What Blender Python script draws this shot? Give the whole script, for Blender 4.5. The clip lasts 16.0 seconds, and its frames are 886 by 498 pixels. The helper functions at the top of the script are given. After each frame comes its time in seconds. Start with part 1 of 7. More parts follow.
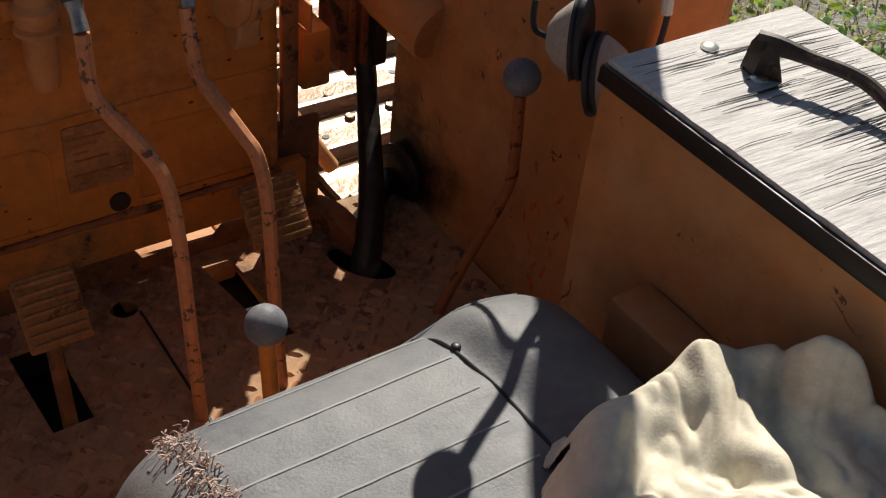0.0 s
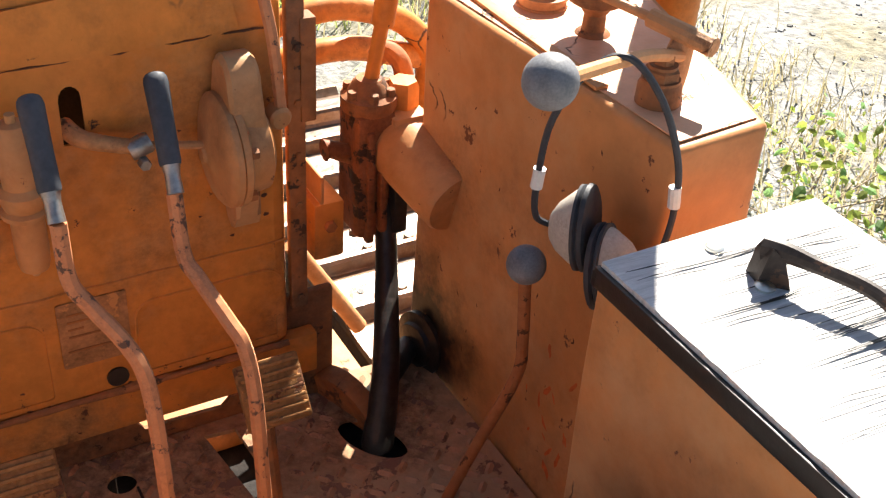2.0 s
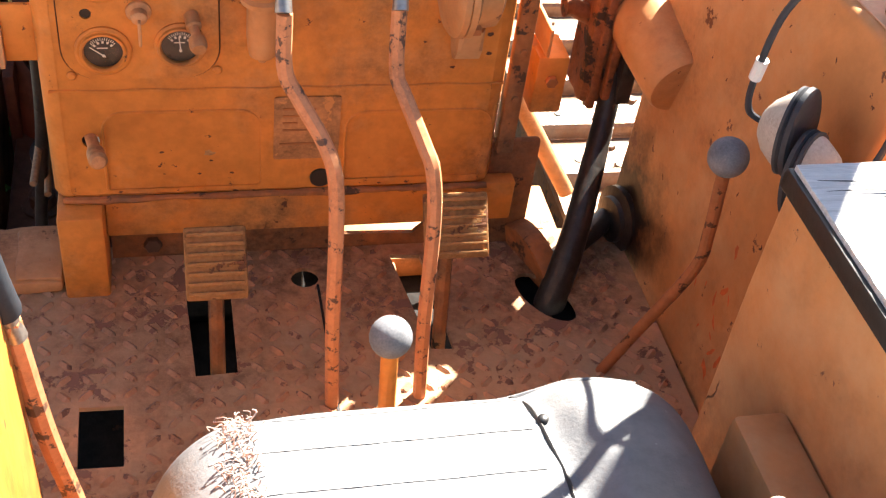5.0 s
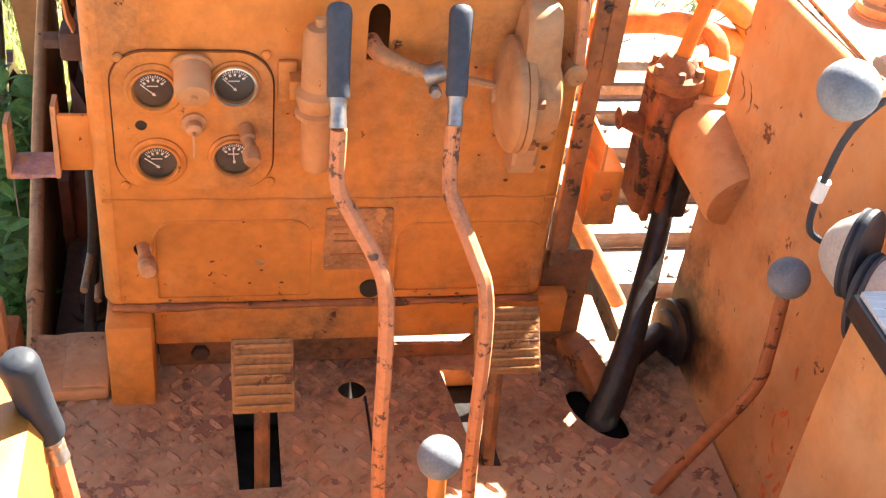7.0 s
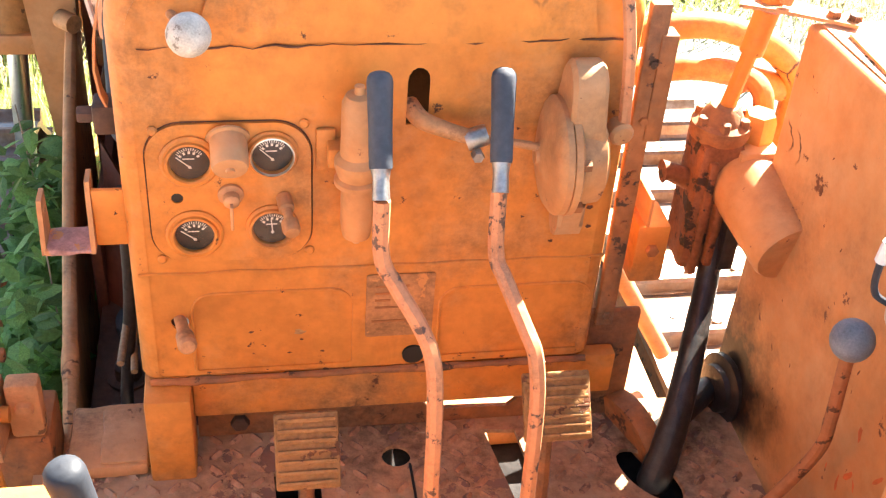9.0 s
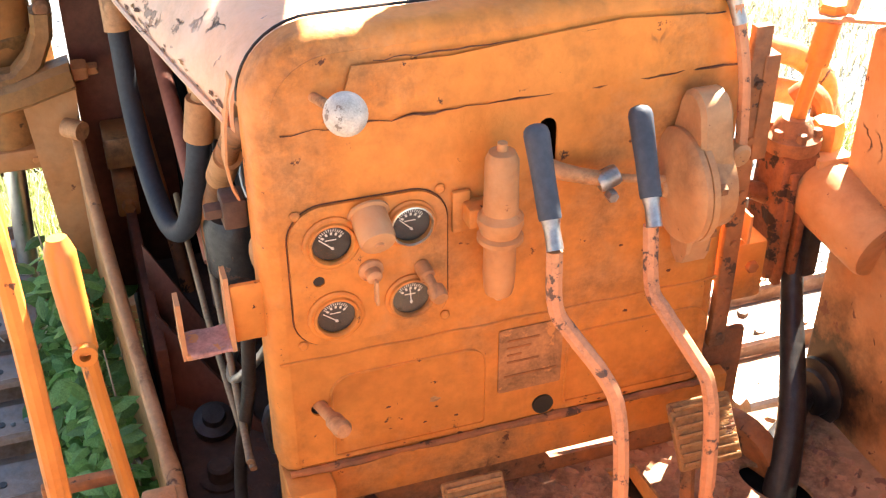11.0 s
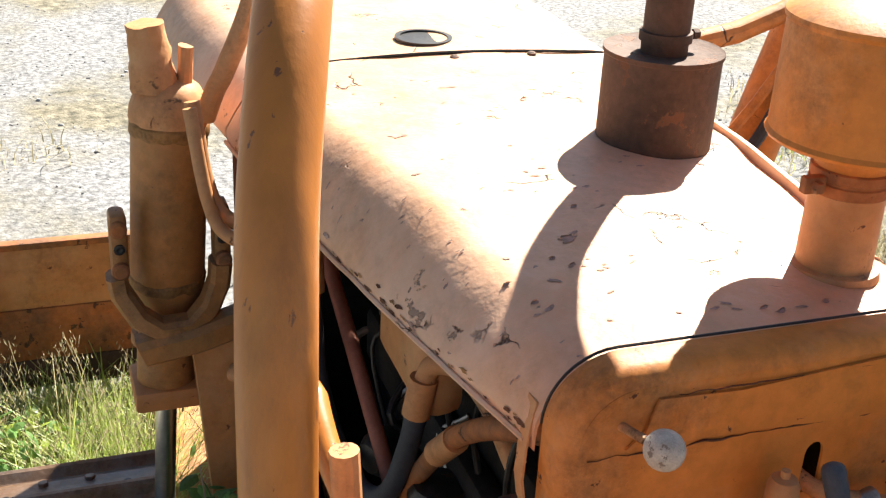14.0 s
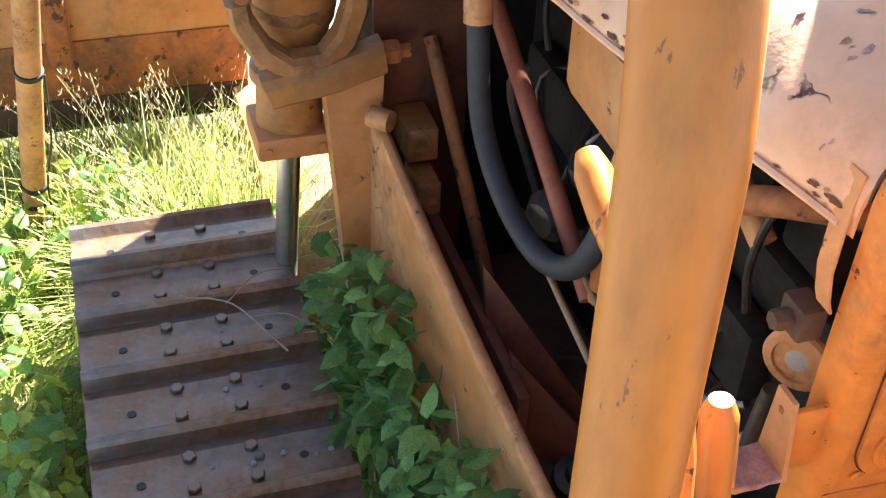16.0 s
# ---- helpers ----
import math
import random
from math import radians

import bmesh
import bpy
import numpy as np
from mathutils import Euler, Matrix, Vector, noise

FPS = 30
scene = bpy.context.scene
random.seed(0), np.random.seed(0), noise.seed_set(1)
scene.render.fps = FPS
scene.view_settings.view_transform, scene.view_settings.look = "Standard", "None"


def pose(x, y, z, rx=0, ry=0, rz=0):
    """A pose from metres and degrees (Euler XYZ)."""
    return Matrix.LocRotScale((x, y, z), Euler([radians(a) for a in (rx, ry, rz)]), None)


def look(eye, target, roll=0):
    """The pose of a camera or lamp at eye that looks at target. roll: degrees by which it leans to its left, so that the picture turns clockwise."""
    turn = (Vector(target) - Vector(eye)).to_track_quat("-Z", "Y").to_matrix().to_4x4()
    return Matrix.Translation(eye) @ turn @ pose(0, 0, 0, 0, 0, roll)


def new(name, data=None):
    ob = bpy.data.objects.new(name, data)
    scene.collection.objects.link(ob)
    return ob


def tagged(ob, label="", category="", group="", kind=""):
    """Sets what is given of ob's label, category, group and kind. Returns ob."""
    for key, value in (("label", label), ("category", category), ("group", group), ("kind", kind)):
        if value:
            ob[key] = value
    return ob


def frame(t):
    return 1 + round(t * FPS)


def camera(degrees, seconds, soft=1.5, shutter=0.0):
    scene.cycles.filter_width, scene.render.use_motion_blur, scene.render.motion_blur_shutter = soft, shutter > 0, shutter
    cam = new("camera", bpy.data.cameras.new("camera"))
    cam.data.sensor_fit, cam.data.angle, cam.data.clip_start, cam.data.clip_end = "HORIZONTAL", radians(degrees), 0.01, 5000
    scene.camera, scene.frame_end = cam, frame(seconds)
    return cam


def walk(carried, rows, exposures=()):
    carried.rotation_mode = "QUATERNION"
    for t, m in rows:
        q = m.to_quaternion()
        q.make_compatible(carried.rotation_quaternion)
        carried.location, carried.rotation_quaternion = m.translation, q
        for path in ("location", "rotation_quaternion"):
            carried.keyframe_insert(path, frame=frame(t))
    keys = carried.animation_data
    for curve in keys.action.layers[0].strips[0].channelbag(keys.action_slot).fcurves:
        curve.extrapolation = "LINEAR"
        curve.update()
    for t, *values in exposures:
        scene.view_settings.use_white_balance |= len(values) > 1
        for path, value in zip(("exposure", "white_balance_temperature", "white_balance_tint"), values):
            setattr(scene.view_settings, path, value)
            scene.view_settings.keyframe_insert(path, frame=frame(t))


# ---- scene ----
cam = camera(41.3, 16.0, soft=1.25)
PATH = [
    (0, (-0.381, 0.17, 2.131), (0.551, 1.4, 0.859), 6.1),
    (0.5, (-0.317, 0.199, 2.124), (0.554, 1.507, 0.886), 4.0),
    (1, (-0.252, 0.205, 2.146), (0.65, 1.522, 0.941), 5.1),
    (1.5, (-0.23, 0.213, 2.17), (0.638, 1.609, 1.031), 3.7),
    (2, (-0.22, 0.213, 2.173), (0.63, 1.626, 1.04), 3.8),
    (2.5, (-0.222, 0.219, 2.183), (0.656, 1.634, 1.074), 3.8),
    (2.8, (-0.245, 0.214, 2.184), (0.687, 1.626, 1.117), 4.0),
    (3, (-0.208, 0.231, 2.194), (0.67, 1.692, 1.148), 1.8),
    (3.5, (-0.208, 0.228, 2.187), (0.416, 1.738, 1.033), 6.3),
    (3.8, (-0.182, 0.191, 2.163), (0.296, 1.699, 0.94), 5.5),
    (4, (-0.149, 0.17, 2.161), (0.303, 1.644, 0.886), 5.8),
    (4.2, (-0.156, 0.153, 2.154), (0.279, 1.581, 0.823), 7.5),
    (6.3, (-0.169, 0.181, 2.174), (0.257, 1.621, 0.853), 9.1),
    (6.5, (-0.165, 0.185, 2.166), (0.235, 1.667, 0.884), 8.6),
    (7, (-0.165, 0.195, 2.164), (0.197, 1.743, 0.951), 7.0),
    (7.5, (-0.173, 0.208, 2.173), (0.176, 1.779, 0.984), 6.5),
    (8, (-0.18, 0.215, 2.179), (0.155, 1.793, 0.997), 6.5),
    (8.2, (-0.161, 0.215, 2.178), (0.138, 1.804, 1.001), 5.5),
    (10.3, (-0.355, 0.364, 2.148), (0.072, 1.919, 0.965), 0.9),
    (10.5, (-0.398, 0.347, 2.14), (0.056, 1.93, 1.005), 0.3),
    (11, (-0.497, 0.334, 2.162), (0.034, 1.925, 1.072), -0.2),
    (11.5, (-0.6, 0.359, 2.189), (0.037, 1.952, 1.163), 2.4),
    (12, (-0.686, 0.379, 2.24), (0.022, 1.991, 1.292), 2.6),
    (12.5, (-0.752, 0.398, 2.261), (-0.086, 2.025, 1.308), 2.2),
    (13, (-0.797, 0.424, 2.298), (-0.15, 2.064, 1.353), 3.0),
    (13.5, (-0.828, 0.45, 2.326), (-0.202, 2.129, 1.438), 2.8),
    (14, (-0.867, 0.482, 2.356), (-0.242, 2.184, 1.51), 3.0),
    (14.5, (-0.942, 0.478, 2.32), (-0.364, 2.134, 1.357), 3.7),
    (15, (-0.966, 0.485, 2.238), (-0.414, 2.068, 1.148), 3.9),
    (15.5, (-0.971, 0.606, 2.193), (-0.412, 2.156, 1.058), 4.4),
    (15.7, (-0.978, 0.704, 2.199), (-0.452, 2.223, 1.01), 4.3),
    (16, (-0.979, 0.85, 2.189), (-0.477, 2.339, 0.952), 2.8),
]
EXPOSURES = [(0, 0.30), (0.5, 0.58), (1, 1.26), (1.5, 1.80), (2.5, 1.98), (3.5, 2.20), (4, 2.98), (6.5, 2.61), (7, 3.31), (8, 3.72), (10.5, 3.50), (11, 3.55), (12, 3.20), (13, 2.55), (13.5, 2.16), (14, 1.70), (14.5, 1.48), (15, 2.18), (15.5, 2.60), (16, 3.03)]
walk(cam, [(t, look(eye, target, roll)) for t, eye, target, roll in PATH], EXPOSURES)

from mathutils.bvhtree import BVHTree

# ---- light ----
SUN_EL, SUN_AZ = radians(42.5), radians(45)      # azimuth from straight ahead towards the right
world = bpy.data.worlds.new("sky")
scene.world = world
world.use_nodes = True
wn, wl = world.node_tree.nodes, world.node_tree.links
sky = wn.new("ShaderNodeTexSky")
sky.sky_type, sky.sun_disc = "NISHITA", False
sky.sun_elevation, sky.sun_rotation = SUN_EL, SUN_AZ
wl.new(sky.outputs[0], wn["Background"].inputs[0])
wn["Background"].inputs[1].default_value = 0.035
sun = new("sun", bpy.data.lights.new("sun", "SUN"))
sun.data.energy, sun.data.angle, sun.data.color = 5.0, radians(0.55), (1.0, 0.93, 0.82)
sun_dir = Vector((math.sin(SUN_AZ) * math.cos(SUN_EL), math.cos(SUN_AZ) * math.cos(SUN_EL), math.sin(SUN_EL)))
sun.matrix_world = look(sun_dir * 20, (0, 0, 0))


# ---- materials ----
def material(name, base, rough=0.6, metal=0.0, var=0.12, scale=6.0, chips=None, chip_amount=0.0, chip_scale=22.0, dust=None,
             dust_amount=0.0, bump=0.15, bump_scale=60.0, rand=0.0, stretch=(1, 1, 1), coat=0.0, island=False, cracks=0.0, crack_amount=0.5,
             grime=0.0, grime_scale=2.2, stain=None):
    """Base colour varied at two scales, with chips of a second colour and patches of dust in a third."""
    m = bpy.data.materials.new(name)
    m.use_nodes = True
    n, l = m.node_tree.nodes, m.node_tree.links
    b = n["Principled BSDF"]
    tc = n.new("ShaderNodeTexCoord")
    mp = n.new("ShaderNodeMapping")
    mp.inputs["Scale"].default_value = stretch
    l.new(tc.outputs["Object"], mp.inputs[0])
    vec = mp.outputs[0]

    def noise_at(s, detail=6.0, rough_=0.6):
        t = n.new("ShaderNodeTexNoise")
        t.inputs["Scale"].default_value, t.inputs["Detail"].default_value, t.inputs["Roughness"].default_value = s, detail, rough_
        l.new(vec, t.inputs["Vector"])
        return t.outputs["Fac"]

    def ramp(src, lo, hi):
        r = n.new("ShaderNodeMapRange")
        r.inputs["From Min"].default_value, r.inputs["From Max"].default_value = lo, hi
        r.clamp = True
        l.new(src, r.inputs["Value"])
        return r.outputs[0]

    def mix(fac, a, c):
        x = n.new("ShaderNodeMix")
        x.data_type = "RGBA"
        if hasattr(fac, "links"):
            l.new(fac, x.inputs[0])
        else:
            x.inputs[0].default_value = fac
        for sock, v in ((x.inputs[6], a), (x.inputs[7], c)):
            if hasattr(v, "links"):
                l.new(v, sock)
            else:
                sock.default_value = (*v, 1)
        return x.outputs[2]

    dark = tuple(max(0, c * (1 - 2.0 * var)) for c in base)
    lite = tuple(min(1, c * (1 + 1.3 * var) + 0.02 * var) for c in base)
    col = mix(ramp(noise_at(scale), 0.3, 0.7), dark, lite)
    fine = mix(ramp(noise_at(scale * 9, 4), 0.35, 0.65), tuple(c * (1 - var) for c in base), lite)
    col = mix(0.4, col, fine)
    if rand:
        oi = n.new("ShaderNodeNewGeometry" if island else "ShaderNodeObjectInfo")
        hs = n.new("ShaderNodeHueSaturation")
        l.new(ramp(oi.outputs["Random Per Island" if island else "Random"], 0, 1), hs.inputs["Value"])
        r = hs.inputs["Value"].links[0].from_node
        r.inputs["To Min"].default_value, r.inputs["To Max"].default_value = 1 - rand, 1 + rand
        l.new(col, hs.inputs["Color"])
        col = hs.outputs[0]
    if dust:
        col = mix(ramp(noise_at(scale * 0.7, 8, 0.7), 0.62 - 0.3 * dust_amount, 0.78 - 0.2 * dust_amount), col, dust)
    if grime:       # soft blackish handling dirt in broad patches, broken up by a finer grain
        broad, fine_ = ramp(noise_at(grime_scale, 6, 0.7), 0.45, 0.66), ramp(noise_at(grime_scale * 14, 5, 0.75), 0.30, 0.62)
        gm = n.new("ShaderNodeMath")
        gm.operation = "MULTIPLY"
        l.new(broad, gm.inputs[0])
        l.new(fine_, gm.inputs[1])
        gs = n.new("ShaderNodeMath")
        gs.operation = "MULTIPLY"
        l.new(gm.outputs[0], gs.inputs[0])
        gs.inputs[1].default_value = grime
        col = mix(gs.outputs[0], col, (0.075, 0.034, 0.018))
    if stain:       # one splash of grease round a place on the thing
        dist = n.new("ShaderNodeVectorMath")
        dist.operation = "DISTANCE"
        l.new(tc.outputs["Object"], dist.inputs[0])
        dist.inputs[1].default_value = stain[0]
        ms = n.new("ShaderNodeMath")
        ms.operation = "MULTIPLY_ADD"
        l.new(noise_at(9, 6, 0.7), ms.inputs[0])
        ms.inputs[1].default_value = stain[1] * 1.6
        l.new(dist.outputs["Value"], ms.inputs[2])
        col = mix(ramp(ms.outputs[0], stain[1] * 1.9, stain[1] * 1.25), col, (0.022, 0.014, 0.010))
    height = noise_at(bump_scale, 5)
    if chips:
        mask = ramp(noise_at(chip_scale, 7, 0.68), 0.70 - 0.25 * chip_amount, 0.72 - 0.25 * chip_amount)
        col = mix(mask, col, chips)
        sub = n.new("ShaderNodeMath")
        sub.operation = "SUBTRACT"
        l.new(height, sub.inputs[0])
        l.new(mask, sub.inputs[1])
        height = sub.outputs[0]
    if cracks:
        warp = n.new("ShaderNodeTexNoise")
        warp.inputs["Scale"].default_value, warp.inputs["Detail"].default_value = cracks * 1.7, 4
        l.new(vec, warp.inputs["Vector"])
        add = n.new("ShaderNodeVectorMath")
        add.operation = "MULTIPLY_ADD"
        add.inputs[1].default_value = (0.35 / cracks * 2,) * 3
        l.new(warp.outputs["Color"], add.inputs[0])
        l.new(vec, add.inputs[2])
        vor = n.new("ShaderNodeTexVoronoi")
        vor.feature = "DISTANCE_TO_EDGE"
        vor.inputs["Scale"].default_value = cracks
        l.new(add.outputs[0], vor.inputs["Vector"])
        line = ramp(vor.outputs["Distance"], 0.022, 0.006)
        where = ramp(noise_at(cracks * 0.55, 3), 0.66 - 0.25 * crack_amount, 0.70 - 0.25 * crack_amount)
        mul = n.new("ShaderNodeMath")
        mul.operation = "MULTIPLY"
        l.new(line, mul.inputs[0])
        l.new(where, mul.inputs[1])
        col = mix(mul.outputs[0], col, (0.10, 0.045, 0.025))
        sub_ = n.new("ShaderNodeMath")
        sub_.operation = "SUBTRACT"
        l.new(height, sub_.inputs[0])
        l.new(mul.outputs[0], sub_.inputs[1])
        height = sub_.outputs[0]
    l.new(col, b.inputs["Base Color"])
    rr = n.new("ShaderNodeMapRange")
    rr.inputs["To Min"].default_value, rr.inputs["To Max"].default_value = max(0.05, rough - 0.1), min(1, rough + 0.12)
    l.new(noise_at(scale * 4, 4), rr.inputs["Value"])
    l.new(rr.outputs[0], b.inputs["Roughness"])
    b.inputs["Metallic"].default_value = metal
    b.inputs["Coat Weight"].default_value = coat
    b.inputs["Specular IOR Level"].default_value = 0.5 if metal or rough < 0.45 else 0.28
    if bump:
        bp = n.new("ShaderNodeBump")
        bp.inputs["Strength"].default_value, bp.inputs["Distance"].default_value = bump, 0.004
        l.new(height, bp.inputs["Height"])
        l.new(bp.outputs[0], b.inputs["Normal"])
    return m


RUST, DARKRUST = (0.10, 0.035, 0.015), (0.045, 0.022, 0.014)
ORANGE = material("orange_paint", (0.685, 0.238, 0.043), 0.5, var=0.17, scale=4, chips=(0.11, 0.04, 0.02), chip_amount=0.17, chip_scale=30, dust=(0.63, 0.31, 0.12), dust_amount=0.45, cracks=7, crack_amount=0.08, bump=0.25, grime=0.8, grime_scale=3.0)
ORANGE_POST = material("post_paint", (0.56, 0.195, 0.030), 0.38, var=0.16, scale=3, chips=(0.18, 0.07, 0.03), chip_amount=0.24, chip_scale=55, dust=(0.50, 0.24, 0.065), dust_amount=0.35, grime=0.5, grime_scale=5, stretch=(1, 1, 0.35))
ORANGE_FADED = material("faded_orange_paint", (0.60, 0.28, 0.115), 0.6, var=0.16, scale=5, chips=(0.20, 0.10, 0.05), chip_amount=0.24, chip_scale=20, dust=(0.63, 0.37, 0.19), dust_amount=0.45, bump=0.35, cracks=9, crack_amount=0.2, grime=0.75, grime_scale=6)
HOODPAINT = material("peeling_hood_paint", (0.75, 0.40, 0.225), 0.45, var=0.13, scale=3, chips=(0.32, 0.20, 0.14), chip_amount=0.19, chip_scale=11, dust=(0.80, 0.52, 0.36), dust_amount=0.65, bump=0.8, bump_scale=18, cracks=10, crack_amount=0.22, grime=0.3, grime_scale=3.5)
ORANGE_LEVER = material("chipped_lever_paint", (0.64, 0.265, 0.12), 0.5, var=0.16, scale=9, chips=(0.13, 0.07, 0.048), chip_amount=0.52, chip_scale=36, bump=0.3, grime=0.6, grime_scale=9)
ORANGE_TANK = material("tank_paint", (0.58, 0.245, 0.085), 0.5, var=0.15, scale=3, chips=(0.16, 0.06, 0.03), chip_amount=0.22, chip_scale=26, dust=(0.60, 0.35, 0.175), dust_amount=0.6, cracks=8, crack_amount=0.1, bump=0.22, grime=0.6, grime_scale=2.6)
ORANGE_DIRTY = material("dirty_orange_paint", (0.42, 0.145, 0.045), 0.7, var=0.28, scale=7, chips=(0.09, 0.045, 0.025), chip_amount=0.4, chip_scale=18, dust=(0.22, 0.12, 0.065), dust_amount=0.6, bump=0.45, grime=0.7, grime_scale=5)
FLOORPAINT = material("worn_floor_paint", (0.56, 0.285, 0.14), 0.75, var=0.28, scale=7, chips=(0.25, 0.13, 0.085), chip_amount=0.48, chip_scale=14, dust=(0.44, 0.285, 0.165), dust_amount=0.8, bump=0.6, grime=0.85, grime_scale=3)
FLOORLUG = material("worn_lug", (0.50, 0.235, 0.12), 0.6, var=0.26, scale=7, chips=(0.20, 0.10, 0.065), chip_amount=0.48, chip_scale=30, dust=(0.46, 0.28, 0.17), dust_amount=0.6, bump=0.4, grime=0.8, grime_scale=3)
GREASY = material("greasy_metal", (0.035, 0.028, 0.024), 0.38, 0.2, var=0.4, scale=8, chips=(0.12, 0.055, 0.03), chip_amount=0.3, chip_scale=15, bump=0.4)
# even near-black base stands in for the deep bay's shade; chips are rust
ENGINE = material("shade_dark_engine", (0.013, 0.009, 0.007), 0.85, var=0.5, scale=6, chips=(0.06, 0.026, 0.014), chip_amount=0.3, chip_scale=9, bump=0.6)
RUBBER = material("grey_rubber", (0.066, 0.071, 0.084), 0.55, var=0.2, scale=12, bump=0.25)
HOSE = material("black_hose", (0.04, 0.042, 0.05), 0.55, var=0.2, scale=14, bump=0.25)
KNOB = material("grey_knob", (0.17, 0.175, 0.19), 0.55, var=0.25, scale=40, bump=0.25)
KNOBPALE = material("pale_knob", (0.55, 0.50, 0.42), 0.6, var=0.25, scale=50, chips=(0.25, 0.2, 0.16), chip_amount=0.3, chip_scale=40, bump=0.3)
STEEL = material("bare_steel", (0.42, 0.38, 0.34), 0.42, 0.9, var=0.25, scale=20, chips=RUST, chip_amount=0.25)
CHROME = material("chrome", (0.80, 0.79, 0.70), 0.30, 1.0, var=0.12, scale=8, bump=0.05)
TRACKSTEEL = material("track_steel", (0.24, 0.21, 0.19), 0.34, 0.5, var=0.38, scale=5, dust=(0.30, 0.165, 0.085), dust_amount=0.85, bump=0.4, grime=0.65, grime_scale=4)
RUSTY = material("rusted_steel", (0.10, 0.055, 0.036), 0.75, 0.2, var=0.3, scale=8, chips=(0.16, 0.07, 0.035), chip_amount=0.4, chip_scale=14, bump=0.35)
# near-black without sheen: puts deep shade into the colour
SHADE_BLACK = material("shade_black", (0.006, 0.005, 0.004), 1.0, var=0.3, scale=6)
SHADE_BLACK.node_tree.nodes["Principled BSDF"].inputs["Specular IOR Level"].default_value = 0.05
BLACK = material("black_paint", (0.012, 0.011, 0.011), 0.4, var=0.2)
WOOD = material("weathered_wood", (0.62, 0.60, 0.585), 0.8, var=0.20, scale=3, stretch=(2.0, 45, 45), bump=0.5, bump_scale=7, dust=(0.36, 0.33, 0.31), dust_amount=0.42)
VINYL = material("grey_vinyl", (0.155, 0.16, 0.17), 0.50, var=0.16, scale=8, bump=0.2, bump_scale=260, dust=(0.22, 0.22, 0.22), dust_amount=0.5, chips=(0.30, 0.30, 0.30), chip_amount=0.06, chip_scale=40)
FOAM = material("torn_stuffing", (0.55, 0.42, 0.36), 0.95, var=0.25, scale=30, bump=0.5)
CLOTH = material("cream_cloth", (0.76, 0.70, 0.56), 0.95, var=0.14, scale=9, bump=0.2, bump_scale=320, dust=(0.52, 0.44, 0.32), dust_amount=0.4)
PLASTIC_WHITE = material("white_plastic", (0.70, 0.68, 0.64), 0.4, var=0.08, scale=20)
CREAM = material("cream_plastic", (0.46, 0.42, 0.37), 0.45, var=0.15, scale=20, grime=0.5, grime_scale=20)
DIAL = material("dial_black", (0.030, 0.024, 0.019), 0.3, var=0.3, scale=30, bump=0)
WHITEMARK = material("dial_white", (0.75, 0.72, 0.62), 0.5, var=0.05, bump=0)
TAGMETAL = material("stained_plate", (0.46, 0.20, 0.07), 0.55, 0.1, var=0.35, scale=18, chips=(0.62, 0.26, 0.08), chip_amount=0.5, chip_scale=14, grime=0.8, grime_scale=12)
LEAF = material("green_leaf", (0.21, 0.39, 0.12), 0.45, var=0.3, scale=20, rand=0.45, bump=0.1)
GRASSGREEN = material("grass_blades", (0.42, 0.50, 0.14), 0.42, var=0.3, scale=3, rand=0.6, island=True, bump=0)
DRYGRASS = material("dry_grass", (0.46, 0.40, 0.235), 0.6, var=0.3, scale=3, rand=0.5, island=True, bump=0)
BUSHLEAF = material("yellow_green_leaf", (0.30, 0.38, 0.07), 0.36, var=0.3, scale=20, rand=0.55, island=True, bump=0.1)
CYLPAINT = material("oily_cylinder_paint", (0.47, 0.20, 0.062), 0.45, var=0.2, scale=5, chips=(0.12, 0.06, 0.03), chip_amount=0.2, chip_scale=20, dust=(0.30, 0.17, 0.07), dust_amount=0.6, bump=0.3, grime=0.8, grime_scale=4)
PRIMER = material("bared_primer", (0.42, 0.275, 0.215), 0.85, var=0.4, scale=60)
PEDALRUST = material("mustard_rust", (0.36, 0.17, 0.055), 0.7, var=0.35, scale=14, chips=(0.16, 0.065, 0.03), chip_amount=0.5, chip_scale=40, bump=0.6, grime=0.6, grime_scale=8)
OCHRE = material("rust_bloom", (0.40, 0.21, 0.09), 0.85, var=0.35, scale=30)
SEAM = material("rust_and_seam_shade", (0.13, 0.05, 0.025), 0.8, var=0.4, scale=30)
GREASYTANK = material("greasy_tank_paint", (0.58, 0.245, 0.085), 0.5, var=0.15, scale=3, chips=(0.16, 0.06, 0.03), chip_amount=0.22, chip_scale=26, dust=(0.60, 0.35, 0.175), dust_amount=0.6, cracks=8, crack_amount=0.1, bump=0.22, grime=0.6, grime_scale=2.6, stain=((-0.09, 0.20, 0.06), 0.15))
REDPRIMER = material("red_primer", (0.16, 0.055, 0.03), 0.7, var=0.3, scale=6, grime=0.7, grime_scale=5)
DULLROD = material("dull_tan_rod", (0.33, 0.215, 0.12), 0.6, var=0.3, scale=20, grime=0.6, grime_scale=10)
GREASE = material("caked_grease", (0.30, 0.145, 0.045), 0.55, var=0.4, scale=14, bump=0.6, bump_scale=60)
STRAW = material("dead_twig", (0.34, 0.27, 0.20), 0.8, var=0.2, scale=30)
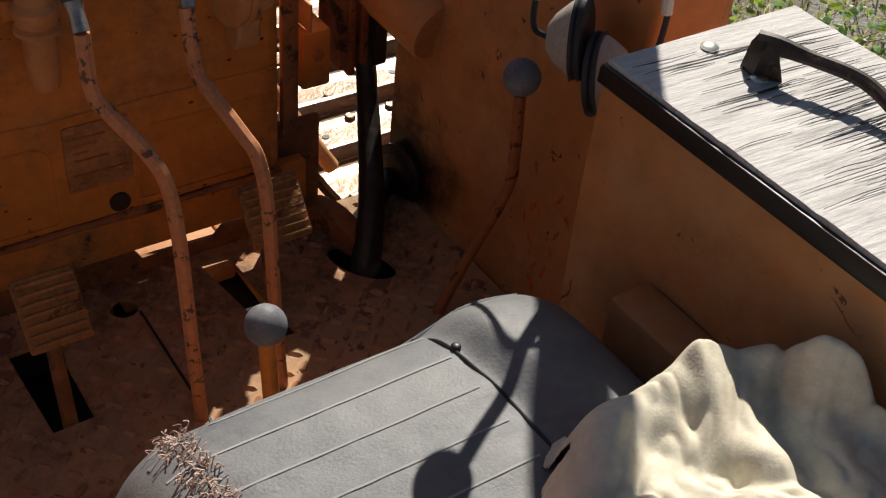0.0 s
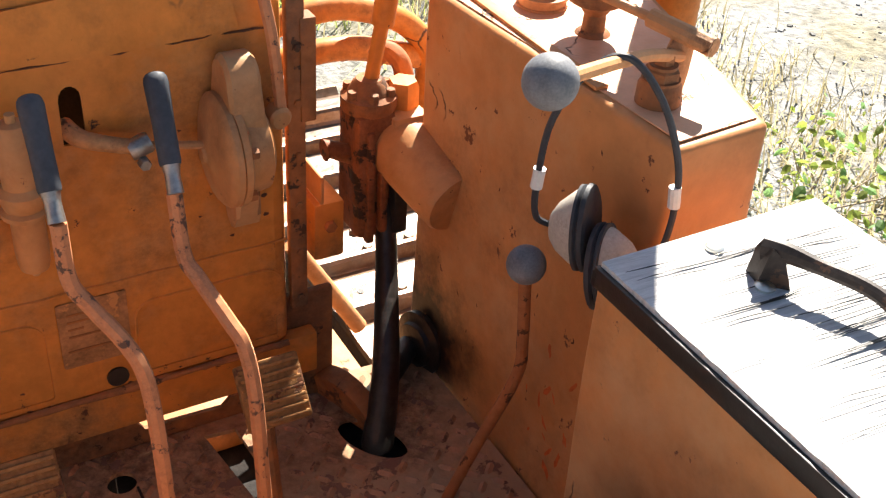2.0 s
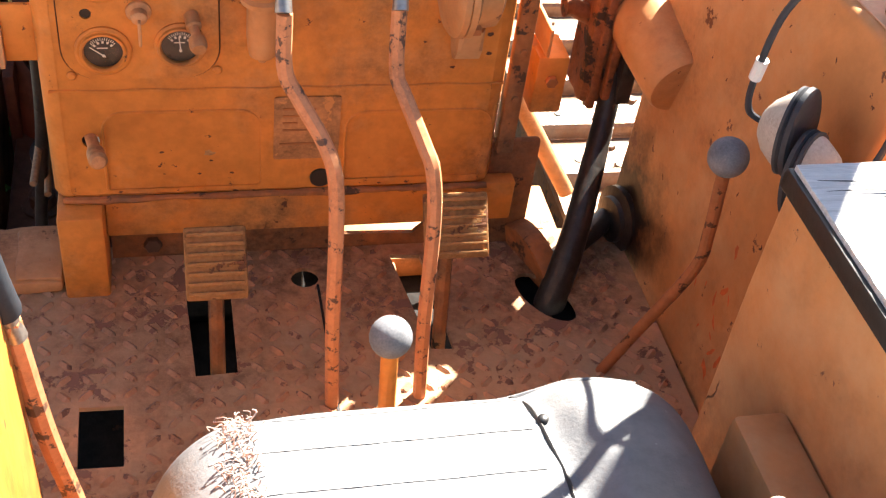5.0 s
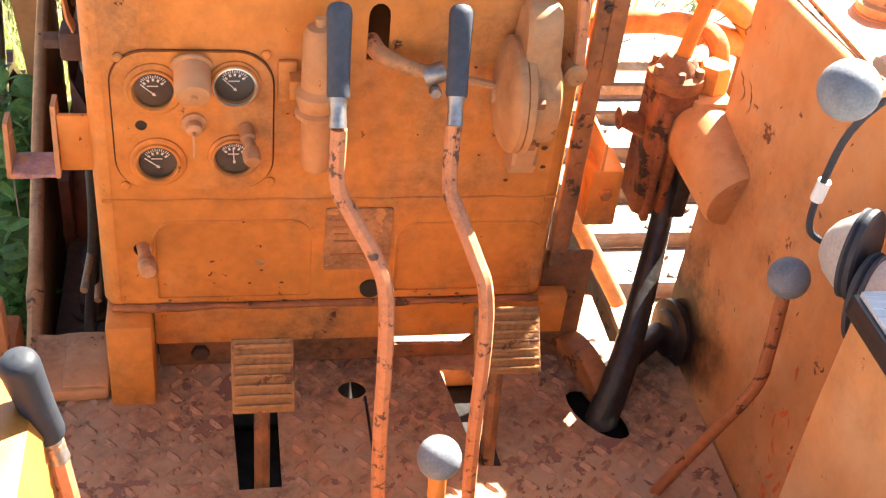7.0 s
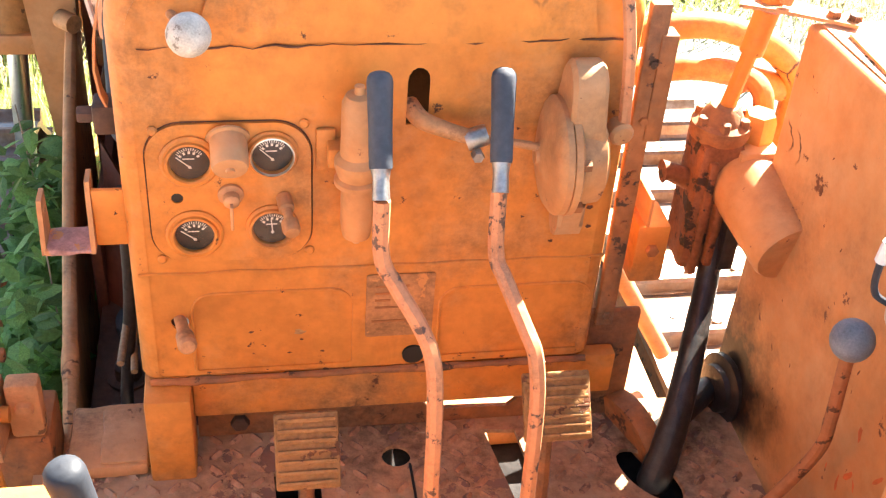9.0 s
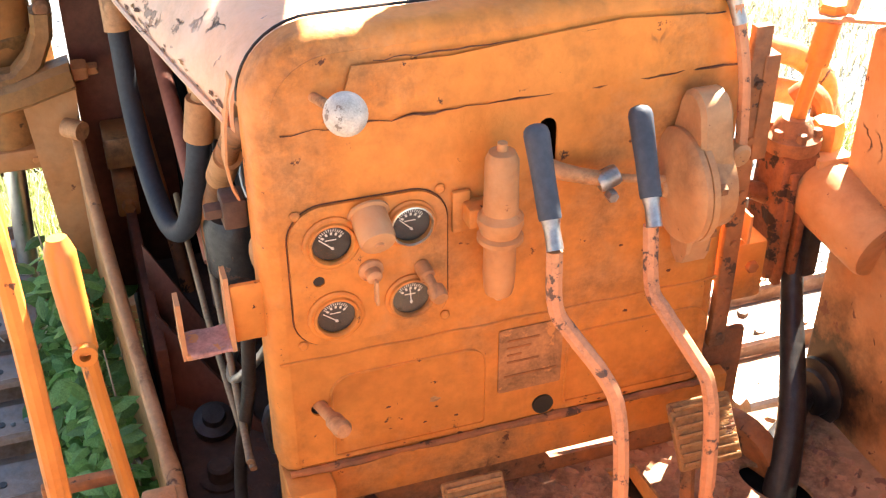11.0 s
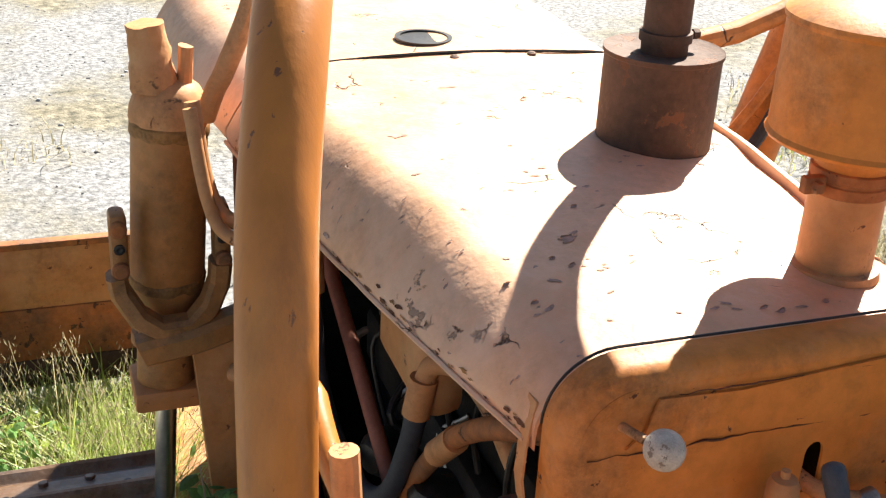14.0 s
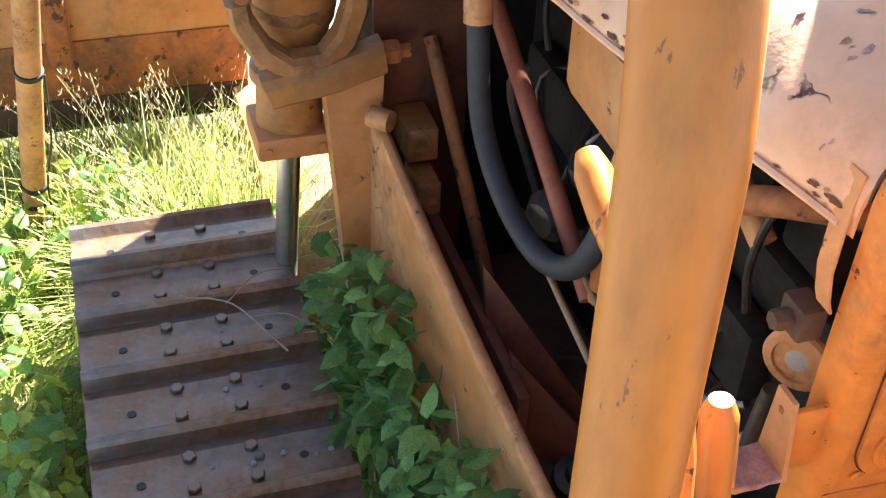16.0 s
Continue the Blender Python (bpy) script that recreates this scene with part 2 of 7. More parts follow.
for leafy in (LEAF, BUSHLEAF, GRASSGREEN, DRYGRASS):      # thin leaves let light through
    ln, ll = leafy.node_tree.nodes, leafy.node_tree.links
    trans, both = ln.new("ShaderNodeBsdfTranslucent"), ln.new("ShaderNodeMixShader")
    ll.new(ln["Principled BSDF"].inputs["Base Color"].links[0].from_socket, trans.inputs[0])
    both.inputs[0].default_value = 0.5
    ll.new(ln["Principled BSDF"].outputs[0], both.inputs[1])
    ll.new(trans.outputs[0], both.inputs[2])
    ll.new(both.outputs[0], ln["Material Output"].inputs[0])

GROUNDMAT = bpy.data.materials.new("gravel_ground")
GROUNDMAT.use_nodes = True
gn, gl = GROUNDMAT.node_tree.nodes, GROUNDMAT.node_tree.links
gtc = gn.new("ShaderNodeTexCoord")


def gnoise(s, d=6):
    t = gn.new("ShaderNodeTexNoise")
    t.inputs["Scale"].default_value, t.inputs["Detail"].default_value = s, d
    gl.new(gtc.outputs["Object"], t.inputs["Vector"])
    return t.outputs["Fac"]


def gramp(src, stops):
    r = gn.new("ShaderNodeValToRGB")
    while len(r.color_ramp.elements) < len(stops):
        r.color_ramp.elements.new(0.5)
    for e, (p, c) in zip(r.color_ramp.elements, stops):
        e.position, e.color = p, (*c, 1)
    gl.new(src, r.inputs[0])
    return r.outputs[0]


gx = gn.new("ShaderNodeMix")
gx.data_type = "RGBA"
gl.new(gramp(gnoise(0.9, 8), [(0.46, (0, 0, 0)), (0.64, (1, 1, 1))]), gx.inputs[0])
gl.new(gramp(gnoise(26, 8), [(0.3, (0.09, 0.092, 0.095)), (0.5, (0.225, 0.228, 0.23)), (0.7, (0.36, 0.362, 0.362))]), gx.inputs[6])
gl.new(gramp(gnoise(14, 8), [(0.3, (0.07, 0.064, 0.042)), (0.5, (0.19, 0.172, 0.12)), (0.7, (0.32, 0.29, 0.21))]), gx.inputs[7])
gl.new(gx.outputs[2], gn["Principled BSDF"].inputs["Base Color"])
gn["Principled BSDF"].inputs["Roughness"].default_value = 0.95
gb = gn.new("ShaderNodeBump")
gb.inputs["Strength"].default_value, gb.inputs["Distance"].default_value = 0.5, 0.03
gl.new(gnoise(40, 8), gb.inputs["Height"])
gl.new(gb.outputs[0], gn["Principled BSDF"].inputs["Normal"])

GLASS = bpy.data.materials.new("gauge_glass")
GLASS.use_nodes = True
gg, ggl = GLASS.node_tree.nodes, GLASS.node_tree.links
g_mix, g_tr, g_gl, g_fr = (gg.new("ShaderNode" + k) for k in ("MixShader", "BsdfTransparent", "BsdfGlossy", "Fresnel"))
g_gl.inputs["Roughness"].default_value = 0.05
g_fr.inputs["IOR"].default_value = 1.16
ggl.new(g_fr.outputs[0], g_mix.inputs[0])
ggl.new(g_tr.outputs[0], g_mix.inputs[1])
ggl.new(g_gl.outputs[0], g_mix.inputs[2])
ggl.new(g_mix.outputs[0], gg["Material Output"].inputs[0])


# ---- shape helpers ----
def part(name, bm, mat, parent=None, label="", smooth=30):
    """Links a bmesh as one mesh object under a thing or a part."""
    me = bpy.data.meshes.new(name)
    bmesh.ops.recalc_face_normals(bm, faces=bm.faces[:])
    bm.to_mesh(me)
    bm.free()
    me.materials.append(mat)
    if smooth:
        for p in me.polygons:
            p.use_smooth = True
        me.set_sharp_from_angle(angle=radians(smooth))
    ob = new(name, me)
    if parent:
        ob.parent = parent
    if label:
        ob["label"] = label
    return ob


def thing(name, label, category, group="", kind="", at=(0, 0, 0)):
    ob = new(name)
    ob.location = at
    ob.empty_display_size = 0.05
    return tagged(ob, label, category, group, kind)


def add_box(bm, lo, hi, bevel=0.0, m=None):
    lo, hi = Vector(lo), Vector(hi)
    c, s = (lo + hi) / 2, hi - lo
    r = bmesh.ops.create_cube(bm, size=1, matrix=Matrix.Translation(c) @ Matrix.Diagonal((*s, 1)))
    vs = r["verts"]
    if bevel:
        es = list({e for v in vs for e in v.link_edges})
        r = bmesh.ops.bevel(bm, geom=es, offset=bevel, segments=2, profile=0.5, affect="EDGES")
        vs = list({v for f in r["faces"] for v in f.verts} | {v for v in vs if v.is_valid})
    if m is not None:
        bmesh.ops.transform(bm, matrix=m, verts=[v for v in vs if v.is_valid])
    return vs


def box(lo, hi, bevel=0.004, m=None):
    bm = bmesh.new()
    add_box(bm, lo, hi, bevel, m)
    return bm


def rings(bm, loops, close=True, caps=(True, True)):
    """Skins a list of rings of points."""
    rows = [[bm.verts.new(p) for p in loop] for loop in loops]
    k = len(rows[0])
    for a, b in zip(rows, rows[1:]):
        for i in range(k if close else k - 1):
            bm.faces.new((a[i], a[(i + 1) % k], b[(i + 1) % k], b[i]))
    if caps[0]:
        bm.faces.new(rows[0][::-1])
    if caps[1]:
        bm.faces.new(rows[-1])
    return rows


def smooth_path(pts, steps=6):
    """A Catmull-Rom curve through the points."""
    p = [Vector(q) for q in pts]
    p = [2 * p[0] - p[1], *p, 2 * p[-1] - p[-2]]
    out = []
    for a, b, c, d in zip(p, p[1:], p[2:], p[3:]):
        for i in range(steps):
            t = i / steps
            out.append(0.5 * (2 * b + (c - a) * t + (2 * a - 5 * b + 4 * c - d) * t * t + (3 * b - a - 3 * c + d) * t ** 3))
    return [*out, p[-2]]


def add_tube(bm, pts, r, seg=12, steps=6, flat=1.0, caps=(True, True)):
    """A tube along a path; r is a radius or one for each point given."""
    path = smooth_path(pts, steps) if steps > 1 else [Vector(q) for q in pts]
    n = len(path)
    rad = [r] * n if not isinstance(r, (list, tuple)) else [float(q) for q in np.interp(np.linspace(0, len(r) - 1, n), range(len(r)), r)]
    side, loops = None, []
    for i, p in enumerate(path):
        d = (path[min(i + 1, n - 1)] - path[max(i - 1, 0)]).normalized()
        if side is None:
            side = d.orthogonal().normalized()
        side = (side - d * side.dot(d)).normalized()
        up = d.cross(side)
        loops.append([p + rad[i] * (side * math.cos(a) + up * math.sin(a) * flat) for a in (2 * math.pi * k / seg for k in range(seg))])
    rings(bm, loops, caps=caps)


def tube(pts, r, seg=12, steps=6, flat=1.0):
    bm = bmesh.new()
    add_tube(bm, pts, r, seg, steps, flat)
    return bm


def add_lathe(bm, profile, m=None, seg=24):
    """Turns (radius, height) pairs about z."""
    m = m or Matrix()
    rings(bm, [[m @ Vector((max(r, 0.0002) * math.cos(a), max(r, 0.0002) * math.sin(a), h)) for a in (2 * math.pi * k / seg for k in range(seg))] for r, h in profile])


def lathe(profile, m=None, seg=24):
    bm = bmesh.new()
    add_lathe(bm, profile, m, seg)
    return bm


def along(a, b):
    """A frame at a whose z runs towards b."""
    a, b = Vector(a), Vector(b)
    return Matrix.Translation(a) @ (b - a).to_track_quat("Z", "Y").to_matrix().to_4x4()


def ball(c, r, squash=1.0, seg=24):
    return lathe([(r * math.sin(math.pi * i / 14), -r * squash * math.cos(math.pi * i / 14)) for i in range(15)], Matrix.Translation(c), seg)


def rounded(x0, x1, z0, z1, rt, rb=None, k=8):
    """A rounded rectangle as 2D points, with radii for the top and the bottom corners."""
    rb = rt if rb is None else rb
    out = []
    for cx, cz, r, a0 in ((x1, z1, rt, 0), (x0, z1, rt, 90), (x0, z0, rb, 180), (x1, z0, rb, 270)):
        ox, oz = cx + (-r if cx == x1 else r), cz + (-r if cz == z1 else r)
        out += [(ox + r * math.cos(radians(a0 + 90 * i / k)), oz + r * math.sin(radians(a0 + 90 * i / k))) for i in range(k + 1)]
    return out


def circle(cx, cz, r, k=20):
    return [(cx + r * math.cos(2 * math.pi * i / k), cz + r * math.sin(2 * math.pi * i / k)) for i in range(k)]


def plate(outer, holes, thick, to3, bevel=0.0):
    """A plate with real holes. to3(u, v, d) places the point (u, v) at the depth d."""
    bm = bmesh.new()
    edges, loops = [], []
    for loop in (outer, *holes):
        vs = [bm.verts.new((u, v, 0)) for u, v in loop]
        loops.append(vs)
        edges += [bm.edges.new((vs[i], vs[(i + 1) % len(vs)])) for i in range(len(vs))]
    bmesh.ops.triangle_fill(bm, use_beauty=True, use_dissolve=False, edges=edges, normal=(0, 0, 1))
    front = bm.faces[:]
    back = {v: bm.verts.new((v.co.x, v.co.y, thick)) for v in bm.verts[:]}
    for f in front:
        bm.faces.new([back[v] for v in f.verts][::-1])
    for vs in loops:
        for i in range(len(vs)):
            a, b = vs[i], vs[(i + 1) % len(vs)]
            bm.faces.new((a, b, back[b], back[a]))
    for v in bm.verts:
        v.co = to3(*v.co)
    return bm


def hexbolt(bm, m, r=0.009, h=0.006):
    add_lathe(bm, [(r, 0), (r, h * 0.8), (r * 0.85, h), (0, h)], m, 6)


def rough_up(bm, amount, scale, seed=0.0):
    """Small dents along the normals."""
    bm.normal_update()
    for v in bm.verts:
        v.co += v.normal * amount * noise.noise(v.co * scale + Vector((seed, 0, 0)))

# ---- ground ----
FLOOR = 0.89
bm = bmesh.new()
bmesh.ops.create_grid(bm, x_segments=160, y_segments=160, size=1)
for v in bm.verts:
    u = Vector(v.co)
    v.co.x, v.co.y = 60 * u.x * abs(u.x) ** 1.2, 3 + 60 * u.y * abs(u.y) ** 1.2
    v.co.z = 0.035 * noise.noise(Vector((v.co.x, v.co.y, 0)) * 1.3) + 0.012 * noise.noise(Vector((v.co.x, v.co.y, 3)) * 6)
ground = part("ground", bm, GROUNDMAT)
tagged(ground, "dry gravel and earth with grassy patches", "ground", kind="structure")

# ---- operator's floor ----
slot_l = [(-0.162, 1.462), (-0.095, 1.464), (-0.095, 1.292), (-0.154, 1.290)]
slot_r = [(0.160, 1.521), (0.209, 1.517), (0.224, 1.308), (0.190, 1.311)]
col_hole = [(0.392 + 0.036 * math.cos(a) - 0.022 * math.sin(a), 1.405 + 0.056 * math.sin(a)) for a in (2 * math.pi * i / 24 for i in range(24))]
peg_hole = circle(0.02, 1.479, 0.022)
sq_hole = [(-0.311, 1.248), (-0.252, 1.246), (-0.252, 1.143), (-0.311, 1.145)]
HOLES = [slot_l, slot_r, col_hole, peg_hole, sq_hole]
floor = part("floor", plate([(-0.50, 0.1), (0.555, 0.1), (0.555, 1.56), (0.30, 1.57), (-0.30, 1.57), (-0.30, 1.49), (-0.50, 1.49)], HOLES, 0.008, lambda u, v, d: Vector((u, v, FLOOR - d))), FLOORPAINT, smooth=0)
tagged(floor, "worn steel tread plate with flaking pink-orange paint", "floor plate", kind="structure")


def inside(p, poly):
    odd = False
    for (ax, ay), (bx, by) in zip(poly, poly[1:] + poly[:1]):
        if (ay > p[1]) != (by > p[1]) and p[0] < (bx - ax) * (p[1] - ay) / (by - ay) + ax:
            odd = not odd
    return odd


bm = bmesh.new()
for i in range(34):
    for j in range(32):
        x, y = -0.45 + i * 0.0295, 0.62 + j * 0.0295
        if x > 0.55 or any(inside((x + dx, y + dy), h) for h in HOLES for dx in (-0.016, 0, 0.016) for dy in (-0.016, 0, 0.016)):
            continue
        if noise.noise(Vector((x * 5, y * 5, 9))) > 0.55:
            continue
        a = radians(45 if (i + j) % 2 else -45)
        c, s = math.cos(a), math.sin(a)
        low = [bm.verts.new((x + c * u - s * w, y + s * u + c * w, FLOOR - 0.001)) for u, w in ((-0.0150, 0), (-0.008, -0.0068), (0.008, -0.0068), (0.0150, 0), (0.008, 0.0068), (-0.008, 0.0068))]
        top = [bm.verts.new((x + c * u, y + s * u, FLOOR + 0.0050)) for u in (-0.008, 0.008)]
        for a_, b_, t_ in ((0, 1, (0,)), (1, 2, (1, 0)), (2, 3, (1,)), (3, 4, (1,)), (4, 5, (0, 1)), (5, 0, (0,))):
            bm.faces.new([low[a_], low[b_], *[top[k] for k in t_]])
tread = part("tread_lug", bm, FLOORLUG, floor, smooth=0)
tread["kind"] = "stuff"
part("floor_seam", box((0.036, 1.18, FLOOR + 0.0005), (0.040, 1.46, FLOOR + 0.002), 0), BLACK, floor)

# ---- instrument panel ----
DY = 1.5
dash = thing("instrument_panel", "orange painted steel instrument panel closing the engine hood", "instrument panel", at=(0, DY, 1.045))
dash_m = Matrix.Translation((0, -DY, -1.045))


def dpart(name, bm, mat, label="", parent=None, smooth=30):
    bm.transform(dash_m)
    return part(name, bm, mat, parent or dash, label, smooth)


def at_dash(u, v, d):
    return Vector((u, DY + d, v))


BOTTOM = 1.045
RECESS = [rounded(-0.262, -0.048, 1.062, 1.196, 0.03, 0.006), rounded(0.072, 0.288, 1.066, 1.188, 0.03, 0.006)]
THROTTLE_SLOT = [(0.012, 1.446), (0.040, 1.446), (0.040, 1.506)] + [(0.026 + 0.014 * math.cos(a), 1.506 + 0.018 * math.sin(a)) for a in (0.45, 0.9, 1.35, 1.79, 2.24, 2.69)] + [(0.012, 1.506)]
PORTS = [circle(-0.268, 1.352, 0.0075, 14), circle(0.039, 1.073, 0.014, 18), circle(-0.278, 1.150, 0.012, 14)]


def dash_outline(inset):
    return rounded(-0.336 + inset, 0.302 - inset, BOTTOM + inset * 0.4, 1.668 - inset, 0.092 - inset * 0.6, 0.010, 10)


bm = plate(dash_outline(0.024), [*RECESS, THROTTLE_SLOT, PORTS[1], PORTS[2]], 0.004, at_dash)
loops = [[at_dash(u, v, d) for u, v in dash_outline(i)] for i, d in ((0.024, 0.0), (0.014, 0.0025), (0.006, 0.009), (0.001, 0.020), (0.0, 0.052))]
rings(bm, loops, caps=(False, False))
rough_up(bm, 0.0012, 9)
dpart("panel_face", bm, ORANGE)
for r_ in RECESS:
    xs, zs = [p[0] for p in r_], [p[1] for p in r_]
    dpart("recess_back", box((min(xs) - 0.004, DY + 0.0030, min(zs) - 0.004), (max(xs) + 0.004, DY + 0.0085, max(zs) + 0.004), 0), ORANGE)
# raised upper cover with a ragged lower edge
cover = [(-0.215, 1.628), (-0.10, 1.624), (0.0, 1.632), (0.115, 1.640), (0.222, 1.632), (0.238, 1.566)]
edge = [(0.238 - 0.49 * i / 40, 1.563 + 0.0035 * noise.noise(Vector((i * 0.7, 0, 0))) - 0.006 * math.exp(-((i - 14) / 9) ** 2)) for i in range(41)]
bm = plate([*cover, *edge, (-0.228, 1.585)], [], 0.004, lambda u, v, d: at_dash(u, v, d - 0.0055))
rough_up(bm, 0.0008, 30)
dpart("upper_cover", bm, ORANGE)
# dark bead below the edge draws the shadow of the overhanging cover
low_shadow = [(-0.30 + 0.585 * i / 45, 1.5535 + 0.006 * (i / 45) + 0.0045 * noise.noise(Vector((i * 0.55, 0, 4)))) for i in range(46)]
dpart("cover_seam", tube([(u, DY - 0.0022, v) for u, v in low_shadow], [0.0009, 0.0004, 0.0016, 0.0004, 0.0020, 0.0007, 0.0005, 0.0019, 0.0008, 0.0022, 0.0005, 0.0017, 0.0006, 0.0020, 0.0012], 6, 1), SEAM)
up_seam = [(-0.19 + 0.44 * i / 35, 1.631 + 0.003 * noise.noise(Vector((i * 0.6, 0, 9)))) for i in range(36)]
dpart("cover_seam", tube([(u, DY - 0.0045, v) for u, v in up_seam], [0.0005, 0.0012, 0.0005, 0.0013, 0.0006, 0.0011], 6, 1), SEAM)
dpart("lower_beam", box((-0.27, DY + 0.006, 0.968), (0.345, DY + 0.032, BOTTOM - 0.002), 0.004), ORANGE)
bm = bmesh.new()
rings(bm, [[(x, DY + 0.044, FLOOR + 0.001), (x, DY + 0.052, FLOOR + 0.001), (x, DY + 0.052, z), (x, DY + 0.044, z)] for x, z in ((-0.268, 0.964), (-0.04, 0.962), (0.0, 0.960), (0.06, 0.945), (0.078, 0.918), (0.20, 0.914), (0.215, 0.930), (0.30, 0.940))])
toe = dpart("toe_board", bm, ORANGE_DIRTY)
bm = bmesh.new()
hexbolt(bm, Matrix.Translation((-0.207, DY + 0.044, 0.918)) @ pose(0, 0, 0, 90), 0.014, 0.010)
dpart("toe_bolt", bm, RUSTY, parent=toe)
bm = tube([(-0.325 + 0.62 * i / 40, DY - 0.001, BOTTOM + 0.001 + 0.0015 * noise.noise(Vector((i * 0.9, 2, 0)))) for i in range(41)], [0.005, 0.007, 0.004, 0.006, 0.005, 0.008, 0.004, 0.006, 0.005], 8, 2)
rough_up(bm, 0.0022, 70)
dpart("bottom_lip", bm, ORANGE_DIRTY)
dpart("foot", box((-0.334, 1.462, FLOOR - 0.005), (-0.270, 1.545, BOTTOM - 0.004), 0.006), ORANGE)
bm = box((-0.452, 1.470, FLOOR + 0.001), (-0.336, 1.60, FLOOR + 0.026), 0.008)
add_box(bm, (-0.405, 1.475, FLOOR + 0.022), (-0.338, 1.585, FLOOR + 0.031), 0.004)
bmesh.ops.subdivide_edges(bm, edges=[e for e in bm.edges if e.calc_length() > 0.05], cuts=4, use_grid_fill=True)
rough_up(bm, 0.004, 28)
dpart("side_ledge", bm, ORANGE_FADED, "thickly painted ledge with cracked filler")
bm = bmesh.new()
add_box(bm, (0.304, DY + 0.005, 1.10), (0.330, DY + 0.02, 1.60), 0.003)
add_box(bm, (0.306, DY + 0.035, FLOOR), (0.385, DY + 0.05, 1.10), 0.006)
add_box(bm, (0.322, DY + 0.002, 1.41), (0.345, DY + 0.03, 1.56), 0.003)
dpart("side_flange", bm, ORANGE_DIRTY)
for z in (1.12, 1.2, 1.28, 1.36, 1.44, 1.52):
    bm = bmesh.new()
    hexbolt(bm, Matrix.Translation((0.318, DY + 0.005, z)) @ pose(0, 0, 0, 90), 0.006, 0.004)
    dpart("flange_bolt", bm, ORANGE_DIRTY)
seam = [(-0.325 + 0.62 * i / 30, 1.232 + 0.001 * math.sin(i * 1.3)) for i in range(31)]
dpart("weld_seam", tube([(u, DY - 0.0005, v) for u, v in seam], 0.0022, 6, 2), ORANGE)

random.seed(21)
for k in range(34):
    if k < 6:
        u, v, back_ = random.gauss(-0.135, 0.02), random.gauss(1.105, 0.012), 0.0024
    elif k < 24:
        u, v, back_ = random.uniform(-0.32, 0.29), random.uniform(1.048, 1.06), -0.0008
    else:
        u, v, back_ = random.uniform(0.12, 0.285), random.uniform(1.20, 1.54), -0.0022
    size, a0 = random.uniform(0.0010, 0.0030) * (2.6 if k == 0 else 1.5 if k % 9 == 0 else 1), random.uniform(0, 6.28)
    bm = bmesh.new()
    bm.faces.new([bm.verts.new(at_dash(u + 1.5 * size * random.uniform(0.5, 1.2) * math.cos(a0 + i * 0.698), v + size * random.uniform(0.5, 1.2) * math.sin(a0 + i * 0.698), back_)) for i in range(9)])
    dpart("bared_patch", bm, OCHRE if k == 0 else SEAM, smooth=0)

# gauge cluster
bm = plate(rounded(-0.302, -0.104, 1.254, 1.456, 0.045, 0.045, 8), [circle(-0.268, 1.352, 0.0075, 14)], 0.006, lambda u, v, d: at_dash(u, v, d - 0.005))
gplate = dpart("gauge_plate", bm, ORANGE)
dpart("plug_hole", lathe([(0.0072, 0), (0.0072, 0.0008), (0, 0.0008)], Matrix.Translation((-0.268, DY - 0.002, 1.352)) @ pose(0, 0, 0, 90), 14), BLACK, parent=gplate)
for u, v in ((-0.291, 1.447), (-0.112, 1.452), (-0.293, 1.258), (-0.106, 1.263)):
    bm = bmesh.new()
    add_lathe(bm, [(0.0065, 0), (0.0065, 0.002), (0.004, 0.004), (0, 0.0042)], Matrix.Translation((u, DY - 0.001, v)) @ pose(0, 0, 0, 90), 10)
    dpart("plate_rivet", bm, ORANGE)


def gauge(u, v, ring_mat, needle_deg, outer=0.036):
    m = Matrix.Translation((u, DY - 0.005, v)) @ pose(0, 0, 0, 90)
    bz = bmesh.new()
    add_lathe(bz, [(outer, 0), (outer, 0.003), (outer - 0.003, 0.005), (0.030, 0.005), (0.029, 0.009), (0.0265, 0.0095), (0.0245, 0.006), (0.0242, 0.001)], m, 32)
    g = dpart("gauge", bz, ring_mat, "round engine gauge with black dial behind glass")
    dpart("dial", lathe([(0.0246, 0.0012), (0, 0.0014)], m, 28), DIAL, parent=g)
    nb = bmesh.new()
    nm = m @ Matrix.Translation((0, -0.006, 0.003)) @ pose(0, 0, 0, 0, 0, needle_deg)
    add_box(nb, (-0.0007, -0.003, 0), (0.0007, 0.021, 0.0006), 0, nm)
    add_lathe(nb, [(0.002, 0), (0.002, 0.001), (0, 0.001)], nm, 10)
    dpart("needle", nb, WHITEMARK, parent=g)
    tb = bmesh.new()
    for k in range(13):
        a = radians(38 + 104 * k / 12)
        tm = m @ Matrix.Translation((0, 0, 0.0018)) @ pose(0, 0, 0, 0, 0, math.degrees(a) - 90)
        add_box(tb, (-0.0005, 0.0165, 0), (0.0005, 0.0205 if k % 3 else 0.0195, 0.0003), 0, tm)
        if k % 3 == 0:
            add_box(tb, (-0.0014, 0.0118, 0), (0.0014, 0.0155, 0.0003), 0, tm)
    add_box(tb, (-0.008, 0.004, 0.0018), (0.006, 0.0055, 0.0021), 0, m)
    dpart("dial_marking", tb, WHITEMARK, parent=g)
    gl_ = dpart("glass", lathe([(0.0245, 0.0060), (0.012, 0.0062), (0, 0.0063)], m, 24), GLASS, parent=g)
    gl_.visible_shadow = False
    return g


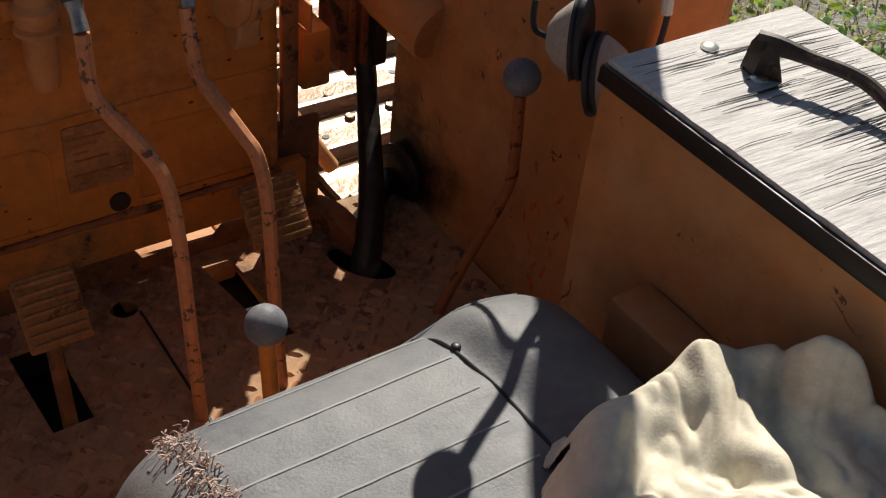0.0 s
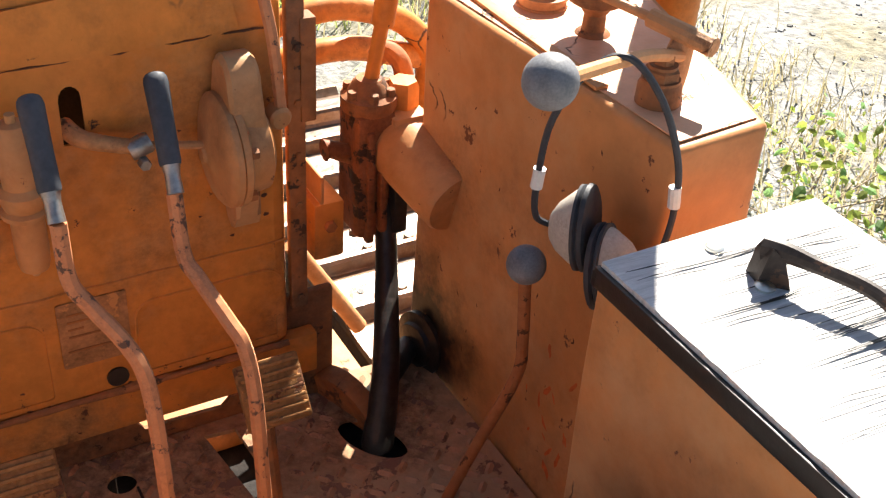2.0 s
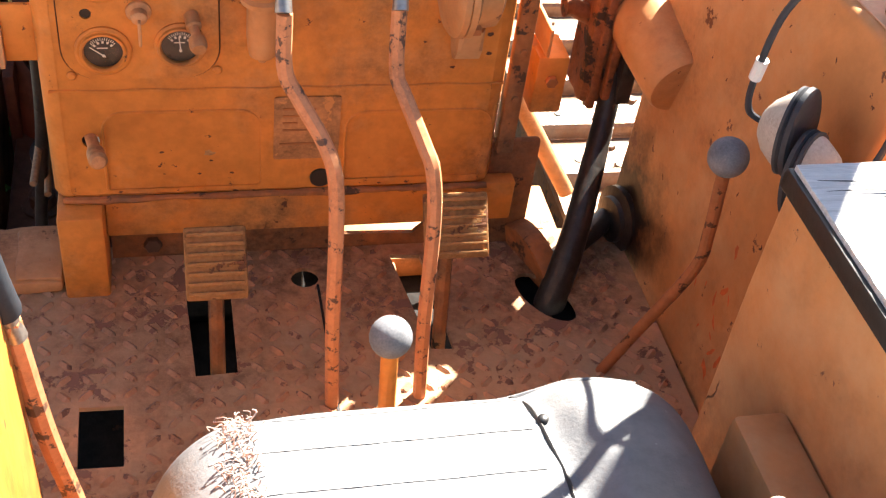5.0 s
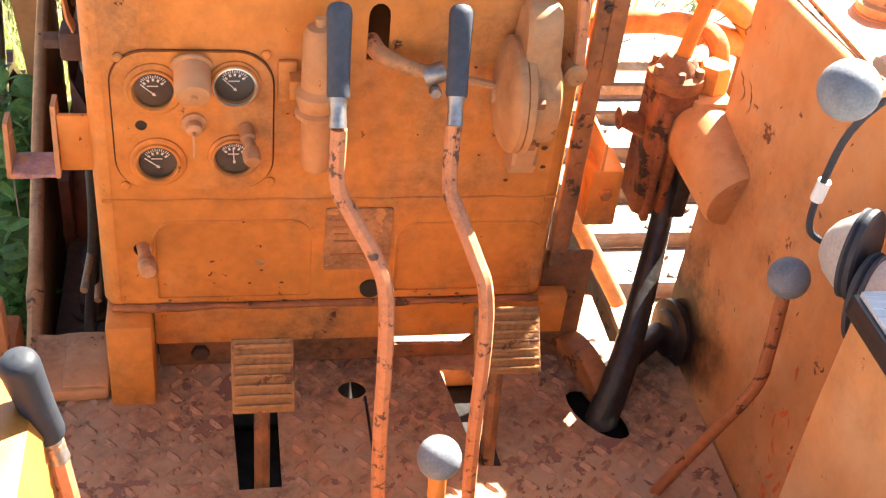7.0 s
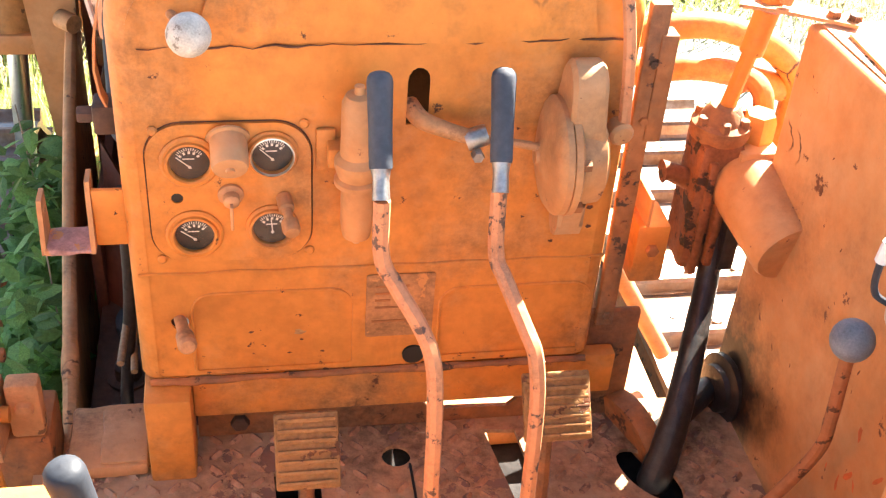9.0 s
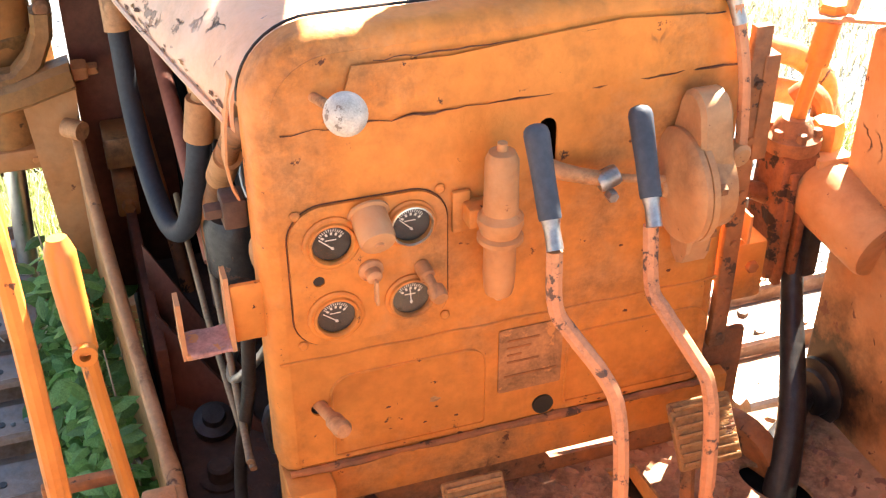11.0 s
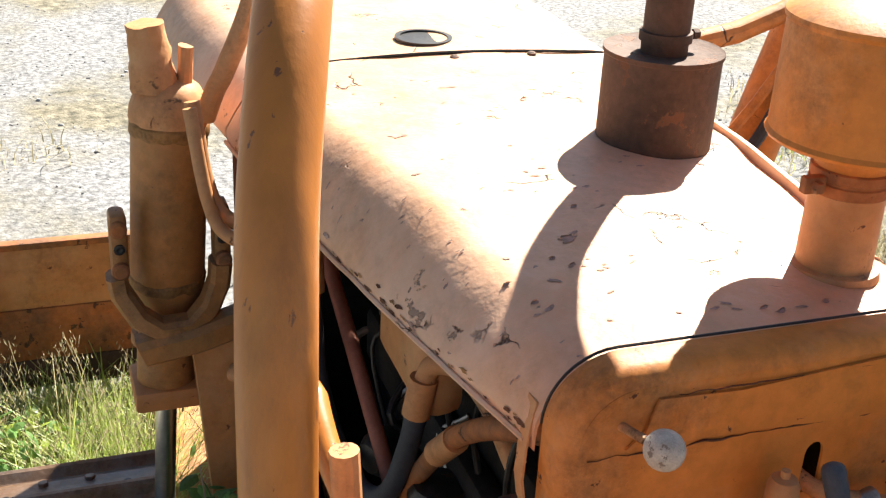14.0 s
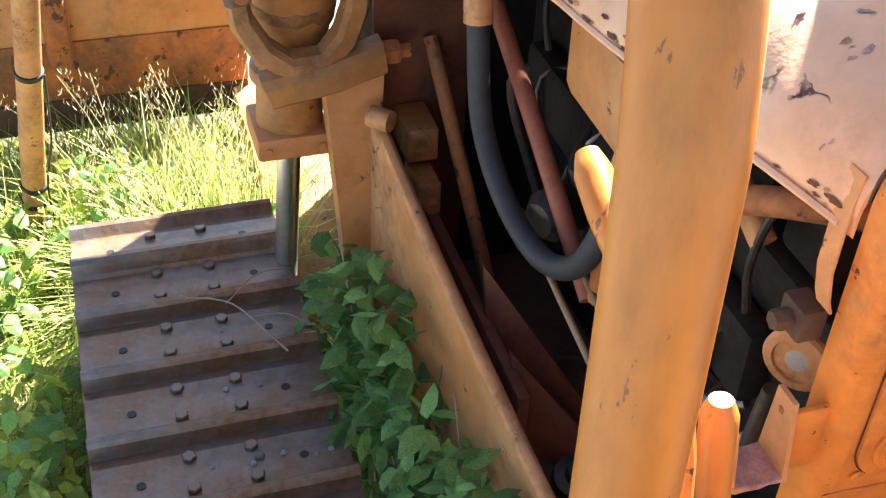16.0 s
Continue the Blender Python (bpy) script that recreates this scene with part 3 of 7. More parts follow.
rim_ = [(u, DY - 0.0012, v) for u, v in rounded(-0.3035, -0.1025, 1.2525, 1.4575, 0.046, 0.046, 8)]
dpart("plate_gap", tube([*rim_, rim_[0]], 0.0009, 5, 1), SEAM)
for lip in RECESS:
    rim_ = [(u, DY - 0.0004, v) for u, v in lip]
    dpart("recess_lip", tube(rim_[2:26], [0.0006, 0.0022, 0.0024, 0.0024, 0.0022, 0.0006], 6, 1), ORANGE)
gauge(-0.250, 1.405, ORANGE, 48)
gauge(-0.151, 1.413, ORANGE, 45, 0.0325)
gauge(-0.250, 1.298, ORANGE, 52)
gauge(-0.153, 1.305, ORANGE, 4, 0.0335)
rim_m = Matrix.Translation((-0.151, DY - 0.005, 1.413)) @ pose(0, 0, 0, 90)
bm = bmesh.new()
rings(bm, [[rim_m @ Vector((r * math.cos(a), r * math.sin(a), h)) for a in (2 * math.pi * k / 32 for k in range(32))] for r, h in ((0.0262, 0.0075), (0.0272, 0.0102), (0.0255, 0.0108), (0.0245, 0.0085))], caps=(False, False))
dpart("chrome_rim", bm, CHROME)
dpart("panel_lamp", lathe([(0.0265, 0), (0.0265, 0.003), (0.0225, 0.005), (0.0225, 0.040), (0.0205, 0.045), (0.006, 0.047), (0.005, 0.050), (0, 0.050)], along((-0.203, DY - 0.003, 1.436), (-0.2005, DY - 0.069, 1.405)), 28), ORANGE_TANK, "hooded panel lamp over the gauges")
bm = lathe([(0.016, 0), (0.016, 0.004), (0.011, 0.008), (0.010, 0.017), (0.006, 0.02), (0, 0.021)], along((-0.203, DY - 0.004, 1.356), (-0.201, DY - 0.05, 1.350)), 18)
add_box(bm, (-0.2045, DY - 0.034, 1.320), (-0.2005, DY - 0.022, 1.355), 0.0015)
dpart("key_switch", bm, ORANGE_FADED)
bm = lathe([(0.010, 0), (0.010, 0.02), (0.0065, 0.022), (0.006, 0.04), (0.011, 0.042), (0.0115, 0.054), (0.009, 0.06), (0, 0.061)], along((-0.138, DY - 0.004, 1.348), (-0.130, DY - 0.065, 1.332)), 16)
dpart("push_button", bm, ORANGE_TANK)
# canister and linkage
bm = lathe([(0.004, 1.306), (0.008, 1.312), (0.017, 1.318), (0.0190, 1.326), (0.0205, 1.345), (0.0200, 1.392), (0.0285, 1.396), (0.0285, 1.402), (0.024, 1.406), (0.0285, 1.42), (0.0285, 1.428), (0.0215, 1.436), (0.0205, 1.505), (0.016, 1.515), (0.006, 1.517), (0.006, 1.527), (0, 1.528)], Matrix.Translation((-0.051, 1.452, 0)), 24)
can = dpart("filter_canister", bm, ORANGE_TANK, "upright orange filter canister")
bm = box((-0.085, 1.468, 1.405), (-0.05, DY, 1.432), 0.003)
add_box(bm, (-0.098, DY - 0.008, 1.388), (-0.074, DY, 1.446), 0.003)
dpart("canister_bracket", bm, ORANGE, parent=can)
PX = Matrix.Translation((-0.018, 1.462, 1.420)) @ pose(0, 0, 0, 0, 90)
bm = lathe([(0.010, 0.186), (0.013, 0.190), (0.026, 0.194), (0.052, 0.198), (0.066, 0.202), (0.073, 0.207), (0.075, 0.210), (0.075, 0.218), (0.073, 0.2185)], PX, 40)
dome = dpart("round_cover", bm, ORANGE_TANK, "bolted round governor housing")
bm = lathe([(0.073, 0.219), (0.076, 0.2195), (0.076, 0.228), (0.064, 0.234), (0.060, 0.262), (0.045, 0.270), (0, 0.272)], PX, 40)
rings(bm, [[(x, 1.462 + r_ * math.cos(a), 1.512 + r_ * 1.15 * math.sin(a)) if a >= 0 else (x, 1.462 + 0.045 * (1 if a > -0.5 else -1), 1.45) for a in (-0.2, 0, 0.4, 0.8, 1.2, 1.57, 1.94, 2.34, 2.74, 3.14, -1.0)] for x, r_ in ((0.198, 0.027), (0.203, 0.033), (0.236, 0.033), (0.242, 0.027))])
rings(bm, [[(x, 1.45 - 0.02 * k, 1.36), (x, 1.44, 1.325), (x, 1.448, 1.308), (x, 1.462, 1.302), (x, 1.476, 1.310), (x, 1.484, 1.33), (x, 1.49, 1.36)] for x, k in ((0.203, 0.5), (0.208, 1), (0.232, 1), (0.237, 0.5))])
dpart("housing", bm, ORANGE_TANK, parent=dome)
for a in (70, 130, 190, 250, 310):
    bm = bmesh.new()
    hexbolt(bm, PX @ Matrix.Translation((0.068 * math.cos(radians(a)), 0.068 * math.sin(radians(a)), 0.229)), 0.008, 0.010)
    dpart("cover_bolt", bm, ORANGE_DIRTY, parent=dome)
bm = lathe([(0.015, 0), (0.016, 0.004), (0.016, 0.02), (0.012, 0.024), (0, 0.025)], along((0.272, 1.475, 1.452), (0.276, 1.43, 1.448)), 16)
dpart("lever_pivot", bm, ORANGE_TANK, parent=dome)
bm = tube([(0.018, DY + 0.02, 1.462), (0.030, DY - 0.012, 1.459), (0.060, DY - 0.028, 1.453), (0.088, DY - 0.035, 1.447)], [0.0125, 0.0115, 0.0100, 0.0095], 12)
add_tube(bm, [(0.095, DY - 0.035, 1.447), (0.192, DY - 0.038, 1.428)], 0.0055, 8, 1)
rod = dpart("throttle_rod", bm, ORANGE_FADED)
bm = lathe([(0.012, -0.014), (0.0135, -0.01), (0.0135, 0.01), (0.012, 0.014)], Matrix.Translation((0.094, DY - 0.036, 1.447)) @ pose(0, 0, 0, 0, 70), 12)
hexbolt(bm, Matrix.Translation((0.094, DY - 0.045, 1.43)) @ pose(0, 0, 0, 90), 0.008, 0.012)
dpart("rod_joint", bm, STEEL, parent=rod)
dpart("pull_knob", lathe([(0.0085, 0), (0.0085, 0.055), (0.012, 0.06), (0.0125, 0.088), (0.009, 0.094), (0, 0.095)], along((-0.279, DY + 0.01, 1.152), (-0.264, DY - 0.085, 1.176)), 16), ORANGE_FADED, "pull knob on a bare stem")
dpart("panel_plug", lathe([(0.0155, 0.004), (0.0155, -0.002), (0.012, -0.004), (0.006, 0.002), (0, 0.002)], Matrix.Translation((0.039, DY, 1.073)) @ pose(0, 0, 0, 90), 18), BLACK)
bm = plate(rounded(-0.030, 0.063, 1.110, 1.217, 0.004), [], 0.002, lambda u, v, d: at_dash(u, v, d - 0.003))
rough_up(bm, 0.0006, 60)
tag_ = dpart("data_plate", bm, TAGMETAL, "stained illegible metal data plate")
bm = bmesh.new()
add_box(bm, (-0.022, DY - 0.0042, 1.136), (0.056, DY - 0.003, 1.139), 0)
for z in (1.16, 1.172, 1.184, 1.196):
    add_box(bm, (-0.018, DY - 0.0038, z), (0.018 + 0.03 * noise.noise(Vector((z * 90, 0, 0))), DY - 0.003, z + 0.003), 0)
dpart("plate_marking", bm, ORANGE_DIRTY, parent=tag_)
bm = box((-0.374, DY + 0.018, 1.268), (-0.330, DY + 0.026, 1.352), 0.003)
rough_up(bm, 0.002, 40)
strapb = dpart("side_bracket", bm, ORANGE, "bent strap bracket on the panel's edge")
bm = box((-0.436, DY + 0.002, 1.266), (-0.378, DY + 0.056, 1.274), 0.003)
bmesh.ops.subdivide_edges(bm, edges=[e for e in bm.edges if e.calc_length() > 0.03], cuts=3, use_grid_fill=True)
rough_up(bm, 0.003, 60)
dpart("tray", bm, material("bared_pink_primer", (0.52, 0.27, 0.22), 0.75, var=0.3, scale=25, chips=(0.60, 0.26, 0.10), chip_amount=0.5, chip_scale=40), "bared pink primer", parent=strapb)
for x, top_ in ((-0.440, 1.338), (-0.380, 1.364)):
    bm = plate([(DY + 0.004, 1.266), (DY + 0.056, 1.266), (DY + 0.050, top_), (DY + 0.020, top_)], [circle(DY + 0.036, top_ - 0.022, 0.005, 12)], 0.006, lambda u, v, d: Vector((x + d, u, v)))
    dpart("tab", bm, ORANGE_FADED, parent=strapb, smooth=0)
bm = lathe([(0.040, 0), (0.040, 0.006), (0.036, 0.010), (0.028, 0.010), (0.027, 0.006)], Matrix.Translation((-0.300, DY + 0.125, 1.312)) @ pose(0, 0, 0, 90, 0, -55), 28)
sidelamp = dpart("side_meter", bm, ORANGE_FADED, "round meter with pale face on the side")
dpart("meter_face", lathe([(0.0275, 0.0055), (0, 0.0065)], Matrix.Translation((-0.300, DY + 0.125, 1.312)) @ pose(0, 0, 0, 90, 0, -55), 24), CREAM, parent=sidelamp)
bm = bmesh.new()
rings(bm, [[(x + d_, y + w_, z) for d_, w_ in ((-0.0015, -0.012), (0.0015, -0.012), (0.0015, 0.012), (-0.0015, 0.012))] for x, y, z in ((-0.338, 1.578, 1.60), (-0.345, 1.574, 1.575), (-0.352, 1.568, 1.54), (-0.356, 1.563, 1.50), (-0.352, 1.560, 1.468), (-0.346, 1.560, 1.452))])
strap_ = dpart("hood_strap", bm, ORANGE_FADED)
bm = box((-0.366, 1.56, 1.405), (-0.336, 1.60, 1.445), 0.004)
hexbolt(bm, Matrix.Translation((-0.366, 1.58, 1.425)) @ pose(0, 0, 0, 0, -90), 0.012, 0.02)
dpart("strap_latch", bm, RUSTY, parent=strap_)


# ---- control knob and levers ----
def ball_lever(name, label, path, r, c, rb, mat=KNOB, shaft=ORANGE_LEVER):
    t = thing(name, label, "lever", "control levers", at=path[0])
    off = Matrix.Translation(-Vector(path[0]))
    b = tube(path, r, 12, 5)
    b.transform(off)
    part("shaft", b, shaft, t)
    b = ball(c, rb)
    b.transform(off)
    part("knob", b, mat, t)
    return t


ball_lever("throttle_knob", "pale ball knob on a short stem in the panel", [(-0.262, DY + 0.012, 1.594), (-0.25, DY - 0.03, 1.598), (-0.240, DY - 0.06, 1.601)], 0.006, (-0.238, 1.436, 1.601), 0.0245, KNOBPALE, ORANGE_FADED)
ball_lever("control_lever", "bent rusty lever with grey ball knob beside the tank", [(0.432, 1.245, FLOOR - 0.01), (0.474, 1.238, 0.985), (0.506, 1.205, 1.130), (0.502, 1.195, 1.205), (0.492, 1.188, 1.28), (0.488, 1.185, 1.31)], 0.0085, (0.486, 1.184, 1.336), 0.0255, KNOB, material("rusty_lever", (0.36, 0.13, 0.05), 0.6, var=0.2, scale=10, chips=(0.10, 0.04, 0.02), chip_amount=0.5, chip_scale=30))
ball_lever("seat_lever", "short orange lever with grey ball knob at the seat", [(0.080, 1.09, FLOOR - 0.01), (0.078, 1.10, 1.0), (0.075, 1.108, 1.125)], 0.011, (0.074, 1.106, 1.142), 0.0265, KNOB, ORANGE)


def grip_lever(name, label, path, grip, r=0.0098, rg=0.0132, rubber=RUBBER):
    t = thing(name, label, "lever", "control levers", at=path[0])
    off = Matrix.Translation(-Vector(path[0]))
    b = tube(path, r, 8, 6)
    b.transform(off)
    part("shaft", b, ORANGE_LEVER, t)
    a, e = Vector(grip[0]), Vector(grip[1])
    h = (e - a).length
    b = lathe([(rg * 0.94, 0), (rg, 0.004), (rg, h * 0.4), (rg * 1.10, h * 0.80), (rg * 1.12, h * 0.89), (rg * 1.03, h * 0.945), (rg * 0.82, h * 0.98), (rg * 0.45, h), (0, h + 0.001)], along(a, e), 18)
    b.transform(off)
    part("grip", b, rubber, t, "grey rubber grip")
    d = (a - e).normalized()
    b = tube([a, a + d * 0.012, a + d * 0.034], [0.0112, 0.0092, 0.0100], 12, 3)
    b.transform(off)
    part("collar", b, STEEL, t, "scuffed bare steel collar")
    return t


grip_lever("steering_lever", "long cranked steering lever with chipped pink-orange paint", [(0.030, 1.22, FLOOR - 0.01), (0.023, 1.22, 1.052), (0.022, 1.233, 1.200), (0.019, 1.25, 1.275), (0.006, 1.27, 1.312), (-0.020, 1.298, 1.352), (-0.037, 1.313, 1.385), (-0.038, 1.322, 1.456)], ((-0.039, 1.335, 1.488), (-0.036, 1.396, 1.575)))
grip_lever("steering_lever", "long cranked steering lever with chipped pink-orange paint", [(0.156, 1.225, FLOOR - 0.01), (0.149, 1.23, 1.032), (0.148, 1.245, 1.195), (0.142, 1.258, 1.268), (0.132, 1.28, 1.295), (0.112, 1.325, 1.336), (0.103, 1.346, 1.36), (0.103, 1.364, 1.436)], ((0.104, 1.372, 1.468), (0.112, 1.435, 1.556)))
grip_lever("gear_lever", "thin orange lever with black grip by the hood", [(0.278, 1.462, 1.45), (0.270, 1.468, 1.56), (0.262, 1.492, 1.64)], ((0.260, 1.498, 1.648), (0.243, 1.535, 1.735)), 0.008, 0.0125)
# this grip's rubber is darkened to stand in for partial shade on it
grip_lever("side_lever", "orange lever with worn grey grip beside the seat", [(-0.27, 0.97, FLOOR - 0.01), (-0.290, 0.97, 1.05), (-0.307, 0.955, 1.2), (-0.316, 0.925, 1.392)], ((-0.3165, 0.923, 1.402), (-0.331, 0.915, 1.50)), 0.0115, 0.0150, material("shaded_rubber", (0.024, 0.027, 0.034), 0.6, var=0.2, scale=14))


def paddle_lever(path, tip, label, hole=None, flat=False):
    t = thing("blade_lever", label, "lever", "orange hand levers", at=path[0])
    off = Matrix.Translation(-Vector(path[0]))
    b = tube(path, 0.0095, 10, 5)
    b.transform(off)
    part("shaft", b, ORANGE_POST, t)
    b = tube(tip, [0.013, 0.0155, 0.0165, 0.0165, 0.0105], 16, 5)
    if hole:
        add_lathe(b, [(0.006, -0.006), (0.013, -0.006), (0.013, 0.006), (0.006, 0.006), (0.006, -0.006)], Matrix.Translation(hole) @ pose(0, 0, 0, 90), 16)
    b.transform(off)
    part("grip", b, ORANGE_POST, t, "orange painted paddle grip")
    return t


paddle_lever([(-0.616, 1.475, 1.005), (-0.614, 1.44, 1.20), (-0.606, 1.415, 1.42), (-0.604, 1.42, 1.53), (-0.607, 1.46, 1.60)], [(-0.606, 1.455, 1.595), (-0.610, 1.49, 1.615), (-0.613, 1.53, 1.635), (-0.612, 1.565, 1.65), (-0.611, 1.583, 1.658)], "long orange hand lever with paddle grip")
paddle_lever([(-0.508, 1.365, 0.93), (-0.524, 1.377, 1.12), (-0.540, 1.388, 1.33), (-0.544, 1.389, 1.40)], [(-0.5435, 1.388, 1.395), (-0.547, 1.396, 1.435), (-0.549, 1.402, 1.475), (-0.550, 1.408, 1.508), (-0.5505, 1.410, 1.525)], "shorter orange hand lever with pierced paddle grip", (-0.545, 1.376, 1.400))
bm = tube([(-0.600, 1.30, FLOOR), (-0.60, 1.36, 1.44), (-0.612, 1.405, 1.62)], 0.012, 10, 4)
t_ = thing("latch_lever", "orange latch lever with tubular sleeve", "lever", "orange hand levers", at=(-0.6, 1.3, FLOOR))
bm.transform(Matrix.Translation((0.6, -1.3, -FLOOR)))
part("shaft", bm, ORANGE, t_)
bm = tube([(-0.613, 1.408, 1.60), (-0.617, 1.414, 1.684)], 0.0155, 12, 1)
bm.transform(Matrix.Translation((0.6, -1.3, -FLOOR)))
part("sleeve", bm, ORANGE_FADED, t_)


# ---- pedals ----
def pedal(x, y, z, w, h, foot, label):
    t = thing("pedal", label, "pedal", "foot pedals", at=(x, y, z))
    m = pose(0, 0, 0, -38)
    b = bmesh.new()
    add_box(b, (-w / 2, -0.006, -h / 2), (w / 2, 0.006, h / 2), 0.004)
    b.transform(m)
    pad = part("pad", b, PEDALRUST, t)
    for k in range(7):
        b = bmesh.new()
        zz = -h / 2 + h * (k + 0.7) / 7.4
        add_box(b, (-w / 2 + 0.004, -0.0105, zz - 0.0026), (w / 2 - 0.004, -0.005, zz + 0.0026), 0.001)
        b.transform(m)
        part("rib", b, PEDALRUST, pad)
    b = tube([(0, 0.02, -0.02), (0, 0.03, -0.06), (foot[0] - x, foot[1] - y, foot[2] - z)], 0.011, 8, 4)
    part("arm", b, ORANGE_DIRTY, t)
    return t


pedal(-0.121, 1.322, 1.076, 0.082, 0.098, (-0.122, 1.31, FLOOR - 0.12), "rusty ribbed foot pedal with orange arm")
pedal(0.210, 1.350, 1.098, 0.092, 0.092, (0.212, 1.335, FLOOR - 0.12), "rusty ribbed foot pedal close under the panel")

# ---- hood ----
hood = thing("engine_hood", "faded orange sheet metal hood with peeling paint", "hood", at=(0, 1.56, 1.555))


def hood_section(y, drop=0.0):
    s = (y - 1.56) / 0.94
    left, right = -0.344 - 0.205 * s + 0.045 * s * s, 0.302 + 0.05 * s
    top = 1.647 + 0.039 * min(1, max(0, (y - 1.556) / 0.55))
    rl, rr = 0.10 + 0.06 * s, 0.095
    pts = [(left, 1.545 - drop), (left, 1.565)]
    cut = min(1.0, max(0.0, (y - 1.57) / 0.16))         # the round shoulder turns into a straight slope
    for k in range(1, 11):
        a, f = math.pi / 2 * k / 10, k / 10
        px_, pz_ = rl - rl * math.cos(a), math.sin(a)
        pts.append((left + px_ + (0.118 * f - px_) * cut, 1.565 + (top - 1.565) * (pz_ + (1 - (1 - f) ** 1.9 - pz_) * cut)))
    rl += (0.118 - rl) * cut
    x0, x1 = left + rl, right - rr
    pts += [(x0 + (x1 - x0) * k / 12, top + 0.014 * math.sin(math.pi * k / 12)) for k in range(1, 12)]
    pts += [(right - rr + rr * math.sin(a), 1.565 + (top - 1.565) * math.cos(a)) for a in (math.pi / 2 * k / 8 for k in range(9))]
    pts.append((right, 1.545 - drop))
    return pts


def sheet(ys, mat, name, lift=0.0):
    b = bmesh.new()
    loops = []
    for y in ys:
        p = hood_section(y)
        cx = sum(q[0] for q in p) / len(p)
        outer = [Vector((x, y, z + lift)) for x, z in p]
        inner = [Vector((x + (cx - x) * 0.012, y, z + lift - 0.005)) for x, z in p][::-1]
        loops.append(outer + inner)
    rings(b, loops)
    for v in b.verts:
        n_ = 0.007 * noise.noise(v.co * 5) + 0.0035 * noise.noise(v.co * 14)
        v.co.z += n_
        v.co.x += 0.6 * n_
    b.transform(Matrix.Translation((0, -1.56, -1.555)))
    return part(name, b, mat, hood, smooth=40)


hood_top = sheet([1.556 + 1.134 * i / 47 for i in range(48)], HOODPAINT, "hood_sheet")
sheet([2.698 + 0.82 * i / 9 for i in range(10)], HOODPAINT, "nose_sheet")
b = tube([(x, 2.694, z + 0.003) for x, z in hood_section(2.69)[8:-6:2]], 0.0035, 6, 2)
b.transform(Matrix.Translation((0, -1.56, -1.555)))
part("front_seam", b, BLACK, hood)
b = tube([(u, 1.5555, v + 0.0015) for u, v in dash_outline(0.0)[:22]], 0.002, 6, 1)
b.transform(Matrix.Translation((0, -1.56, -1.555)))
part("rear_seam", b, BLACK, hood)
b = tube([(hood_section(y)[0][0] - 0.003, y, 1.547 + 0.003 * noise.noise(Vector((0, y * 12, 0)))) for y in (1.57 + 1.11 * i / 21 for i in range(22))], 0.0045, 6, 2)
b.transform(Matrix.Translation((0, -1.56, -1.555)))
part("rolled_edge", b, HOODPAINT, hood)
for x in (-0.28, -0.06, 0.11):
    b = bmesh.new()
    add_lathe(b, [(0.010, 0), (0.010, 0.004), (0.005, 0.007), (0, 0.007)], Matrix.Translation((x, 1.11, 0.142 if x > -0.2 else 0.125)), 10)
    part("hood_bolt", b, RUSTY, hood)
b = lathe([(0.062, 0), (0.062, 0.004), (0.052, 0.004), (0.052, -0.002), (0, -0.002)], Matrix.Translation((-0.08, 1.255, 0.146)), 28)
part("filler_opening", b, BLACK, hood)
# housing is coloured black in place of the shade on its side
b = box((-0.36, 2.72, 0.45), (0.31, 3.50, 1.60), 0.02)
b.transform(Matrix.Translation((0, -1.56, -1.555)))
part("radiator_housing", b, SHADE_BLACK, hood)
b = box((-0.335, 0.43, -0.262), (-0.255, 0.70, -0.115), 0.03)
rough_up(b, 0.003, 30)
stay_ = part("hood_stay", b, ORANGE_TANK, hood)
for k in range(4):
    part("stay_leaf", box((-0.350, 0.55, -0.108 + 0.014 * k), (-0.26, 0.72, -0.098 + 0.014 * k), 0.003), ORANGE_TANK, stay_)
b, loops = bmesh.new(), []
for k in range(19):                      # upright strip along the edge of the hood
    y = 1.80 + 0.048 * k
    x, z = hood_section(y)[25]
    loops.append([Vector((x + u, y, z + w)) for u, w in ((-0.004, -0.012), (-0.004, 0.017), (0.005, 0.017), (0.005, -0.012))])
rings(b, loops)
b.transform(Matrix.Translation((0, -1.56, -1.555)))
part("side_trim", b, HOODPAINT, hood, smooth=0)

# peeling flakes: bared patches with a curled lip of paint beside them, gathered where the sheet is worn
tree = BVHTree.FromPolygons([tuple(v.co) for v in hood_top.data.vertices], [tuple(p.vertices) for p in hood_top.data.polygons])
random.seed(5)


def on_hood(x, y, up=0.001):
    hit = tree.ray_cast(Vector((x, y, 1.0)), Vector((0, 0, -1)))[0]
    return hit + Vector((-0.0004, 0, up)) if hit is not None else None


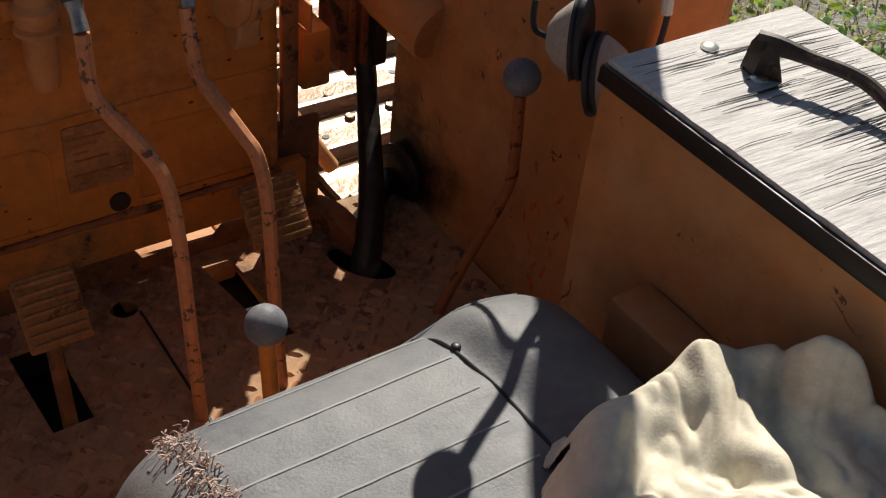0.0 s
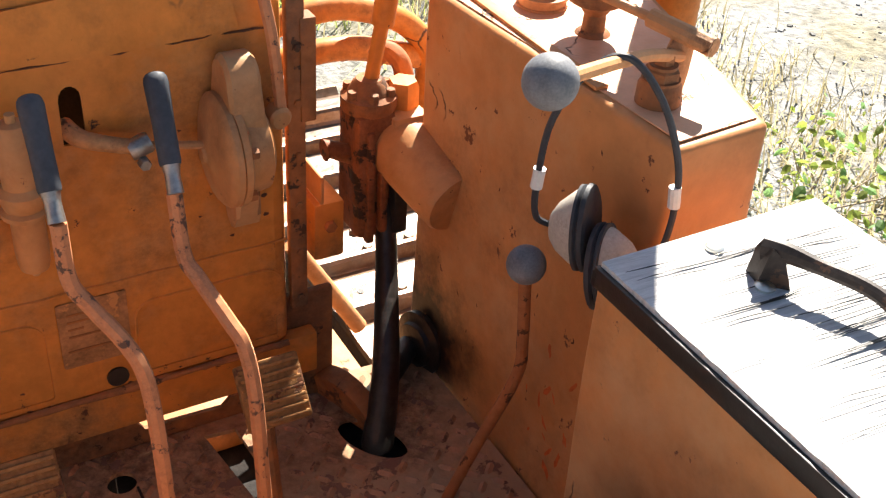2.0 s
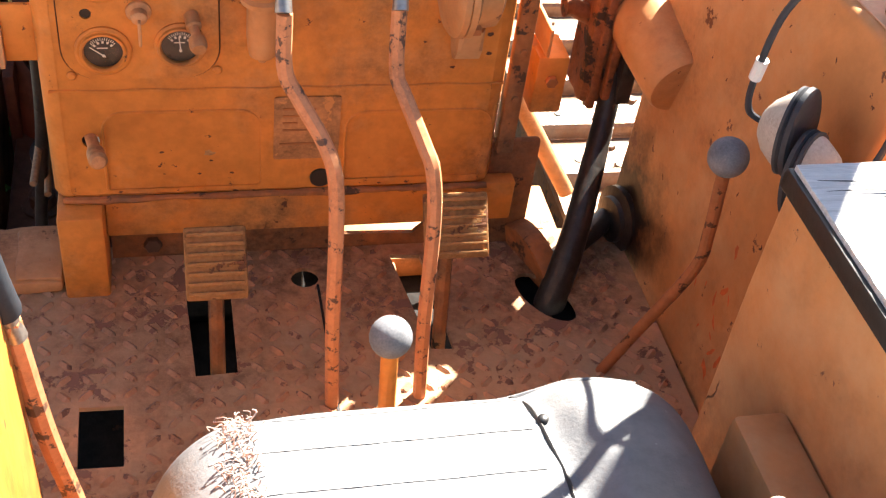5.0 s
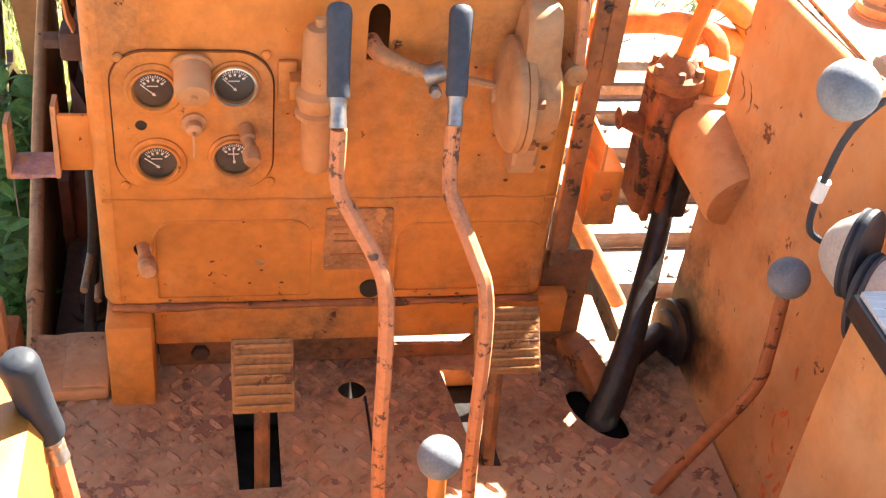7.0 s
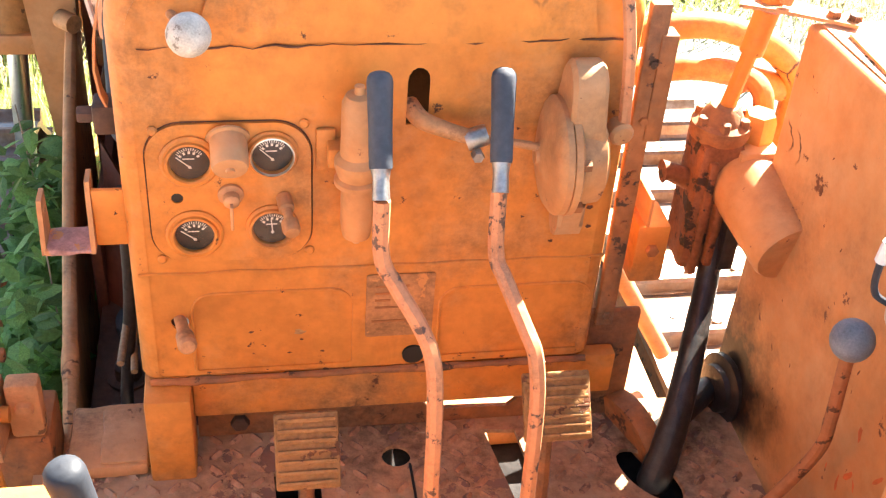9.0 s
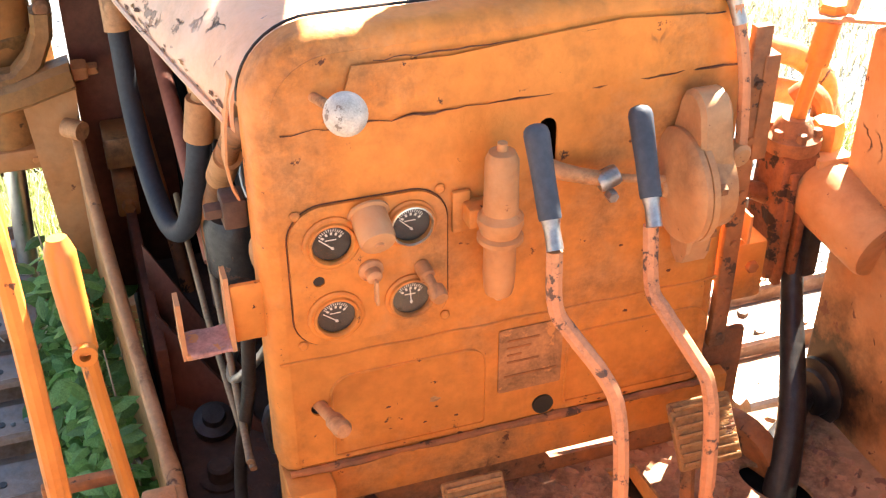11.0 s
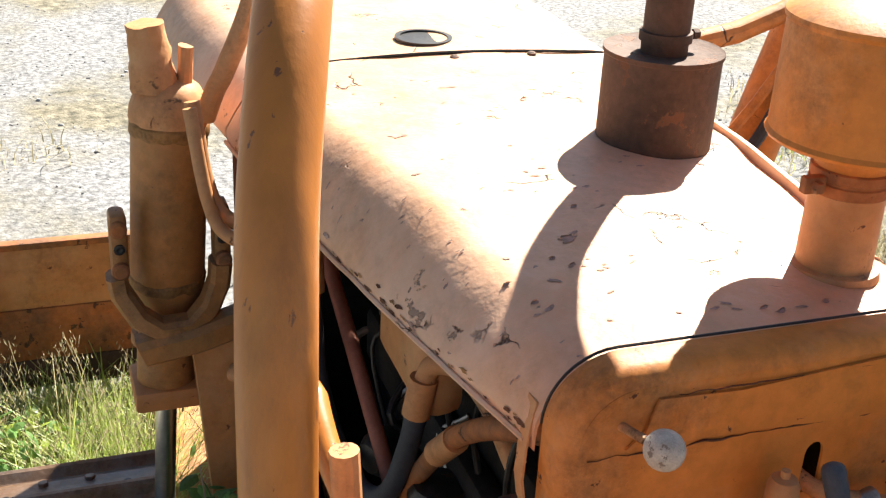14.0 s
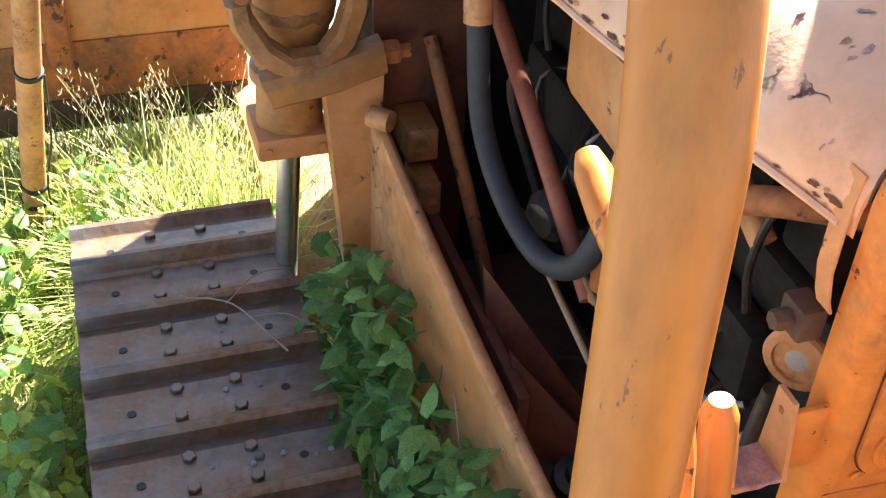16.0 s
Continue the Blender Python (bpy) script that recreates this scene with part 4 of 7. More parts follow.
WORN = [(-0.15, 0.33, 0.045, 0.10), (-0.22, 0.20, 0.05, 0.05), (-0.12, 0.45, 0.04, 0.05), (0.02, 0.52, 0.10, 0.05), (0.0, 0.05, 0.12, 0.02), (-0.30, 0.45, 0.04, 0.2), (-0.1, 0.9, 0.15, 0.12)]
for k in range(118):
    if k < 62:
        cx_, cy_, sx_, sy_ = WORN[k % 7]
        x, y = random.gauss(cx_, sx_), random.gauss(cy_, sy_)
    elif k < 76:
        x, y = random.uniform(-0.30, 0.27), random.uniform(0.03, 1.0)
    else:
        y = random.uniform(0.02, 1.0)
        x = hood_section(1.56 + y)[0][0] + random.uniform(0.012, 0.08)
    if math.hypot(x - 0.166, y - 0.144) < 0.075 or math.hypot(x - 0.118, y - 0.595) < 0.12:
        continue
    size = random.uniform(0.002, 0.006) if random.random() < 0.85 else random.uniform(0.010, 0.018)
    if k >= 76:
        size = random.uniform(0.0012, 0.0035)
    narrow, a0 = random.uniform(0.9, 2.2), random.uniform(-0.6, 0.6)
    ring_ = []
    for i in range(13):
        a = 2 * math.pi * i / 13
        r = size * random.uniform(0.5, 1.3)
        u_, w_ = r * narrow * math.cos(a), r * 0.7 * math.sin(a)
        p = on_hood(x + u_ * math.cos(a0) - w_ * math.sin(a0), y + u_ * math.sin(a0) + w_ * math.cos(a0))
        if p is None:
            break
        ring_.append(p)
    if len(ring_) < 13:
        continue
    b = bmesh.new()
    b.faces.new([b.verts.new(p) for p in ring_])
    part("bared_patch", b, PRIMER, hood, smooth=0)
    if size > 0.005 and k % 3 == 0:
        b = bmesh.new()
        mid = sum(ring_, Vector()) / 13
        low_ = [b.verts.new(p) for p in ring_[:7]]
        top_ = [b.verts.new(mid + (p - mid) * 0.70 + Vector((0, 0, random.uniform(0.001, 0.0035)))) for p in ring_[:7]]
        for i in range(6):
            b.faces.new((low_[i], low_[i + 1], top_[i + 1], top_[i]))
        part("curled_flake", b, HOODPAINT, hood, smooth=0)

# rust eating up from the lower edge
for k in range(150):
    y, z, size = random.uniform(0.02, 1.08), -0.009 + 0.026 * random.random() ** 2.2, random.uniform(0.002, 0.0075)
    ring_, a0 = [], random.uniform(0, 6.28)
    for i in range(11):
        a, r = a0 + 2 * math.pi * i / 11, size * random.uniform(0.45, 1.35)
        hit = tree.ray_cast(Vector((-1.0, y + 1.5 * r * math.cos(a), z + 0.55 * r * math.sin(a))), Vector((1, 0, 0)))[0]
        if hit is None:
            break
        ring_.append(hit + Vector((-0.0012, 0, 0.0004)))
    if len(ring_) == 11:
        b = bmesh.new()
        b.faces.new([b.verts.new(p) for p in ring_])
        part("bared_patch", b, (SEAM, PRIMER, OCHRE)[k % 3], hood, smooth=0)

# ---- stack, muffler ----
pre = thing("air_precleaner", "orange air intake pipe with bowl-shaped pre-cleaner on the hood", "air cleaner", at=(0.166, 1.704, 1.665))
part("pipe", lathe([(0.066, -0.012), (0.064, 0.002), (0.053, 0.004), (0.052, 0.11), (0.052, 0.14)], None, 32), ORANGE_TANK, pre)
b = lathe([(0.0535, 0.112), (0.056, 0.114), (0.056, 0.128), (0.0535, 0.130), (0.0535, 0.133), (0.056, 0.135), (0.056, 0.147), (0.053, 0.149)], None, 32)
add_box(b, (-0.085, -0.02, 0.118), (-0.052, -0.004, 0.142), 0.003)
hexbolt(b, Matrix.Translation((-0.07, -0.02, 0.13)) @ pose(0, 0, 0, 90), 0.009, 0.012)
part("clamp", b, ORANGE_DIRTY, pre)
part("bowl", lathe([(0.052, 0.148), (0.056, 0.165), (0.085, 0.175), (0.122, 0.185), (0.125, 0.190), (0.121, 0.196), (0.119, 0.34), (0.123, 0.346), (0.123, 0.352), (0.09, 0.372), (0, 0.378)], None, 40), ORANGE, pre)

muf = thing("muffler", "rust-brown muffler can with exhaust pipe through the hood", "muffler", at=(0.118, 2.155, 1.62))
part("can", lathe([(0.095, 0), (0.098, 0.003), (0.098, 0.222), (0.101, 0.225), (0.101, 0.232), (0.096, 0.230), (0.05, 0.226), (0, 0.226)], None, 40), RUSTY, muf)
b = tube([(0, 0, 0.224), (0, 0, 0.30), (0, 0, 0.40), (0, -0.022, 0.50), (0, -0.085, 0.565), (0, -0.18, 0.595), (0, -0.26, 0.60)], 0.039, 24, 5)
part("exhaust_pipe", b, RUSTY, muf)
b = lathe([(0.039, 0.245), (0.044, 0.246), (0.044, 0.262), (0.039, 0.263)], None, 24)
hexbolt(b, Matrix.Translation((0.05, 0, 0.254)) @ pose(0, 0, 0, 0, 90), 0.009, 0.012)
part("pipe_clamp", b, RUSTY, muf)
# flat black ring instead of a cut hole with shadow in it
part("hood_opening", lathe([(0.112, 0.062), (0.112, 0.066), (0.098, 0.066)], None, 36), BLACK, muf)


def loose(name, label, category, bm, mat, smooth=30, group=""):
    """A thing that is one mesh."""
    return tagged(part(name, bm, mat, None, "", smooth), label, category, group)


def under(t, name, bm, mat, label="", parent=None, smooth=30):
    """A part given in world places."""
    bm.transform(Matrix.Translation(-t.location))
    return part(name, bm, mat, parent or t, label, smooth)


# ---- tank beside the operator ----
tank = thing("hydraulic_tank", "tall orange hydraulic tank with filler caps", "tank", at=(0.66, 1.34, FLOOR))
bm = bmesh.new()
TOP = 1.525
foot = [(0.560, 1.075), (0.740, 1.080), (0.90, 1.62), (0.556, 1.60)]
head = [(0.606, 1.082), (0.752, 1.090), (0.915, 1.64), (0.566, 1.612)]
vs = [bm.verts.new((x, y, FLOOR - 0.02)) for x, y in foot] + [bm.verts.new((x, y, TOP)) for x, y in head]
for f in ((0, 1, 2, 3), (4, 5, 6, 7), (0, 1, 5, 4), (1, 2, 6, 5), (2, 3, 7, 6), (3, 0, 4, 7)):
    bm.faces.new([vs[i] for i in f])
bmesh.ops.bevel(bm, geom=bm.edges[:], offset=0.010, segments=3, profile=0.5, affect="EDGES")
bmesh.ops.subdivide_edges(bm, edges=[e for e in bm.edges if e.calc_length() > 0.1], cuts=8, use_grid_fill=True)
rough_up(bm, 0.003, 6)
for v in bm.verts:
    v.co.z = min(v.co.z, TOP)
tank_body = under(tank, "body", bm, GREASYTANK)
SCRATCH = material("fresh_red_scratch", (0.60, 0.13, 0.035), 0.5, var=0.25, scale=60)
tank_tree = BVHTree.FromPolygons([tuple(v.co) for v in tank_body.data.vertices], [tuple(p.vertices) for p in tank_body.data.polygons])
random.seed(17)
for k in range(46):
    if k < 20:
        y, z, long_ = random.gauss(1.20, 0.05) - 1.34, random.gauss(1.02, 0.06) - FLOOR, random.uniform(0.004, 0.016)
    else:
        y, z, long_ = random.uniform(1.12, 1.58) - 1.34, random.uniform(0.93, 1.50) - FLOOR, random.uniform(0.002, 0.006)
    tilt_, ring_ = random.uniform(0.6, 2.2), []
    for i in range(9):
        a = 2 * math.pi * i / 9
        u_, w_ = long_ * random.uniform(0.6, 1.2) * math.cos(a), long_ * 0.28 * random.uniform(0.4, 1.4) * math.sin(a)
        hit = tank_tree.ray_cast(Vector((-0.5, y + u_ * math.cos(tilt_) - w_ * math.sin(tilt_), z + u_ * math.sin(tilt_) + w_ * math.cos(tilt_))), Vector((1, 0, 0)))[0]
        if hit is None or hit.z < 0.005:
            break
        ring_.append(hit + Vector((-0.0008, 0, 0)))
    if len(ring_) == 9:
        bm = bmesh.new()
        bm.faces.new([bm.verts.new(p) for p in ring_])
        part("scratch", bm, SCRATCH if k < 20 else SEAM, tank, smooth=0)
# thin plate added to whiten the top: faded paint plus the sun's glare
lid = [(0.619, 1.098), (0.743, 1.107), (0.896, 1.620), (0.581, 1.597)]
bm = plate(lid, [], 0.002, lambda u, v, d: Vector((u, v, TOP + 0.0018 - d)))
under(tank, "top_plate", bm, HOODPAINT, "pale top plate, faded paint with the sun's glare in its colour", smooth=0)
for (x, y), r, h in (((0.686, 1.494), 0.034, 0.012),):
    bm = lathe([(r + 0.003, 0), (r + 0.003, 0.003), (r, 0.004), (r, h), (r + 0.003, h + 0.001), (r + 0.003, h + 0.005), (r - 0.006, h + 0.007), (r - 0.008, h + 0.012), (r - 0.009, h + 0.018), (r * 0.5, h + 0.020), (0, h + 0.020)], Matrix.Translation((x, y, TOP + 0.0015)), 28)
    under(tank, "filler_cap", bm, ORANGE_FADED)
bm = lathe([(0.026, 0), (0.022, 0.005), (0.016, 0.008), (0.015, 0.030), (0.022, 0.040), (0.039, 0.050), (0.043, 0.060), (0.043, 0.078), (0.036, 0.084), (0.026, 0.085), (0.025, 0.090), (0.008, 0.091), (0.007, 0.098), (0, 0.098)], Matrix.Translation((0.697, 1.385, TOP)), 32)
under(tank, "breather", bm, ORANGE_DIRTY)
bm = lathe([(0.028, 0), (0.027, 0.025), (0.024, 0.030), (0.024, 0.034), (0, 0.034)], Matrix.Translation((0.655, 1.188, TOP)), 24)
hexbolt(bm, Matrix.Translation((0.655, 1.188, TOP + 0.034)), 0.022, 0.014)
add_lathe(bm, [(0.018, 0.048), (0.018, 0.052), (0.011, 0.053), (0, 0.053)], Matrix.Translation((0.655, 1.188, TOP)), 18)
hexbolt(bm, Matrix.Translation((0.655, 1.188, TOP + 0.053)), 0.013, 0.014)
under(tank, "stud", bm, ORANGE_DIRTY, "threaded stud with nuts")
bm = box((0.600, 1.24, TOP + 0.002), (0.620, 1.56, TOP + 0.007), 0.001)
under(tank, "seam_strip", bm, ORANGE_TANK)
boss = lathe([(0.055, 0.0), (0.058, 0.004), (0.056, 0.155), (0.052, 0.162), (0, 0.163)], along((0.545, 1.650, 1.262), (0.572, 1.492, 1.222)), 32)
under(tank, "boss", boss, ORANGE_TANK, "round orange housing beside the tank")
bm = lathe([(0.052, 0), (0.056, 0.004), (0.056, 0.014), (0.040, 0.018), (0.038, 0.026), (0.022, 0.030), (0, 0.03)], along((0.557, 1.545, 0.925), (0.50, 1.535, 0.927)), 28)
under(tank, "greasy_flange", bm, GREASY)
# linkage lever lying over the tank
t_ = thing("linkage_lever", "dusty lever with grey ball knob lying over the tank", "lever", "control levers", at=(0.68, 1.205, TOP))
bm = tube([(0.690, 1.20, 1.575), (0.60, 1.155, 1.612), (0.50, 1.097, 1.645), (0.41, 1.05, 1.668)], 0.0078, 10, 4)
under(t_, "shaft", bm, ORANGE_FADED)
under(t_, "knob", ball((0.387, 1.043, 1.672), 0.0285), KNOB)
ROD_END = Vector((0.545, 1.62, 1.632))
t_ = thing("control_rod", "long orange control rod along the tank", "rod", at=(0.69, 1.21, 1.60))
bm = tube([(0.700, 1.205, 1.600), (0.63, 1.40, 1.615), ROD_END], 0.0065, 10, 4)
add_tube(bm, [ROD_END, ROD_END + Vector((-0.006, 0.012, -0.09))], 0.009, 10, 1)
add_tube(bm, [(0.708, 1.165, 1.598), (0.682, 1.255, 1.604)], 0.0125, 12, 1)
under(t_, "shaft", bm, ORANGE_FADED)
under(t_, "pivot", tube([(0.676, 1.205, TOP), (0.690, 1.208, TOP + 0.03), (0.704, 1.212, 1.60)], [0.022, 0.019, 0.014], 14, 3), ORANGE_FADED)

# ---- control valve with its column ----
valve = thing("control_valve", "greasy rusted hydraulic control valve on a column", "valve", at=(0.50, 1.66, FLOOR))
CASTING = material("burnt_orange_casting", (0.24, 0.078, 0.028), 0.55, var=0.35, scale=14, chips=(0.05, 0.025, 0.016), chip_amount=0.55, chip_scale=18, bump=0.5)
bm = bmesh.new()
add_box(bm, (0.465, 1.62, 1.105), (0.530, 1.70, 1.325), 0.010)
bmesh.ops.subdivide_edges(bm, edges=[e for e in bm.edges if e.calc_length() > 0.03], cuts=4, use_grid_fill=True)
rough_up(bm, 0.004, 35)
body_ = under(valve, "valve_body", bm, CASTING)
for z0, z1, y0 in ((1.10, 1.30, 1.612), (1.12, 1.28, 1.606)):
    under(valve, "rib", box((0.478 + (z0 - 1.10), y0, z0), (0.492 + (z0 - 1.10), 1.63, z1), 0.004), CASTING, parent=body_)
under(valve, "flange", box((0.520, 1.60, 1.115), (0.545, 1.70, 1.30), 0.005), GREASY, parent=body_)
under(valve, "side_port", tube([(0.470, 1.66, 1.245), (0.435, 1.66, 1.262), (0.425, 1.66, 1.262)], [0.016, 0.014, 0.018], 12, 1), CASTING, parent=body_)
bm = lathe([(0.042, 1.322), (0.044, 1.328), (0.044, 1.345), (0.034, 1.35), (0.026, 1.365), (0.020, 1.372), (0, 1.374)], Matrix.Translation((0.500, 1.66, 0)), 24)
cap_ = under(valve, "cap", bm, ORANGE_DIRTY)
for a in range(6):
    bm = bmesh.new()
    hexbolt(bm, Matrix.Translation((0.500 + 0.034 * math.cos(a * 1.047 + 0.3), 1.66 + 0.034 * math.sin(a * 1.047 + 0.3), 1.345)), 0.0085, 0.014)
    under(valve, "bolt", bm, ORANGE_DIRTY, parent=cap_)
under(valve, "cover_plate", box((0.520, 1.61, 1.302), (0.580, 1.69, 1.318), 0.003), ORANGE_TANK)
bm = bmesh.new()
hexbolt(bm, Matrix.Translation((0.556, 1.655, 1.318)) @ pose(0, 0, 0, 0, 0, 20), 0.026, 0.042)
under(valve, "hex_plug", bm, ORANGE, "large painted hexagon plug")
under(valve, "pipe_elbow", tube([(0.55, 1.74, 1.36), (0.565, 1.73, 1.375), (0.58, 1.71, 1.36), (0.585, 1.70, 1.32)], 0.016, 12, 4), ORANGE_DIRTY)
under(valve, "spool_rod", tube([(0.503, 1.66, 1.365), (0.520, 1.66, 1.46)], 0.0115, 12, 1), ORANGE)
bm = tube([(0.520, 1.66, 1.455), (0.530, 1.66, 1.52)], 0.0175, 14, 1)
hexbolt(bm, Matrix.Translation((0.531, 1.66, 1.525)), 0.022, 0.022)
under(valve, "clevis", bm, ORANGE)
bm = tube([(0.520, 1.635, 1.16), (0.508, 1.60, 1.08), (0.440, 1.46, 0.96), (0.395, 1.40, FLOOR - 0.05)], [0.017, 0.018, 0.022, 0.027], 16, 4)
under(valve, "column", bm, GREASY, "oily black column through the floor")
bm = lathe([(0.072, -0.016), (0.074, -0.012), (0.074, 0.012), (0.072, 0.016), (0.03, 0.018), (0, 0.018)], Matrix.Translation((0.392, 1.500, FLOOR - 0.012)) @ pose(0, 0, 0, 0, 78, 20), 32)
under(valve, "quadrant", bm, ORANGE_DIRTY, "rusty round quadrant rising through the floor")
bm = tube([(0.425, 1.475, FLOOR + 0.01), (0.47, 1.50, 0.915), (0.53, 1.55, 0.92)], [0.020, 0.018, 0.020], 12, 3)
under(valve, "cross_shaft", bm, GREASY)
# black sheet added under the column's hole in place of the dark below
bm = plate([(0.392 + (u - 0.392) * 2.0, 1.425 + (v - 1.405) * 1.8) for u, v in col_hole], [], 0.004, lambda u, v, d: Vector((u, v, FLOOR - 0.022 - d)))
under(valve, "seal", bm, SHADE_BLACK, "black sheet standing in for the shade in the floor opening", smooth=0)
bm = bmesh.new()
rings(bm, [[(0.48, 1.645, z), (0.53, 1.625, z), (0.62, 1.575, z), (0.63, 1.60, z), (0.54, 1.675, z), (0.50, 1.68, z)] for z in (1.530, 1.535)])
bar_ = under(valve, "link_bar", bm, ORANGE_FADED)
for x, y in ((0.598, 1.605), (0.622, 1.592)):
    bm = bmesh.new()
    hexbolt(bm, Matrix.Translation((x, y, 1.535)), 0.010, 0.008)
    under(valve, "bolt", bm, ORANGE_DIRTY, parent=bar_)

# ---- side box with the board ----
sidebox = thing("battery_box", "orange sheet steel box beside the seat", "box", at=(0.6, 0.6, FLOOR))
bm = bmesh.new()
add_box(bm, (0.450, 0.15, FLOOR - 0.01), (0.745, 1.005, 1.462), 0.006)
bmesh.ops.subdivide_edges(bm, edges=[e for e in bm.edges if e.calc_length() > 0.2], cuts=7, use_grid_fill=True)
rough_up(bm, 0.003, 5)
under(sidebox, "body", bm, ORANGE_TANK)
bm = box((0.386, 0.30, FLOOR), (0.449, 0.862, 1.252), 0.008)
under(sidebox, "ledge", bm, ORANGE_TANK)
board = thing("wooden_board", "weathered grey wooden board lying on the box", "board", at=(0.437, 0.985, 1.483))
bm = bmesh.new()
rows = 60
for k in range(rows):
    y0, y1 = -0.80 * k / rows, -0.80 * (k + 1) / rows
    def edge_x(y):
        return 0.325 + 0.006 * noise.noise(Vector((0, y * 20, 0)))
    n_ = 9
    for i in range(n_):
        xa, xb = edge_x(y0) * i / n_, edge_x(y0) * (i + 1) / n_
        q = []
        for x, y in ((xa, y0), (xb, y0), (xb, y1), (xa, y1)):
            h = 0.0022 * noise.noise(Vector((x * 3, y * 95, 1))) + 0.002 * noise.noise(Vector((x * 4, y * 8, 5)))
            q.append(bm.verts.new((x, y + 0.02 * (x / 0.3) * (1 if y > -0.1 else 0), h)))
        bm.faces.new(q)
bmesh.ops.remove_doubles(bm, verts=bm.verts[:], dist=0.0004)
ext = bmesh.ops.extrude_face_region(bm, geom=bm.faces[:])
bmesh.ops.translate(bm, vec=(0, 0, -0.016), verts=[v for v in ext["geom"] if isinstance(v, bmesh.types.BMVert)])
bm.transform(pose(0, 0, 0, 0, 3.0))
part("plank", bm, WOOD, board, smooth=20)
bm = box((-0.006, -0.80, -0.030), (0.006, 0.004, -0.006), 0.002)
add_box(bm, (-0.006, -0.004, -0.030), (0.31, 0.006, -0.010), 0.002)
bm.transform(pose(0, 0, 0, 0, 3.0))
part("edge_strip", bm, BLACK, board, "black rubber edge strip")
for k in range(110):
    x0, y0 = random.uniform(0.0, 0.22), random.uniform(-0.7, -0.005)
    n_ = min(random.uniform(0.06, 0.26), 0.318 - x0)
    bm = tube([(x0, y0, 0.0022), (x0 + n_ * 0.3, y0 + random.uniform(-0.002, 0.003), 0.0030), (x0 + n_ * 0.7, y0 + random.uniform(-0.002, 0.003), 0.0030), (x0 + n_, y0 + 0.001, 0.0022)], [0.0003, random.uniform(0.0005, 0.0009), random.uniform(0.0004, 0.0009), 0.0003], 5, 3)
    bm.transform(pose(0, 0, 0, 0, 3.0))
    part("crack", bm, BLACK, board)
for x, y in ((0.131, -0.024), (0.132, -0.102)):
    bm = lathe([(0.011, 0.0), (0.011, 0.003), (0.006, 0.006), (0, 0.0065)], pose(0, 0, 0, 0, 3.0) @ Matrix.Translation((x, y, 0.001)), 14)
    part("bolt", bm, CHROME, board, "bright bolt head")
grab = thing("grab_handle", "black bent steel handle bolted to the board", "handle", at=(0.575, 0.90, 1.48))
HANDLE = material("black_rusty_steel", (0.03, 0.02, 0.016), 0.5, var=0.4, scale=20, chips=(0.10, 0.05, 0.03), chip_amount=0.5)
bm = bmesh.new()
rings(bm, [[(0.566, 0.892, 1.474), (0.567, 0.886, 1.512), (0.572, 0.886, 1.522), (0.584, 0.878, 1.510), (0.592, 0.868, 1.474)], [(0.572, 0.916, 1.474), (0.575, 0.912, 1.510), (0.580, 0.910, 1.518), (0.592, 0.896, 1.506), (0.600, 0.884, 1.474)]])
under(grab, "lug", bm, HANDLE)
bm = tube([(0.578, 0.905, 1.512), (0.590, 0.885, 1.514), (0.607, 0.855, 1.511), (0.628, 0.815, 1.508), (0.637, 0.785, 1.502), (0.636, 0.745, 1.490), (0.632, 0.72, 1.470)], [0.014, 0.0115, 0.0085, 0.0085, 0.0085, 0.0085, 0.0085], 10, 5)
under(grab, "bar", bm, HANDLE)

# ---- ear defenders ----
ear = thing("ear_defenders", "worn grey ear defenders hanging on the lever", "ear defenders", at=(0.54, 1.1, 1.42))
for c, d in (((0.530, 1.128, 1.412), (-0.55, 0.75, -0.15)), ((0.527, 1.096, 1.378), (0.50, -0.80, 0.22))):
    c, d = Vector(c), Vector(d).normalized()
    m = along(c, c + d)
    tall = Matrix.Translation(c) @ Matrix.Diagonal((0.92, 0.92, 1.4, 1)) @ Matrix.Translation(-c)
    bm = lathe([(0.037, 0.008), (0.038, 0.012), (0.034, 0.022), (0.024, 0.040), (0.014, 0.050), (0, 0.053)], m, 28)
    bm.transform(tall)
    cup = under(ear, "cup", bm, CREAM, "pale plastic ear cup")
    bm = lathe([(0.036, -0.006), (0.041, -0.003), (0.042, 0.003), (0.038, 0.006), (0.041, 0.009), (0.041, 0.013), (0.036, 0.014)], m, 28)
    bm.transform(tall)
    under(ear, "cushion", bm, HOSE, "black padded cushion", parent=cup)
bm = tube([(0.502, 1.165, 1.402), (0.480, 1.168, 1.42), (0.470, 1.160, 1.47), (0.474, 1.150, 1.56), (0.498, 1.12, 1.632), (0.53, 1.10, 1.645), (0.562, 1.075, 1.60), (0.584, 1.058, 1.53), (0.588, 1.053, 1.47), (0.572, 1.045, 1.42), (0.56, 1.055, 1.40)], 0.0042, 8, 6)
under(ear, "headband", bm, HOSE)
for a, b_ in (((0.4705, 1.161, 1.466), (0.4715, 1.159, 1.492)), ((0.588, 1.055, 1.470), (0.5865, 1.057, 1.496))):
    under(ear, "clip", tube([a, b_], 0.0075, 10, 1), PLASTIC_WHITE, "white plastic clip")

# ---- seat and cloth ----
seat = thing("operator_seat", "grey vinyl seat cushion with torn front corner", "seat", at=(0.09, 0.62, 1.10))
NX, NY = 84, 60
X0, X1, Y0, Y1 = -0.215, 0.372, 0.20, 0.962
bm = bmesh.new()
grid = []


